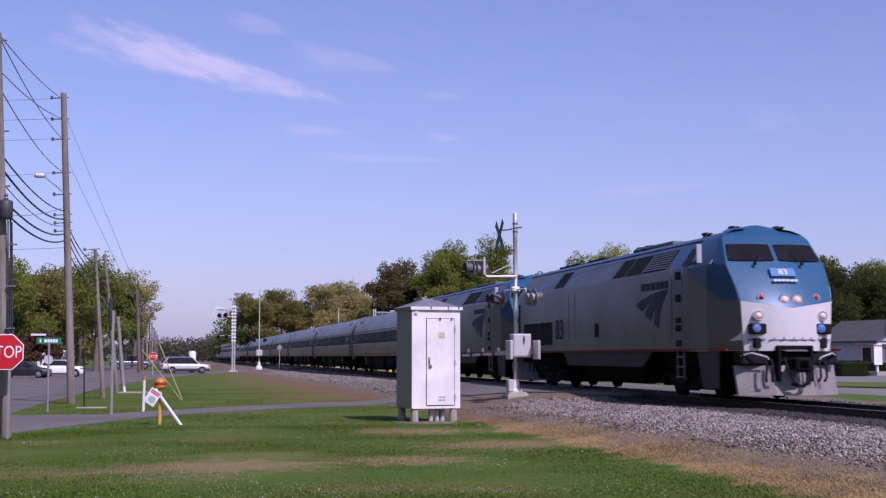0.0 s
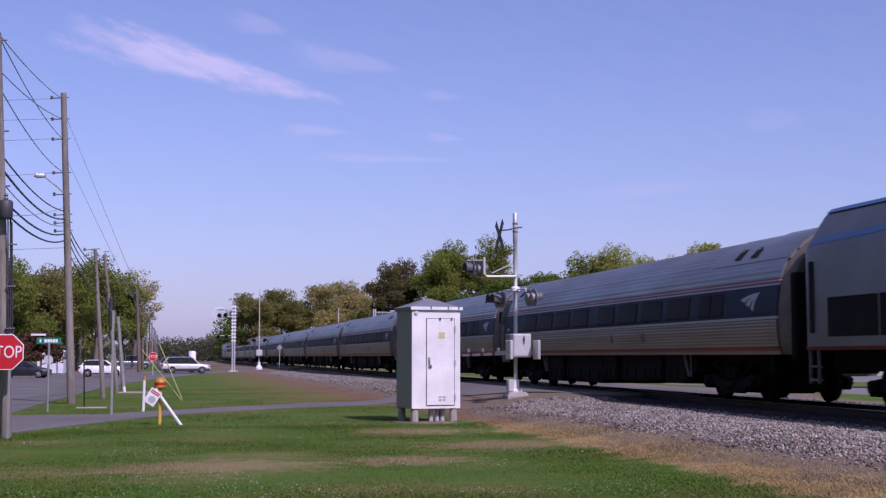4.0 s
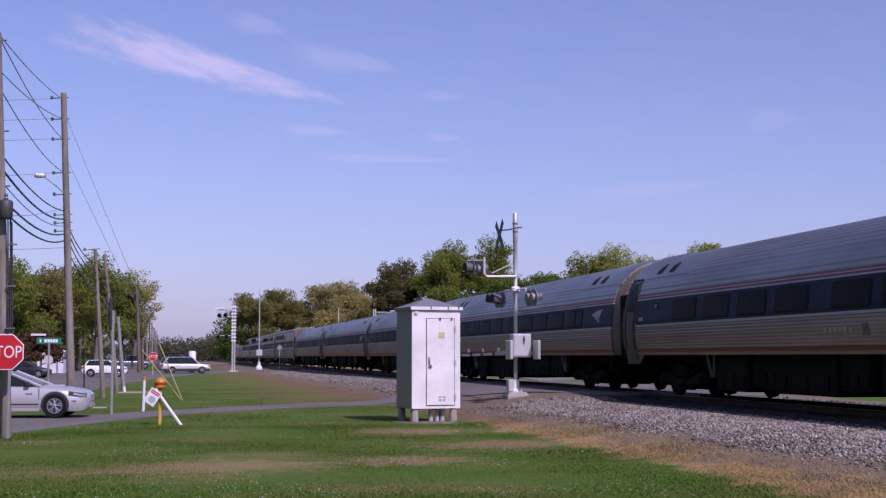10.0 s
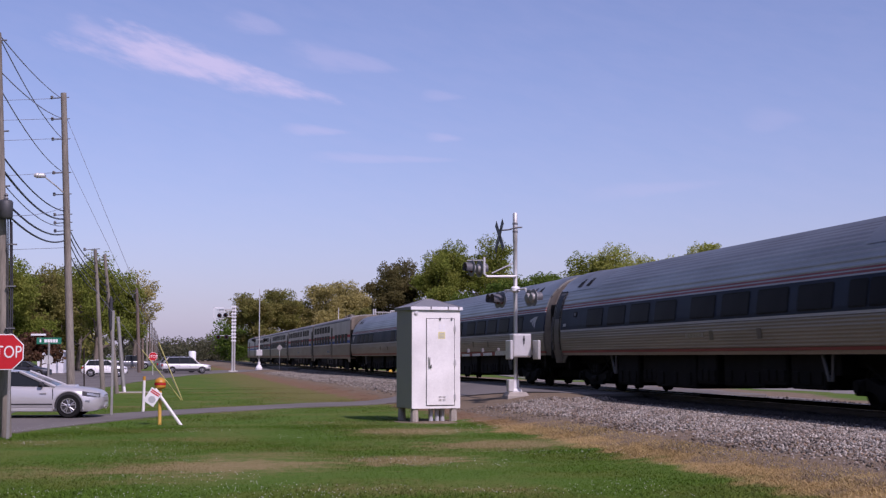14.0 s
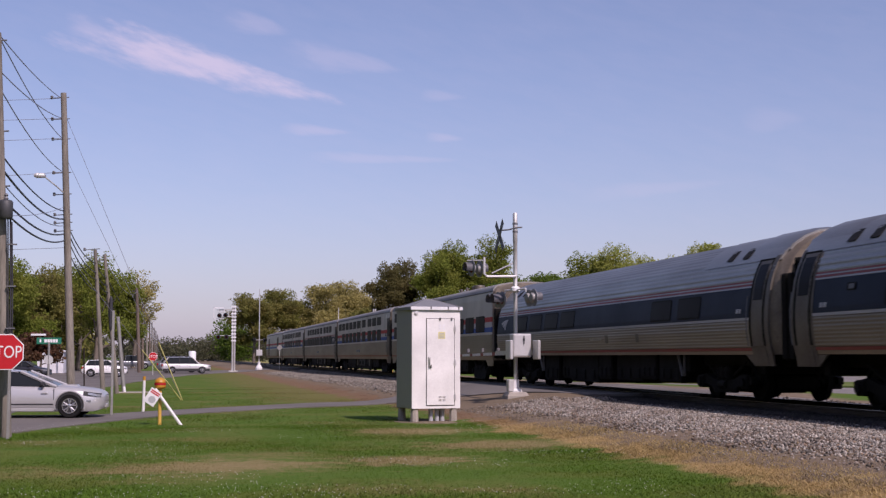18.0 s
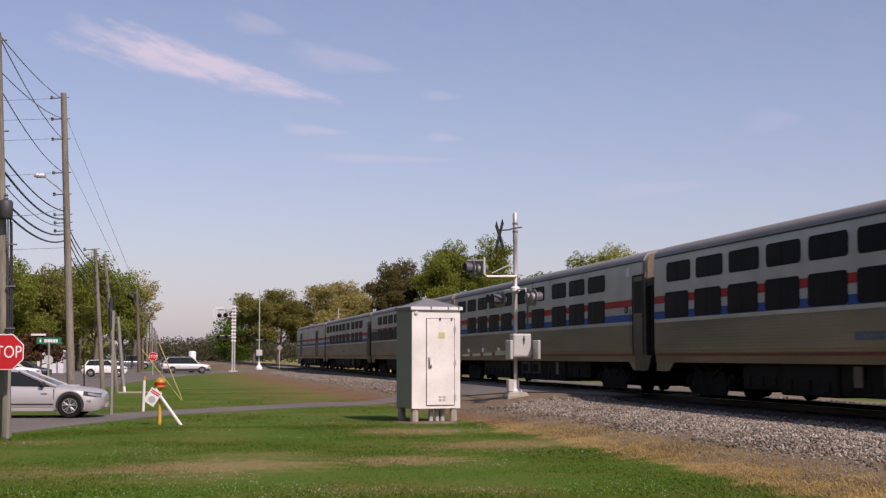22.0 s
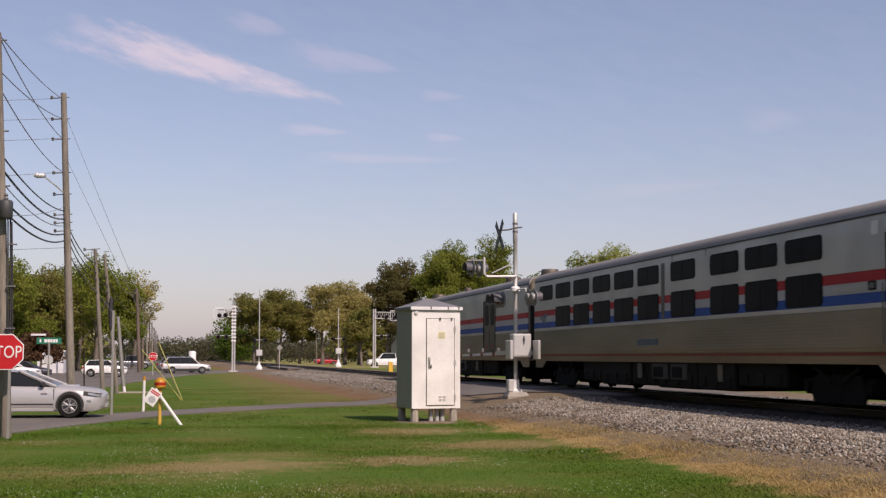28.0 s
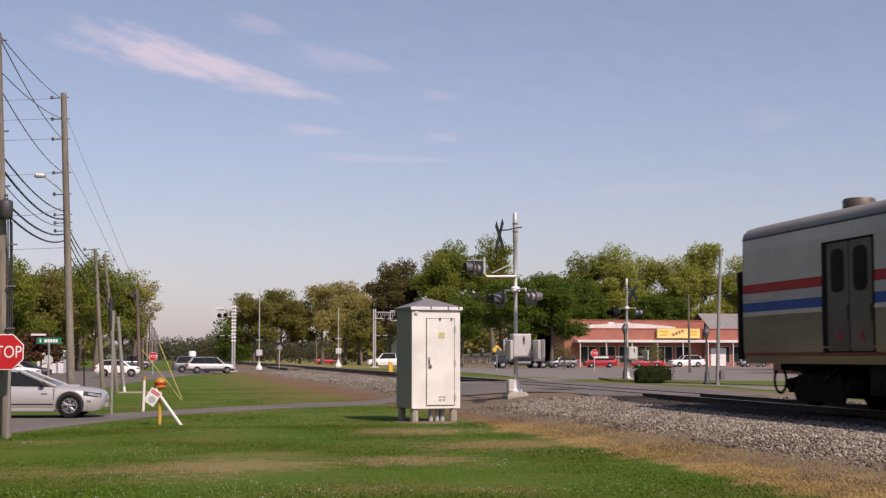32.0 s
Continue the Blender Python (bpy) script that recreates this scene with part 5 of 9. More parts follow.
    for y0, y1 in ((6.95, 8.30), (8.42, 9.42), (14.6, 15.7)):
        two_sides("grille", lambda b: plate(b, [(y0 + 0.02, 3.38), (y1, 3.38), (y1 - 0.12, 3.92), (y0 - 0.1, 3.92)], sl, -0.02, 0.014), RUBBER, car, L, "dark intake grille")
    lv = two_sides("louvre_frame", lambda b: plate(b, [(5.0, 3.38), (6.78, 3.38), (6.66, 3.92), (4.9, 3.92)], sl, -0.02, 0.012), RUBBER, car, L)
    for k in range(7):
        z = 3.42 + 0.07 * k
        for i, o in enumerate(lv):
            b = B()
            plate(b, [(5.0, z), (6.74, z), (6.74, z + 0.035), (5.0, z + 0.035)], sl, 0.01, 0.03)
            part("slat", b if i == 0 else mirrored(b), GREY_METAL, o)
    for y, w in ((4.35, 0.02), (3.62, 0.02)):
        two_sides("hand_rail", lambda b: rod(b, (-1.58, y, 1.5), (-1.58, y, 3.40), 0.016, n=6), GREY_METAL, car, L, "tall steel hand rail")
    for z, h in ((1.68, 0.16), (1.9, 0.14), (2.45, 0.2), (3.05, 0.2), (1.28, 0.16)):
        two_sides("ladder_step", lambda b: box(b, -1.56, -1.50, 3.84, 4.16, z, z + h, 0.01), RUBBER, car, L, "recessed dark ladder step")
    two_sides("ladder", lambda b: [box(b, -1.52, -1.40, 3.78, 4.24, z, z + 0.05, 0.01) for z in (0.45, 0.72, 0.98)] + [box(b, -1.5, -1.44, y, y + 0.04, 0.42, 1.15) for y in (3.76, 4.22)], GREY_METAL, car, L, "hanging steel steps")
    two_sides("ladder", lambda b: [box(b, -1.50, -1.38, L - 1.05, L - 0.7, z, z + 0.05, 0.01) for z in (0.5, 0.78)] + [box(b, -1.5, -1.44, y, y + 0.04, 0.45, 1.15) for y in (L - 1.07, L - 0.7)], GREY_METAL, car, L)
    two_sides("filler_cap", lambda b: plate(b, rounded(10.7, 10.95, 1.62, 2.05, 0.05), P4, -0.02, 0.03), RUBBER, car, L, "dark recessed filler")
    two_sides("rear_door", lambda b: plate(b, rounded(L - 0.98, L - 0.80, 1.5, 3.0, 0.03), P4, -0.01, 0.014), RUBBER, car, L)
    for y in (13.1, 13.75):
        two_sides("door_seam", lambda b: plate(b, [(y, 1.6), (y + 0.015, 1.6), (y + 0.015, 3.1), (y, 3.1)], P4, -0.01, 0.006), SKIRT, car, L)
    swoosh(car, 5.98, 2.32, 2.5, P4, EMBLEM_NAVY)
    bars(car, 4.75, 6.85, 2.86, 0.20, P4, EMBLEM_NAVY, 6)
    digits(car, number, 14.85, 1.90, 0.98, P4, BAND_BLUE)
    bm = B()
    lathe(bm, [(0.30, 8.0), (0.42, 8.06), (0.42, 12.6), (0.30, 12.66)], (-0.75, 0, 0.62), axis="y", n=14)
    lathe(bm, [(0.30, 8.0), (0.42, 8.06), (0.42, 12.6), (0.30, 12.66)], (0.75, 0, 0.62), axis="y", n=14)
    box(bm, -1.2, 1.2, 7.6, 13.0, 0.45, 1.1, 0.05)
    part("fuel_tank", bm, UNDER, car)
    bm = B()
    box(bm, -1.0, 1.0, 1.3, 7.5, 0.72, 1.16, 0.03)
    part("underframe", bm, UNDER, car)
    bm = B()
    box(bm, -1.0, 1.0, 13.1, L - 0.8, 0.72, 1.16, 0.03)
    part("underframe", bm, UNDER, car)
    for y in (4.3, L - 4.2):
        truck(car, y, base=2.75, side=1.15)
    for y, w, l, h, m in ((7.6, 0.6, 0.9, 0.07, GREY_METAL), (13.8, 0.55, 0.9, 0.045, RUBBER), (16.8, 0.6, 1.1, 0.04, RUBBER)):
        bm = B()
        box(bm, -w, w, y - l, y + l, 4.2, 4.26 + h, 0.03)
        part("roof_hatch", bm, m, car)
    for x, y in ((-0.55, 2.75), (0.6, 2.6), (-0.5, 4.6)):
        bm = B()
        lathe(bm, [(0.03, 0.0), (0.05, 0.3)], (x, y - 0.2, 4.33), axis="y", n=10)
        lathe(bm, [(0.03, 0.0), (0.05, 0.25)], (x + 0.12, y - 0.2, 4.32), axis="y", n=10)
        box(bm, x - 0.03, x + 0.15, y, y + 0.06, 4.2, 4.33)
        part("horn", bm, DARK_METAL, car)
    for y in (8.7, 9.4):
        bm = B()
        lathe(bm, [(0.30, 0.0), (0.34, 0.10), (0.22, 0.20), (0.05, 0.22)], (-0.45, y, 4.15), n=12)
        part("exhaust_dome", bm, DARK_METAL, car, smooth=40)
    gangway(car, L - 0.45, 1, 3.1, 0.6)
    return car


AM_WINDOWS = [(3.50, 4.18), (4.26, 4.98)] + [(s, s + 1.55) for s in (5.60, 7.58, 9.55, 11.50, 14.05, 16.05, 18.05, 20.10)]
VW_ALL = [(s, s + 1.68) for s in (3.72, 5.77, 7.79, 10.42, 12.97, 15.0, 17.05, 19.1, 21.15)]


def build_train():
    def add(car, u):
        car.matrix_basis = pose(TX, NOSE + u, RAIL + DECK)
        TRAIN.append((car, u))
    lead = locomotive("83", "blue and silver diesel locomotive with lit headlamps")
    add(lead, 0)
    add(locomotive("142", "second blue and silver diesel locomotive, trailing behind the first"), LOCO)
    coach = amfleet(AM_WINDOWS, [(24.60, 25.22)])
    add(coach, 2 * LOCO)
    for k in range(1, 6):
        add(copy_thing(coach, Matrix()), 2 * LOCO + COACH * k)
    lounge = amfleet([(s, s + 1.5) for s in (4.45, 6.42)] + [(s, s + 1.58) for s in (15.0, 16.95, 18.95, 20.95)], [(0.80, 1.42)], 24.3, "ribbed stainless-steel lounge coach with few windows in its navy band")
    add(lounge, 2 * LOCO + COACH * 6)
    diner = viewliner([(1.72, 3.38), (3.76, 5.42), (5.80, 7.45), (7.82, 9.47)] + [(s, s + 1.66) for s in (12.9, 14.93, 16.97, 19.0, 21.05, 23.1)], [(s, s + 1.66) for s in (12.86, 14.88, 16.9, 18.92, 20.94, 22.97)], [(11.05, 11.8)], "stripes",
                      "grey stainless dining car with red, white and blue stripes", vents=((7.1, 0.28), (8.2, 0.11), (9.6, 0.08), (10.9, 0.08)), emblem=10.45, emblem_size=0.5)
    add(diner, 2 * LOCO + COACH * 7 - 0.05)
    sleeper = viewliner(VW_ALL, VW_ALL + [(23.2, 24.85)], [(0.35, 1.15)], "stripes", "grey stainless sleeping car, two rows of windows, tricolour stripes", breaks=(9.72, 11.98), emblem=24.35)
    add(sleeper, 2 * LOCO + COACH * 8)
    add(viewliner(VW_ALL, VW_ALL, [(0.45, 1.25)], "band", "grey stainless sleeping car with a navy window band", breaks=(9.72, 11.98), emblem=2.6), 2 * LOCO + COACH * 9)
    add(copy_thing(sleeper, Matrix()), 2 * LOCO + COACH * 10)
    bag = viewliner([], [], [(5.5, 7.35), (19.75, 21.5)], "stripes", "grey stainless baggage car with tricolour stripes and double doors", emblem=14.6, vents=((1.0, 0.34), (6.4, 0.34), (15.0, 0.18), (22.0, 0.34)), baggage=True)
    add(bag, 2 * LOCO + COACH * 11)


build_train()

# ---------------------------------------------------------------- beside the line
def at_ground(x, y, turn=0, lift=0.0):
    return pose(x, y, float(land(x, y)) + lift, 0, 0, turn)


def signal_cabinet():
    t = thing("signal_cabinet", "tall white steel signal cabinet, door closed, on concrete posts", "signal cabinet", at_ground(6.86, 33.9, 9))
    w, d, z0, z1 = 0.675, 1.25, 0.36, 2.98
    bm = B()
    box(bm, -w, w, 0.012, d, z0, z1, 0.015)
    part("body", bm, CABINET_SHADED, t, "white steel sides coloured grey for shade")
    bm = B()
    box(bm, -w, w, 0.0, 0.011, z0, z1, 0.004)
    part("front_panel", bm, CABINET_WHITE, t)
    bm = B()
    box(bm, -0.27, 0.50, -0.022, -0.001, z0 + 0.09, 2.70, 0.006)
    door = part("door", bm, CABINET_WHITE, t, "closed white steel door")
    bm = B()
    for a, b, c, e in ((-0.285, -0.271, z0 + 0.08, 2.71), (0.501, 0.515, z0 + 0.08, 2.71)):
        box(bm, a, b, -0.012, -0.001, c, e)
    box(bm, -0.285, 0.515, -0.012, -0.001, 2.701, 2.715)
    box(bm, -0.285, 0.515, -0.012, -0.001, z0 + 0.075, z0 + 0.089)
    part("door_gap", bm, DARK_METAL, t)
    for z in (0.66, 1.55, 2.44):
        bm = B()
        rod(bm, (0.515, -0.03, z - 0.09), (0.515, -0.03, z + 0.09), 0.022, n=8)
        box(bm, 0.47, 0.56, -0.024, -0.004, z - 0.05, z + 0.05, 0.004)
        part("hinge", bm, ALUMINIUM, t, "bright steel hinge")
    bm = B()
    box(bm, -0.235, -0.17, -0.05, -0.02, 1.50, 1.72, 0.01)
    rod(bm, (-0.20, -0.05, 1.66), (-0.20, -0.09, 1.66), 0.02)
    rod(bm, (-0.20, -0.08, 1.67), (-0.20, -0.08, 1.46), 0.016)
    part("handle", bm, ALUMINIUM, door, "steel door handle with a hasp")
    bm = B()
    box(bm, -0.19, -0.14, -0.06, -0.025, 1.42, 1.50, 0.01)
    part("padlock", bm, DARK_METAL, door)
    bm = B()
    box(bm, 0.05, 0.24, -0.0265, -0.0225, 2.18, 2.36)
    yl = part("label", bm, SIGN_YELLOW_PALE, door, "faded yellow notice")
    bm = B()
    for k in range(4):
        box(bm, 0.07, 0.22, -0.0285, -0.0268, 2.205 + 0.035 * k, 2.22 + 0.035 * k)
    part("lettering_bar", bm, PVC_GREY, yl)
    for i, x in enumerate((0.06, 0.17)):
        for z in (2.42, 2.50):
            bm = B()
            box(bm, x, x + 0.075, -0.0265, -0.0225, z, z + 0.055)
            part("label", bm, SIGN_WHITE, door, "small white label")
    for x in (0.06, 0.17):
        for z in (0.56, 0.64):
            bm = B()
            for k in range(3):
                box(bm, x, x + 0.08, -0.03, -0.022, z + 0.018 * k, z + 0.018 * k + 0.01)
            part("vent", bm, ALUMINIUM, door, "small louvred vent")
    for x in (0.1, 0.42):
        bm = B()
        box(bm, x - 0.02, x + 0.02, -0.05, -0.02, 2.66, 2.73, 0.005)
        part("latch", bm, DARK_METAL, t)
    # low hipped roof with an overhang and standing seams
    bm = B()
    o = 0.045
    zr, zt = z1 + 0.03, z1 + 0.26
    v = [(-w - o, -o, zr), (w + o, -o, zr), (w + o, d + o, zr), (-w - o, d + o, zr), (-0.12, d / 2, zt), (0.12, d / 2, zt),
         (-w - o, -o, z1 - 0.045), (w + o, -o, z1 - 0.045), (w + o, d + o, z1 - 0.045), (-w - o, d + o, z1 - 0.045)]
    faces(bm, v, [(0, 1, 5, 4), (1, 2, 5), (2, 3, 4, 5), (3, 0, 4), (0, 6, 7, 1), (1, 7, 8, 2), (2, 8, 9, 3), (3, 9, 6, 0), (6, 9, 8, 7)])
    roof = part("roof", bm, ROOF_SHEET, t, "low hipped grey metal roof")
    bm = B()
    for a, b in (((-w - o, -o, zr), (-0.12, d / 2, zt)), ((w + o, -o, zr), (0.12, d / 2, zt)), ((-0.12, d / 2, zt), (0.12, d / 2, zt)), ((w + o, d + o, zr), (0.12, d / 2, zt)), ((-w - o, d + o, zr), (-0.12, d / 2, zt))):
        rod(bm, a, b, 0.012, n=5)
    part("ridge_cap", bm, GREY_METAL, roof)
    bm = B()
    box(bm, -w - 0.05, w + 0.05, -0.06, -0.046, z1 - 0.05, z1 + 0.035, 0.004)
    part("eave_strip", bm, SIGN_WHITE, roof, "bright white eave strip")
    for x in (-0.18, 0.30, 0.6):
        bm = B()
        box(bm, x, x + 0.03, -0.07, -0.055, z1 - 0.03, z1 + 0.05, 0.004)
        part("roof_clip", bm, DARK_METAL, roof)
    bm = B()
    lathe(bm, [(0.05, 0), (0.05, -0.025), (0.02, -0.03)], (-0.56, -0.005, 2.85), axis="y", n=10)
    part("plate", bm, ALUMINIUM, t)
    for x, y in ((-0.56, 0.12), (0.52, 0.12), (-0.56, d - 0.12), (0.52, d - 0.12)):
        bm = B()
        lathe(bm, [(0.12, -0.25), (0.115, 0.0), (0.10, 0.34), (0.085, z0)], (x, y, 0), n=8)
        part("leg", bm, CONCRETE, t, "stubby concrete post")
    for x in (-0.06, 0.11, 0.26):
        bm = B()
        lathe(bm, [(0.062, -0.2), (0.062, 0.30), (0.075, 0.31), (0.075, z0)], (x, 0.25, 0), n=10)
        part("conduit", bm, PVC_GREY, t, "grey plastic conduit", smooth=40)


PVC_GREY = surface("grey_plastic_pipe", (0.42, 0.43, 0.44), 0.5, 0, 30, 0.06, 2.0)
SIGN_YELLOW_PALE = surface("faded_yellow_notice", (0.72, 0.66, 0.30), 0.5, 0, 30, 0.06, 4.0)
signal_cabinet()
GRAVEL_DIRT = surface("pale_gravel_dirt", (0.21, 0.17, 0.12), 0.95, 0, 22, 0.35, 3.0, other=(0.13, 0.10, 0.065), patch=0.9, bump=0.02, spec=0.1)
bm = B()
lathe(bm, [(1.15, 0.0), (1.2, 0.02), (1.0, 0.035), (0.2, 0.04)], (7.0, 34.3, float(land(7.0, 34.3)) - 0.015), n=18)
tagged(part("gravel_patch", bm, GRAVEL_DIRT), "patch of pale gravel under the signal cabinet", "gravel", kind="structure")

FACE = Vector((-0.978, -0.21, 0))       # the way the lamps face towards the lane
ARM = Vector((0.21, -0.978, 0))


def lamp_head(parent, c, f, hood=0.34, dark=False):
    """A flashing-light head: round black target, hooded lens, back shell."""
    c, f = Vector(c), Vector(f).normalized()
    m = Matrix.Translation(c) @ f.to_track_quat("-Y", "Z").to_matrix().to_4x4()
    bm = B()
    lathe(bm, [(0.255, 0.0), (0.26, -0.012), (0.24, -0.02), (0.17, -0.02)], axis="y", n=24)
    ob = part("lamp_head", bm, DARK_METAL if dark else TARGET_GREY, parent, "round dark lamp target with a hood" if dark else "round grey lamp target with a hood", smooth=40, at=m)
    bm = B()
    lathe(bm, [(0.15, 0.0), (0.15, 0.05), (0.12, 0.09), (0.05, 0.1)], axis="y", n=16)
    part("lamp_case", bm, POST_GREY, ob, smooth=40)
    bm = B()
    lathe(bm, [(0.15, -0.02), (0.14, -0.035), (0.06, -0.05)], axis="y", n=16)
    part("lens", bm, LENS_DARK, ob, "unlit dark red lens", smooth=40)
    bm = B()
    n = 12
    rings = []
    for y, cut in ((-0.02, 0), (-0.02 - hood, 0.0)):
        outer = [(0.165 * math.cos(a), y, 0.165 * math.sin(a) + (0.02 if y < -0.1 else 0)) for a in np.linspace(radians(-35), radians(215), n)]
        inner = [(0.15 * math.cos(a), y, 0.15 * math.sin(a) + (0.02 if y < -0.1 else 0)) for a in np.linspace(radians(215), radians(-35), n)]
        rings.append(outer + inner)
    loft(bm, rings)
    part("hood", bm, RUBBER if dark else HOOD_GREY, ob, smooth=40)
    return ob


TARGET_GREY = surface("lamp_target_grey", (0.27, 0.27, 0.275), 0.55, 0.2, 30, 0.1, 2.0, other=(0.18, 0.18, 0.185), patch=0.6)
HOOD_GREY = surface("lamp_hood_grey", (0.10, 0.10, 0.11), 0.55, 0.1, 30, 0.1, 2.0, other=(0.08, 0.08, 0.085), patch=0.6)
LENS_DARK = surface("unlit_red_lens", (0.10, 0.008, 0.008), 0.15)


def crossing_signal(at, gate_len=7.0, gate_dir=(0, 1, 0), label="", bracket=True, mast_top=5.66, arm_z=3.22, buck=-1):
    t = thing("crossing_signal", label, "crossing signal", at, group="level crossing signals")
    bm = B()
    loft(bm, [[(-a, -a, z), (a, -a, z), (a, a, z), (-a, a, z)] for a, z in ((0.36, -0.35), (0.34, 0.02), (0.27, 0.13), (0.24, 0.14))])
    part("foundation", bm, CONCRETE, t, "rough concrete foundation")
    bm = B()
    lathe(bm, [(0.20, 0.14), (0.20, 0.18), (0.115, 0.24), (0.10, 0.5), (0.115, 0.52)], n=8)
    part("mast_base", bm, SIGN_WHITE, t, "white cast mast base")
    bm = B()
    box(bm, -0.27, -0.09, -0.15, 0.13, 0.15, 0.52, 0.02)
    part("junction_box", bm, ALUMINIUM, t, "silver junction box")
    bm = B()
    lathe(bm, [(0.063, 0.5), (0.063, 3.2), (0.072, 3.21), (0.072, 3.3), (0.066, 3.31), (0.066, mast_top - 0.9), (0.073, mast_top - 0.89), (0.073, mast_top), (0.05, mast_top + 0.03)], n=14)
    part("mast", bm, GALVANISED, t, "galvanised steel mast", smooth=40)
    # gate mechanism, counterweights and the lowered arm
    bm = B()
    box(bm, -0.22, 0.36, -0.52, -0.10, 1.20, 1.92, 0.03)
    mech = part("gate_mechanism", bm, ALUMINIUM, t, "silver gate mechanism case")
    bm = B()
    box(bm, -0.17, 0.31, -0.535, -0.52, 1.25, 1.87, 0.006)
    part("case_door", bm, ALUMINIUM, mech)
    bm = B()
    rod(bm, (0.12, -0.56, 1.60), (0.12, -0.56, 1.86), 0.014)
    box(bm, 0.09, 0.15, -0.56, -0.535, 1.7, 1.78)
    part("latch", bm, DARK_METAL, mech)
    g = Vector(gate_dir)
    side = Vector((-g.y, g.x, 0))
    for k in (-1, 1):
        bm = B()
        o = Vector((-0.40 if k < 0 else 0.46, 0, 0))
        a = o - g * 0.9
        b = o + g * 0.9
        for p, q, z0, z1 in ((a, b, 1.28, 1.40),):
            v = [p + Vector((-0.015, 0, z0)), q + Vector((-0.015, 0, z0)), q + Vector((-0.015, 0, z1)), p + Vector((-0.015, 0, z1)),
                 p + Vector((0.015, 0, z0)), q + Vector((0.015, 0, z0)), q + Vector((0.015, 0, z1)), p + Vector((0.015, 0, z1))]
            faces(bm, v, [(0, 1, 2, 3), (4, 7, 6, 5), (0, 4, 5, 1), (2, 6, 7, 3), (1, 5, 6, 2), (0, 3, 7, 4)])
        w = o - g * 0.75
        box(bm, w.x - 0.05, w.x + 0.05, w.y - 0.28, w.y + 0.28, 1.14, 1.72, 0.02)
        part("counterweight", bm, ALUMINIUM if k < 0 else GALVANISED, t, "pale counterweight arm")
    n = max(3, int(gate_len / 0.4))
    arm = None
    for k in range(n):
        a, b = 0.8 + gate_len * k / n, 0.8 + gate_len * (k + 1) / n
        z = 1.33 - 0.004 * k
        h = 0.055 - 0.02 * k / n
        p, q = g * a + side * 0.03, g * b + side * 0.03
        bm = B()
        v = []
        for c, zz in ((p, z), (q, z - 0.004)):
            v += [c - side * 0.02 + Vector((0, 0, zz - h)), c + side * 0.02 + Vector((0, 0, zz - h)), c + side * 0.02 + Vector((0, 0, zz + h)), c - side * 0.02 + Vector((0, 0, zz + h))]
        faces(bm, v, [(0, 1, 2, 3), (7, 6, 5, 4), (0, 4, 5, 1), (1, 5, 6, 2), (2, 6, 7, 3), (3, 7, 4, 0)])
        part("gate_stripe", bm, SIGN_WHITE if k % 4 else LINE_RED, t, "red and white gate arm section")
    for a in (2.2, 4.4, 6.6):
        if a < gate_len:
            p = g * a
            bm = B()
            box(bm, p.x - 0.05, p.x + 0.05, p.y - 0.04, p.y + 0.04, 1.36, 1.50, 0.015)
            part("gate_lamp", bm, GREY_METAL, t)
    # cross arm with back-to-back lamps
    z = arm_z
    bm = B()
    a, b = ARM * -0.72, ARM * 0.70
    ends = (a, b)
    rod(bm, (a.x, a.y, z + 0.07), (b.x, b.y, z + 0.07), 0.028, n=8)
    lathe(bm, [(0.10, -0.06), (0.15, -0.02), (0.15, 0.08), (0.10, 0.12)], (0, 0, z + 0.05), n=10)
    part("cross_arm", bm, SIGN_WHITE, t, "white cross arm", smooth=40)
    for e in ends:
        bm = B()
        rod(bm, (e.x, e.y, z + 0.08), (e.x, e.y, z - 0.02), 0.022, n=6)
        part("drop_pipe", bm, ALUMINIUM, t)
        f = FACE if e is a else -FACE
        for k in (0.0, 0.30):
            c = e + f * 0.10 + e.normalized() * k
            lamp_head(t, (c.x, c.y, z - 0.21), f, 0.34 if e is a else 0.22, not bracket)
    if bracket:
        # raised side bracket with a second pair
        e = Vector((-0.97, 0.10, 0))
        bm = B()
        tube(bm, [(0, -0.09, 3.70), (e.x * 0.9, e.y, 3.70), (e.x, e.y, 3.77), (e.x, e.y, 4.30)], 0.04, 8)
        rod(bm, (0, 0, 4.15), (e.x * 0.75, e.y, 3.80), 0.022, n=6)
        rod(bm, (e.x, e.y, 4.20), (e.x - 0.50, e.y + 0.2, 4.20), 0.022, n=6)
        part("bracket", bm, ALUMINIUM, t, "silver side bracket with a brace", smooth=40)
        lamp_head(t, (e.x - 0.36, e.y + 0.15, 3.96), FACE, 0.22)
        lamp_head(t, (e.x - 0.10, e.y + 0.25, 3.94), -FACE, 0.22)
    # crossbuck, seen almost from its edge
    c = Vector((0.48 * buck, 0.12, 4.97))
    m = Matrix.Translation(c) @ Vector((-0.999, -0.03, 0)).to_track_quat("-Y", "Z").to_matrix().to_4x4()
    for k, s in enumerate((-1, 1)):
        bm = B()
        box(bm, -0.61, 0.61, -0.006 + 0.012 * k, 0.004 + 0.012 * k, -0.115, 0.115, 0.003)
        bmesh.ops.rotate(bm, verts=bm.verts, cent=(0, 0, 0), matrix=Matrix.Rotation(radians(45 * s), 3, "Y"))
        part("crossbuck_blade", bm, GREY_METAL, t, "weathered aluminium crossbuck blade", at=m)
    bm = B()
    tube(bm, [(-0.22 * buck, -0.02, 5.24), (0, -0.08, 5.22), (0.2 * buck, 0, 5.16), (0.46 * buck, 0.1, 5.14)], 0.025, 6)
    for z in (5.1, 5.35):
        lathe(bm, [(0.085, z - 0.03), (0.085, z + 0.03)], n=10)
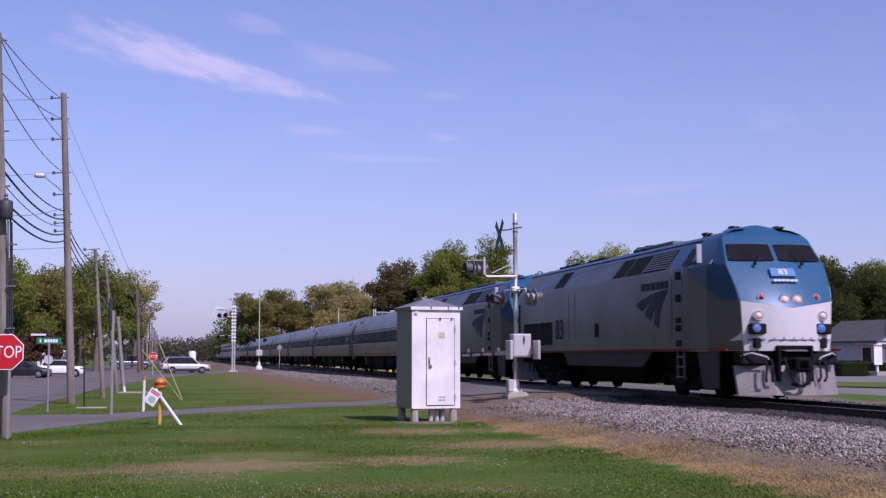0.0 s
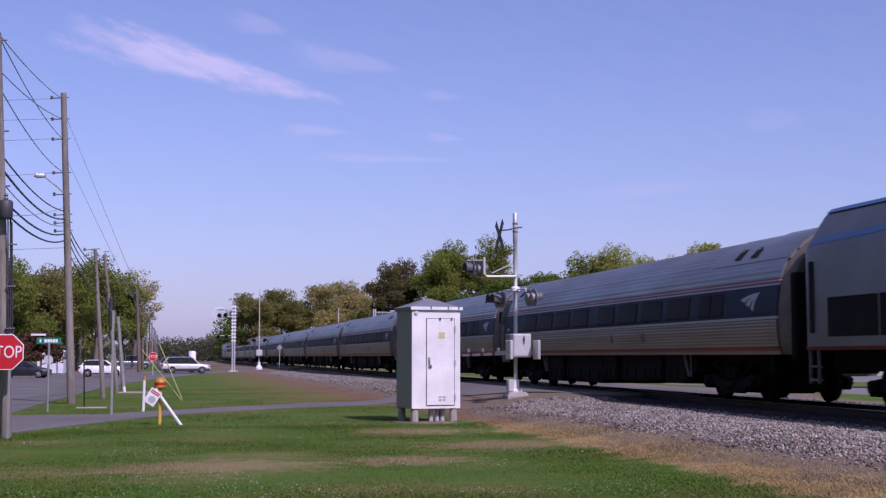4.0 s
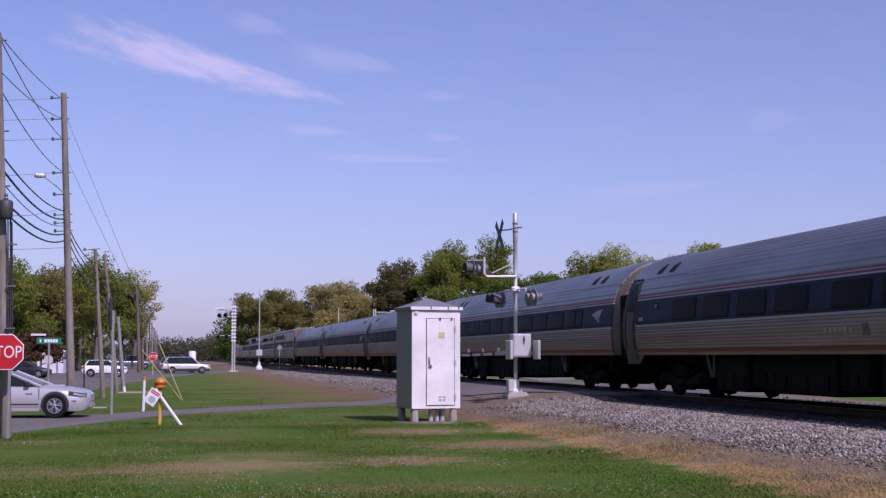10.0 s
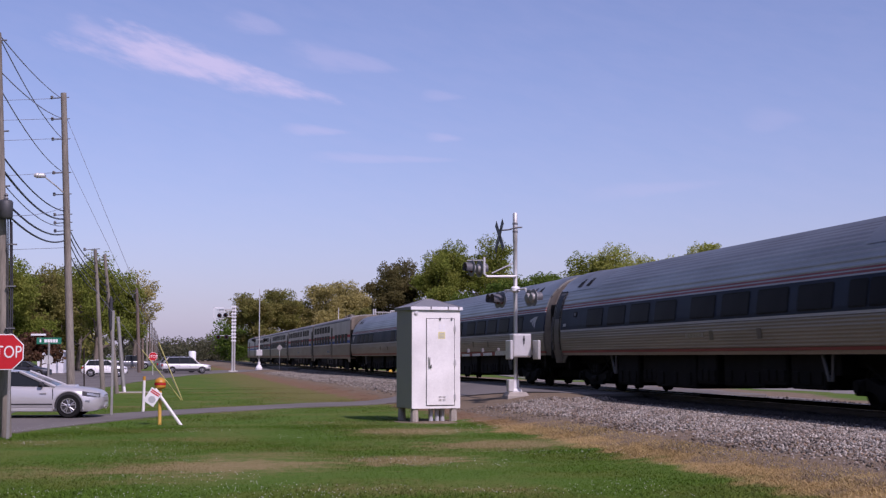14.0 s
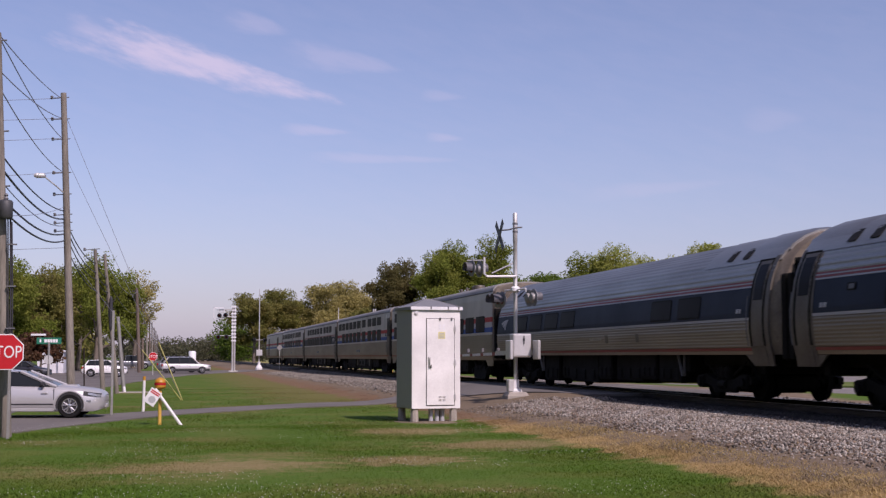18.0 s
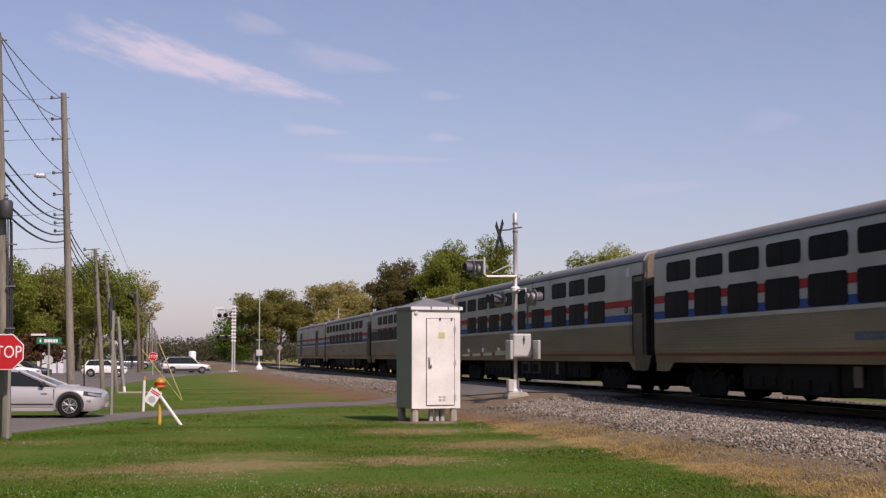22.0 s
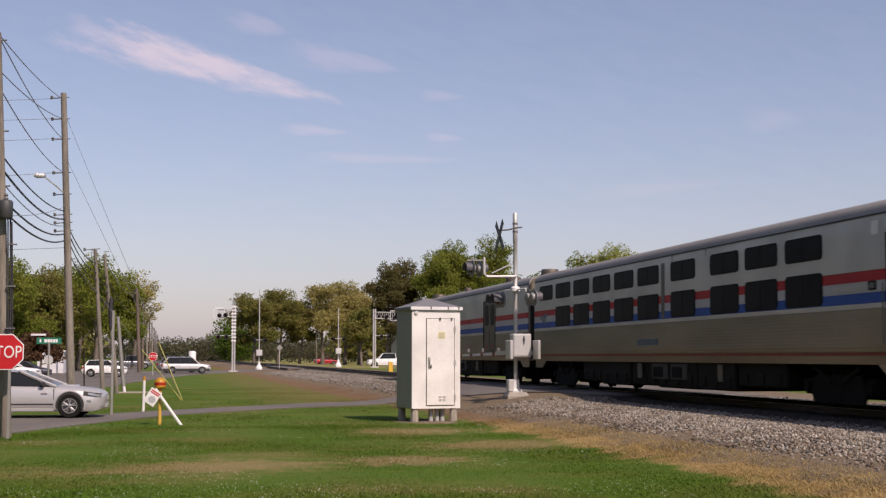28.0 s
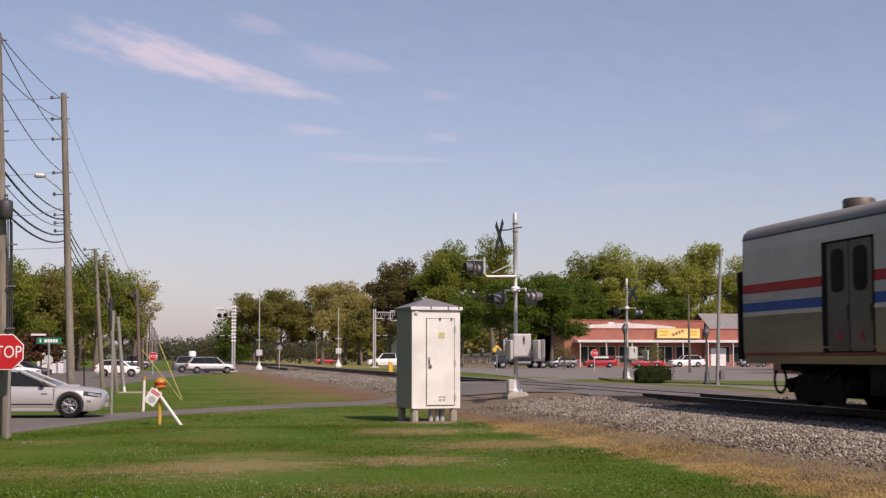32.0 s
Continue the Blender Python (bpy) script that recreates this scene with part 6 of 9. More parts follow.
    part("crossbuck_bracket", bm, GREY_METAL, t)
    return t


crossing_signal(at_ground(10.5, 39.5, 0, 0.02), 7.0, (0, 1, 0), "crossing signal mast with grey lamp hoods and lowered gate")
crossing_signal(at_ground(25.4, 71.0, 12, 0.02), 1.4, (-1, 0, 0), "crossing signal mast with a white gate mechanism beside a hedge", bracket=False, mast_top=5.75, arm_z=4.02, buck=1)


def cantilever(at, reach, side, label):
    """A tall lattice mast with an overhead arm of lamps, by the farther crossing."""
    t = thing("cantilever_signal", label, "crossing signal", at, group="signals of the farther crossing")
    for dx, dy in ((-0.14, -0.14), (0.14, -0.14), (0.14, 0.14), (-0.14, 0.14)):
        bm = B()
        rod(bm, (dx, dy, 0), (dx * 0.9, dy * 0.9, 7.4), 0.075, n=8)
        part("mast_leg", bm, ALUMINIUM, t)
    bm = B()
    rod(bm, (0, 0, 0), (0, 0, 7.3), 0.13, 0.11, 8)
    part("mast_core", bm, POST_GREY, t)
    for k in range(11 if side < 0 else 0):
        z = 3.4 + 0.38 * k
        bm = B()
        box(bm, -0.27, 0.27, -0.25, -0.22, z, z + 0.17, 0.01)
        part("rung", bm, SIGN_WHITE, t, "white mast rung")
    bm = B()
    box(bm, -0.5, 0.5, -0.5, 0.5, -0.3, 0.14, 0.04)
    part("foundation", bm, PALE_CONCRETE, t)
    e = side * reach
    for z in (6.2, 7.0):
        for y in (-0.25, 0.25):
            bm = B()
            rod(bm, (0, y, z), (e, y, z - 0.05), 0.05, n=6)
            part("boom", bm, ALUMINIUM, t)
    bm = B()
    for k in range(5):
        x = e * (k + 0.5) / 5
        rod(bm, (x, -0.25, 6.2), (x + 0.3 * side, -0.25, 7.0), 0.03, n=5)
        rod(bm, (x, 0.25, 6.2), (x, 0.25, 7.0), 0.03, n=5)
        rod(bm, (x, -0.25, 7.0), (x, 0.25, 7.0), 0.03, n=5)
    part("boom_lattice", bm, ALUMINIUM, t)
    for x in (e * 0.98,):
        bm = B()
        for z in (5.9, 7.1):
            box(bm, x - 0.6, x + 0.6, -0.45, -0.40, z, z + 0.1)
        for xx in (x - 0.6, x + 0.55):
            box(bm, xx, xx + 0.06, -0.45, -0.40, 5.9, 7.2)
        part("walkway_rail", bm, SIGN_WHITE, t, "white walkway guard")
    for x, z in ((e * 0.95, 6.3), (e * 0.55, 6.35), (side * 0.8, 3.9), (side * 1.7, 3.9)):
        lamp_head(t, (x, -0.55, z), (0.15 * side, -1, 0), 0.3, True)
    bm = B()
    rod(bm, (0, -0.1, 4.05), (side * 1.9, -0.1, 4.05), 0.04, n=6)
    part("lamp_arm", bm, ALUMINIUM, t)
    return t


cantilever(at_ground(7.1, 150), 1.7, -1, "silver cantilever signal with a white ladder")
cantilever(at_ground(25.4, 165), 2.6, 1, "silver cantilever signal beyond the tracks")


def slim_mast(x, y, h, label, lamps=True, box_z=None):
    t = thing("signal_mast", label, "signal mast", at_ground(x, y), group="signals of the farther crossing")
    bm = B()
    rod(bm, (0, 0, 0), (0, 0, h), 0.065, 0.045, 8)
    part("mast", bm, ALUMINIUM, t, "thin silver mast")
    bm = B()
    lathe(bm, [(0.42, -0.1), (0.4, 0.2), (0.16, 0.6), (0.16, 0.9)], n=8)
    part("mast_base", bm, SIGN_WHITE, t, "white mast base")
    if lamps:
        bm = B()
        rod(bm, (-0.6, -0.08, 3.45), (0.6, -0.08, 3.45), 0.03, n=6)
        part("cross_arm", bm, ALUMINIUM, t)
        lamp_head(t, (-0.55, -0.15, 3.4), (-0.8, -0.6, 0), 0.3, True)
        lamp_head(t, (0.55, -0.15, 3.4), (0.8, -0.6, 0), 0.3, True)
        bm = B()
        box(bm, -0.35, 0.35, -0.4, 0.1, 1.6, 2.3, 0.04)
        part("gate_mechanism", bm, ALUMINIUM, t)
    return t


slim_mast(10.3, 155, 9.4, "tall thin crossing mast at the farther crossing")
slim_mast(20.2, 160, 7.2, "tall thin crossing mast across the tracks")


def small_sign(x, y, h, at_turn=0, shape="diamond", size=0.4, material=None, label="", post=None, words=""):
    t = thing("road_sign", label, "road sign", at_ground(x, y, at_turn))
    bm = B()
    box(bm, -0.03, 0.03, -0.02, 0.02, -0.2, h, 0.004)
    part("post", bm, post or GALVANISED, t, "steel post")
    bm = B()
    n = {"diamond": 4, "octagon": 8, "round": 20}[shape]
    off = {"diamond": 0, "octagon": math.pi / 8, "round": 0}[shape]
    pts = [(size * math.cos(2 * math.pi * i / n + off), size * math.sin(2 * math.pi * i / n + off)) for i in range(n)]
    loft(bm, [[(a, -0.03, h + b * 0.999 - size * 0.2) for a, b in pts], [(a, -0.024, h + b - size * 0.2) for a, b in pts]])
    part("plate", bm, material, t)
    if words:
        letters(words, size * 0.86, 0.003, SIGN_WHITE, t, Matrix.Translation((0, -0.038, h - size * 0.2)) @ Matrix.Rotation(math.pi / 2, 4, "X"), "lettering")
        bm = B()
        pts = [(size * 1.06 * math.cos(2 * math.pi * i / n + off), size * 1.06 * math.sin(2 * math.pi * i / n + off)) for i in range(n)]
        loft(bm, [[(a, -0.023, h + b - size * 0.2) for a, b in pts], [(a, -0.018, h + b - size * 0.2) for a, b in pts]])
        part("border", bm, SIGN_WHITE, t)
    return t


small_sign(12.1, 148, 2.5, 0, "diamond", 0.36, POST_GREY, "back of a diamond sign by the tracks")
small_sign(35.6, 142.0, 2.45, 0, "diamond", 0.55, SIGN_YELLOW, "yellow diamond warning sign across the line")
small_sign(41.27, 125.0, 1.98, 0, "octagon", 0.38, SIGN_RED, "red octagonal stop sign across the line", words="STOP")
small_sign(-1.42, 125.0, 1.80, 0, "octagon", 0.40, SIGN_RED, "red octagonal stop sign at the farther street", words="STOP")
small_sign(27.8, 47.5, 2.55, 75, "octagon", 0.42, GREY_METAL, "stop sign seen from its grey edge")


def stop_sign():
    t = thing("stop_sign", "red octagonal stop sign with white letters on a steel post", "stop sign", at_ground(-3.36, 29.0, -4))
    bm = B()
    box(bm, 0.06, 0.12, 0.0, 0.05, -0.3, 2.2, 0.006)
    part("post", bm, POST_GREY, t, "grey steel channel post")
    for s, y, m, nm in ((0.405, -0.004, SIGN_WHITE, "border"), (0.382, -0.009, SIGN_RED, "plate")):
        bm = B()
        pts = [(s * math.cos(math.pi * (2 * i + 1) / 8), s * math.sin(math.pi * (2 * i + 1) / 8)) for i in range(8)]
        loft(bm, [[(a, y - 0.003, 1.81 + b) for a, b in pts], [(a, y + 0.002, 1.81 + b) for a, b in pts]])
        part(nm, bm, m, t)
    letters("STOP", 0.36, 0.002, SIGN_WHITE, t, Matrix.Translation((0, -0.016, 1.80)) @ Matrix.Rotation(math.pi / 2, 4, "X") @ Matrix.Diagonal((0.78, 1, 1, 1)), "lettering")


stop_sign()


def street_name_sign():
    t = thing("street_name_sign", "green street name blades on a thin grey post", "street sign", at_ground(-3.64, 42.5))
    bm = B()
    rod(bm, (0, 0, -0.2), (0, 0, 2.16), 0.035, n=8)
    part("post", bm, POST_GREY, t)
    bm = B()
    box(bm, -0.37, 0.37, -0.012, 0.004, 2.10, 2.30, 0.004)
    bl = part("blade", bm, SIGN_GREEN, t, "green name blade with pale bars")
    bm = B()
    for a, b in ((-0.28, -0.23), (-0.14, -0.06), (-0.05, 0.03), (0.04, 0.10), (0.11, 0.19), (0.20, 0.26)):
        box(bm, a, b, -0.017, -0.0125, 2.15, 2.25)
    part("lettering_bar", bm, SIGN_WHITE, bl)
    bm = B()
    box(bm, -0.55, -0.10, 0.05, 0.058, 2.36, 2.42, 0.002)
    part("blade", bm, SIGN_WHITE, t, "second blade seen at its edge")
    bm = B()
    lathe(bm, [(0.14, -0.03), (0.14, -0.024)], (0, 0, 1.62), axis="y", n=20)
    part("sign_back", bm, ALUMINIUM, t, "round pale sign plate")


street_name_sign()


def marker_posts():
    t = thing("pipeline_marker", "yellow marker post with an orange domed cap in the grass", "marker post", at_ground(-0.2, 34.2))
    bm = B()
    lathe(bm, [(0.045, -0.2), (0.045, 0.95)], n=10)
    part("post", bm, MARKER_YELLOW, t, smooth=40)
    bm = B()
    lathe(bm, [(0.10, 0.90), (0.14, 0.94), (0.14, 1.02), (0.13, 1.05), (0.14, 1.07), (0.12, 1.13), (0.05, 1.18), (0.01, 1.19)], n=16)
    cap = part("cap", bm, MARKER_ORANGE, t, "orange domed cap", smooth=40)
    bm = B()
    lathe(bm, [(0.148, 1.0), (0.148, 1.05)], n=16)
    part("cap_band", bm, STRIPE_RED, cap)
    t = thing("leaning_marker", "white marker post knocked askew with a square warning placard", "marker post", at_ground(0.28, 34.0))
    bm = B()
    a, b = Vector((0.10, 0, -0.08)), Vector((-0.60, 0.12, 0.90))
    rod(bm, a, b, 0.04, n=8)
    part("post", bm, PVC_WHITE, t, "leaning white post", smooth=40)
    m = Matrix.Translation((-0.66, 0.05, 0.70)) @ Matrix.Rotation(radians(33), 4, "Y")
    bm = B()
    box(bm, -0.15, 0.15, -0.012, 0.0, -0.2, 0.2, 0.004)
    pl = part("placard", bm, SIGN_WHITE, t, "square white placard with red and grey print", at=m)
    bm = B()
    for k in range(2):
        box(bm, -0.12, 0.12, -0.017, -0.0125, 0.08 + 0.05 * k, 0.11 + 0.05 * k)
    part("lettering_bar", bm, SIGN_RED, pl)
    bm = B()
    lathe(bm, [(0.09, -0.016), (0.09, -0.0125)], (0.02, 0, -0.06), axis="y", n=14)
    part("print_patch", bm, PVC_GREY, pl)
    t = thing("white_post", "upright white plastic marker post with an orange tip", "marker post", at_ground(-0.75, 42.0))
    bm = B()
    rod(bm, (0, 0, -0.2), (0.02, 0, 0.98), 0.045, n=8)
    part("post", bm, PVC_WHITE, t)
    bm = B()
    rod(bm, (0.02, 0, 0.98), (0.022, 0, 1.1), 0.047, n=8)
    part("tip", bm, MARKER_ORANGE, t, "orange tip")


marker_posts()


# ---------------------------------------------------------------- poles and wires
def utility_pole(x, y, h, lean=(0, 0), r=0.16, material=None, label="", arms=(), riser=False):
    t = thing("utility_pole", label, "utility pole", at_ground(x, y), group="utility poles along the street")
    top = Vector((lean[0], lean[1], h))
    bm = B()
    n = 7
    tube(bm, [Vector((0, 0, -0.3)).lerp(top, 0) if k == 0 else top * (k / n) for k in range(n + 1)], [r - (r * 0.32) * k / n for k in range(n + 1)], 12)
    part("shaft", bm, material or POLE_WOOD, t, "weathered round timber shaft", smooth=50)
    for z in arms:
        p = top * (z / h)
        bm = B()
        rod(bm, p + Vector((-0.42, -0.02, -0.06)), p + Vector((0.2, 0.02, 0)), 0.018, n=6)
        part("bolt", bm, GREY_METAL, t)
        bm = B()
        lathe(bm, [(0.03, 0.0), (0.06, 0.03), (0.035, 0.06), (0.06, 0.09), (0.03, 0.13)], p + Vector((-0.42, -0.02, -0.1)), n=8)
        part("insulator", bm, GREY_METAL, t)
    if riser:
        for dx, rr, z1 in ((0.06, 0.020, 4.95), (0.10, 0.015, 4.6), (0.01, 0.015, 4.9)):
            bm = B()
            tube(bm, [(dx - 0.01, -0.16, 2.1), (dx - 0.03, -0.15, 3.2), (dx - 0.08, -0.14, z1)], rr, 8)
            part("riser_cable", bm, CABLE, t, "black riser cable")
        for z in (2.3, 3.2, 4.1):
            bm = B()
            box(bm, -0.06, 0.14, -0.19, -0.13, z, z + 0.03)
            part("cable_clamp", bm, GREY_METAL, t)
    return t, top + Vector((x, y, float(land(x, y))))


def along(x, y, h, lean, z):
    """The point at height z on a leaning pole."""
    k = z / h
    return Vector((x + lean[0] * k, y + lean[1] * k, float(land(x, y)) + z))


PA = (-3.37, 29.6, 8.75, (-0.41, 0))
P1 = (-3.44, 50.0, 11.45, (-0.54, 0))
P2 = (-2.62, 56.5, 6.15, (-0.46, 0))
P2B = (-2.3, 63.0, 6.45, (-0.70, 0))
P3 = (-3.02, 144, 9.0, (-0.45, 0))
utility_pole(*PA, 0.13, POLE_WOOD, "grey timber utility pole with black riser cables behind the stop sign", (8.6, 6.6, 5.4), True)
pole1, _ = utility_pole(*P1, 0.155, POLE_WOOD, "tall leaning grey timber utility pole", (11.3, 10.5, 9.75, 8.5, 7.7, 6.95, 6.65, 6.35))
utility_pole(*P2, 0.105, POLE_WOOD, "short grey timber pole", (6.2,))
pole2b, _ = utility_pole(*P2B, 0.105, POLE_WOOD, "timber pole with a hanging transformer bundle", (6.2,))
bm = B()
lathe(bm, [(0.03, 2.9), (0.08, 3.1), (0.10, 3.8), (0.07, 4.4), (0.03, 4.5)], (-0.36, -0.10, 0), n=10)
part("cable_bundle", bm, CABLE, pole2b, "black hanging cable bundle")
utility_pole(*P3, 0.22, POLE_DARK, "dark brown timber utility pole", (8.7, 8.2))
for k, (y, h) in enumerate(((186, 8.6), (228, 9.0), (268, 9.0), (312, 9.5), (365, 9.5), (430, 10), (510, 10))):
    utility_pole(-3.1 - 0.002 * y, y, h, (-0.2, 0), 0.2, POLE_WOOD if k % 2 else POLE_DARK, "distant timber utility pole", (h - 0.3,))
# a slim grey sign post standing alone, and the white-based guy post
t = thing("steel_post", "slim grey steel post standing alone in the grass", "post", at_ground(-1.6, 39.6))
bm = B()
box(bm, -0.035, 0.035, -0.03, 0.03, -0.2, 3.05, 0.006)
part("post", bm, POST_GREY, t)
t = thing("steel_post", "grey guyed post with a white foot on a concrete slab", "post", at_ground(-2.05, 64.5))
bm = B()
rod(bm, (0, 0, 0), (-0.35, 0, 3.6), 0.10, 0.08, 10)
part("post", bm, POST_GREY, t)
bm = B()
rod(bm, (0.03, -0.09, 0.02), (0.0, -0.08, 0.30), 0.07, 0.06, 10)
part("foot", bm, SIGN_WHITE, t, "white foot")
bm = B()
box(bm, -0.5, 1.4, -0.4, 0.4, -0.1, 0.05, 0.02)
tagged(part("concrete_slab", bm, CONCRETE, at=at_ground(-1.9, 64.5)), "pale concrete slab in the grass", "slab", kind="structure")
bm = B()
box(bm, -0.1, 0.9, -0.15, 0.15, -0.1, 0.04, 0.02)
tagged(part("concrete_slab", bm, CONCRETE, at=at_ground(-2.9, 45.6)), "low concrete kerb in the grass", "slab", kind="structure")
t = thing("steel_post", "thin rusty marker post in the grass", "post", at_ground(-2.75, 46.0))
bm = B()
rod(bm, (0, 0, -0.1), (-0.05, 0, 2.0), 0.025, n=6)
part("post", bm, RAIL_STEEL, t)


def wire(a, b, sag, r, material, name="overhead_wire", label="black overhead cable between the poles"):
    a, b = Vector(a), Vector(b)
    pts = []
    for i in range(17):
        k = i / 16
        p = a.lerp(b, k)
        p.z -= sag * 4 * k * (1 - k)
        pts.append(p)
    bm = B()
    tube(bm, pts, r, 5)
    return tagged(part(name, bm, material, smooth=60), label, "cable", group="overhead wires")


for z0, z1, sag, r, m in ((8.7, 11.25, 0.12, 0.014, CABLE_GREY), (8.65, 9.75, 0.22, 0.014, CABLE_GREY), (7.9, 10.5, 0.15, 0.014, CABLE_GREY), (7.5, 8.5, 0.25, 0.014, CABLE_GREY), (6.05, 7.05, 0.24, 0.02, CABLE),
                          (5.75, 6.75, 0.30, 0.028, CABLE), (5.45, 6.5, 0.28, 0.014, CABLE_GREY), (5.1, 6.2, 0.28, 0.026, CABLE), (4.85, 5.95, 0.28, 0.026, CABLE)):
    wire(along(*PA, z0) + Vector((0.05, 0, 0)), along(*P1, z1) + Vector((-0.1, -0.1, 0)), sag, r, m)
for z1, z0 in ((11.25, 11.0), (10.5, 10.3), (9.75, 9.55), (8.5, 7.95), (5.7, 5.65)):
    wire((-16, 51, z0), along(*P1, z1) + Vector((-0.12, 0, 0)), 0.15, 0.009, CABLE_GREY, label="thin grey wire running off across the street")
for z, zt, m in ((6.35, 5.6, CABLE), (6.1, 5.2, CABLE), (5.8, 4.9, CABLE), (5.4, 4.4, CABLE)):
    wire(along(*P1, z) + Vector((0.1, 0, 0)), along(*P2, zt), 0.25, 0.02, m)
    wire(along(*P2, zt), along(*P2B, zt - 0.2), 0.15, 0.02, m)
wire(along(*P2B, 6.2), along(*P3, 8.6), 0.8, 0.018, CABLE_GREY)
wire(along(*P2B, 5.4), along(*P3, 6.6), 0.8, 0.02, CABLE)
py = [P3[1], 186, 228, 268, 312, 365, 430, 510]
for z in (8.5, 7.6, 6.4):
    for a, b in zip(py, py[1:]):
        wire((-3.4, a, z), (-3.4, b, z), 0.6, 0.03, CABLE_GREY, label="distant wires along the street")
# guys with their yellow guards
ANCHOR = Vector((0.55, 52.5, 0.0))
for z, k in ((10.75, 0.21), (9.1, 0.14), (5.45, 0.36)):
    a = along(*P1, z)
    foot = ANCHOR + Vector((0.0 if z > 6 else -0.05, 0.3 if z < 6 else 0, 0.02))
    wire(a, foot, 0.0, 0.008, CABLE_GREY, "guy_wire", "thin steel guy wire")
    if z != 9.1:
        bm = B()
        rod(bm, foot, foot.lerp(a, k), 0.02, n=8)
        tagged(part("guy_guard", bm, GUY_YELLOW), "yellow plastic guard on a guy wire", "guy guard", group="guy guards")
# transformer and service bracket on the near pole
tp = along(*PA, 4.85)
t = thing("pole_transformer", "black transformer can hung on the utility pole", "transformer", Matrix.Translation(tp + Vector((0.13, -0.28, 0))))
bm = B()
lathe(bm, [(0.12, -0.2), (0.15, -0.16), (0.15, 0.16), (0.12, 0.2), (0.04, 0.22)], n=14)
part("can", bm, DARK_METAL, t, smooth=40)
bm = B()
lathe(bm, [(0.03, 0.2), (0.05, 0.24), (0.03, 0.28), (0.05, 0.31), (0.02, 0.35)], n=8)
part("bushing", bm, GREY_METAL, t)
wire(tp + Vector((0.1, 0, -0.1)), along(*P1, 7.2) + Vector((-0.1, 0, 0)), 0.1, 0.008, CABLE_GREY)
# street lamp arm on the tall pole
bm = B()
a = along(*P1, 7.65) - Vector((P1[0], P1[1], 0))
tube(bm, [a, a + Vector((-0.35, -0.25, 0.3)), a + Vector((-0.75, -0.5, 0.6)), a + Vector((-0.95, -0.6, 0.62))], 0.025, 6)
arm = part("lamp_arm", bm, GALVANISED, pole1, "thin bent lamp arm")
bm = B()
lathe(bm, [(0.02, 0.28), (0.09, 0.2), (0.1, -0.05), (0.05, -0.15)], (0, 0, 0), axis="x", n=10)
part("lamp_head", bm, ALUMINIUM, arm, "cobra-head street lamp", at=Matrix.Translation(a + Vector((-0.95, -0.6, 0.62))))

# ---------------------------------------------------------------- vehicles (own space: +x forward, z = 0 on the road)
def paint(name, c, metal=0.3, rough=0.3):
    return surface(name, c, rough, metal, 60, 0.03, 1.0, other=[v * 0.9 for v in c], patch=0.4, coat=0.5)


PAINT_SILVER = paint("silver_car_paint", (0.50, 0.495, 0.49), 0.35)
PAINT_WHITE = paint("white_car_paint", (0.80, 0.80, 0.79), 0.0)
PAINT_BLACK = paint("black_car_paint", (0.02, 0.02, 0.024), 0.1)
PAINT_GREY = paint("grey_car_paint", (0.16, 0.165, 0.18), 0.4)
PAINT_RED = paint("red_car_paint", (0.40, 0.02, 0.03), 0.1)
PAINT_CHAMPAGNE = paint("pale_silver_car_paint", (0.56, 0.55, 0.54), 0.3)
PAINT_BROWN = paint("maroon_truck_paint", (0.10, 0.03, 0.03), 0.1)
CAR_GLASS = surface("tinted_car_glass", (0.02, 0.024, 0.028), 0.12, 0, 3, 0.1, 1.0, spec=0.06)
TRIM_BLACK = surface("black_plastic_trim", (0.03, 0.03, 0.032), 0.6, 0, 40, 0.1, 2.0)
RIM = surface("alloy_rim", (0.62, 0.62, 0.63), 0.25, 0.8, 40, 0.05, 2.0)
HEADLAMP = surface("clear_headlamp", (0.34, 0.36, 0.39), 0.1, 0.3, 20, 0.1, 6.0)
TAIL_LENS = surface("red_tail_lens", (0.35, 0.01, 0.01), 0.2)
AMBER = surface("amber_lens", (0.6, 0.2, 0.02), 0.25)
PLATE_WHITE = surface("plate_white", (0.7, 0.7, 0.68), 0.5)


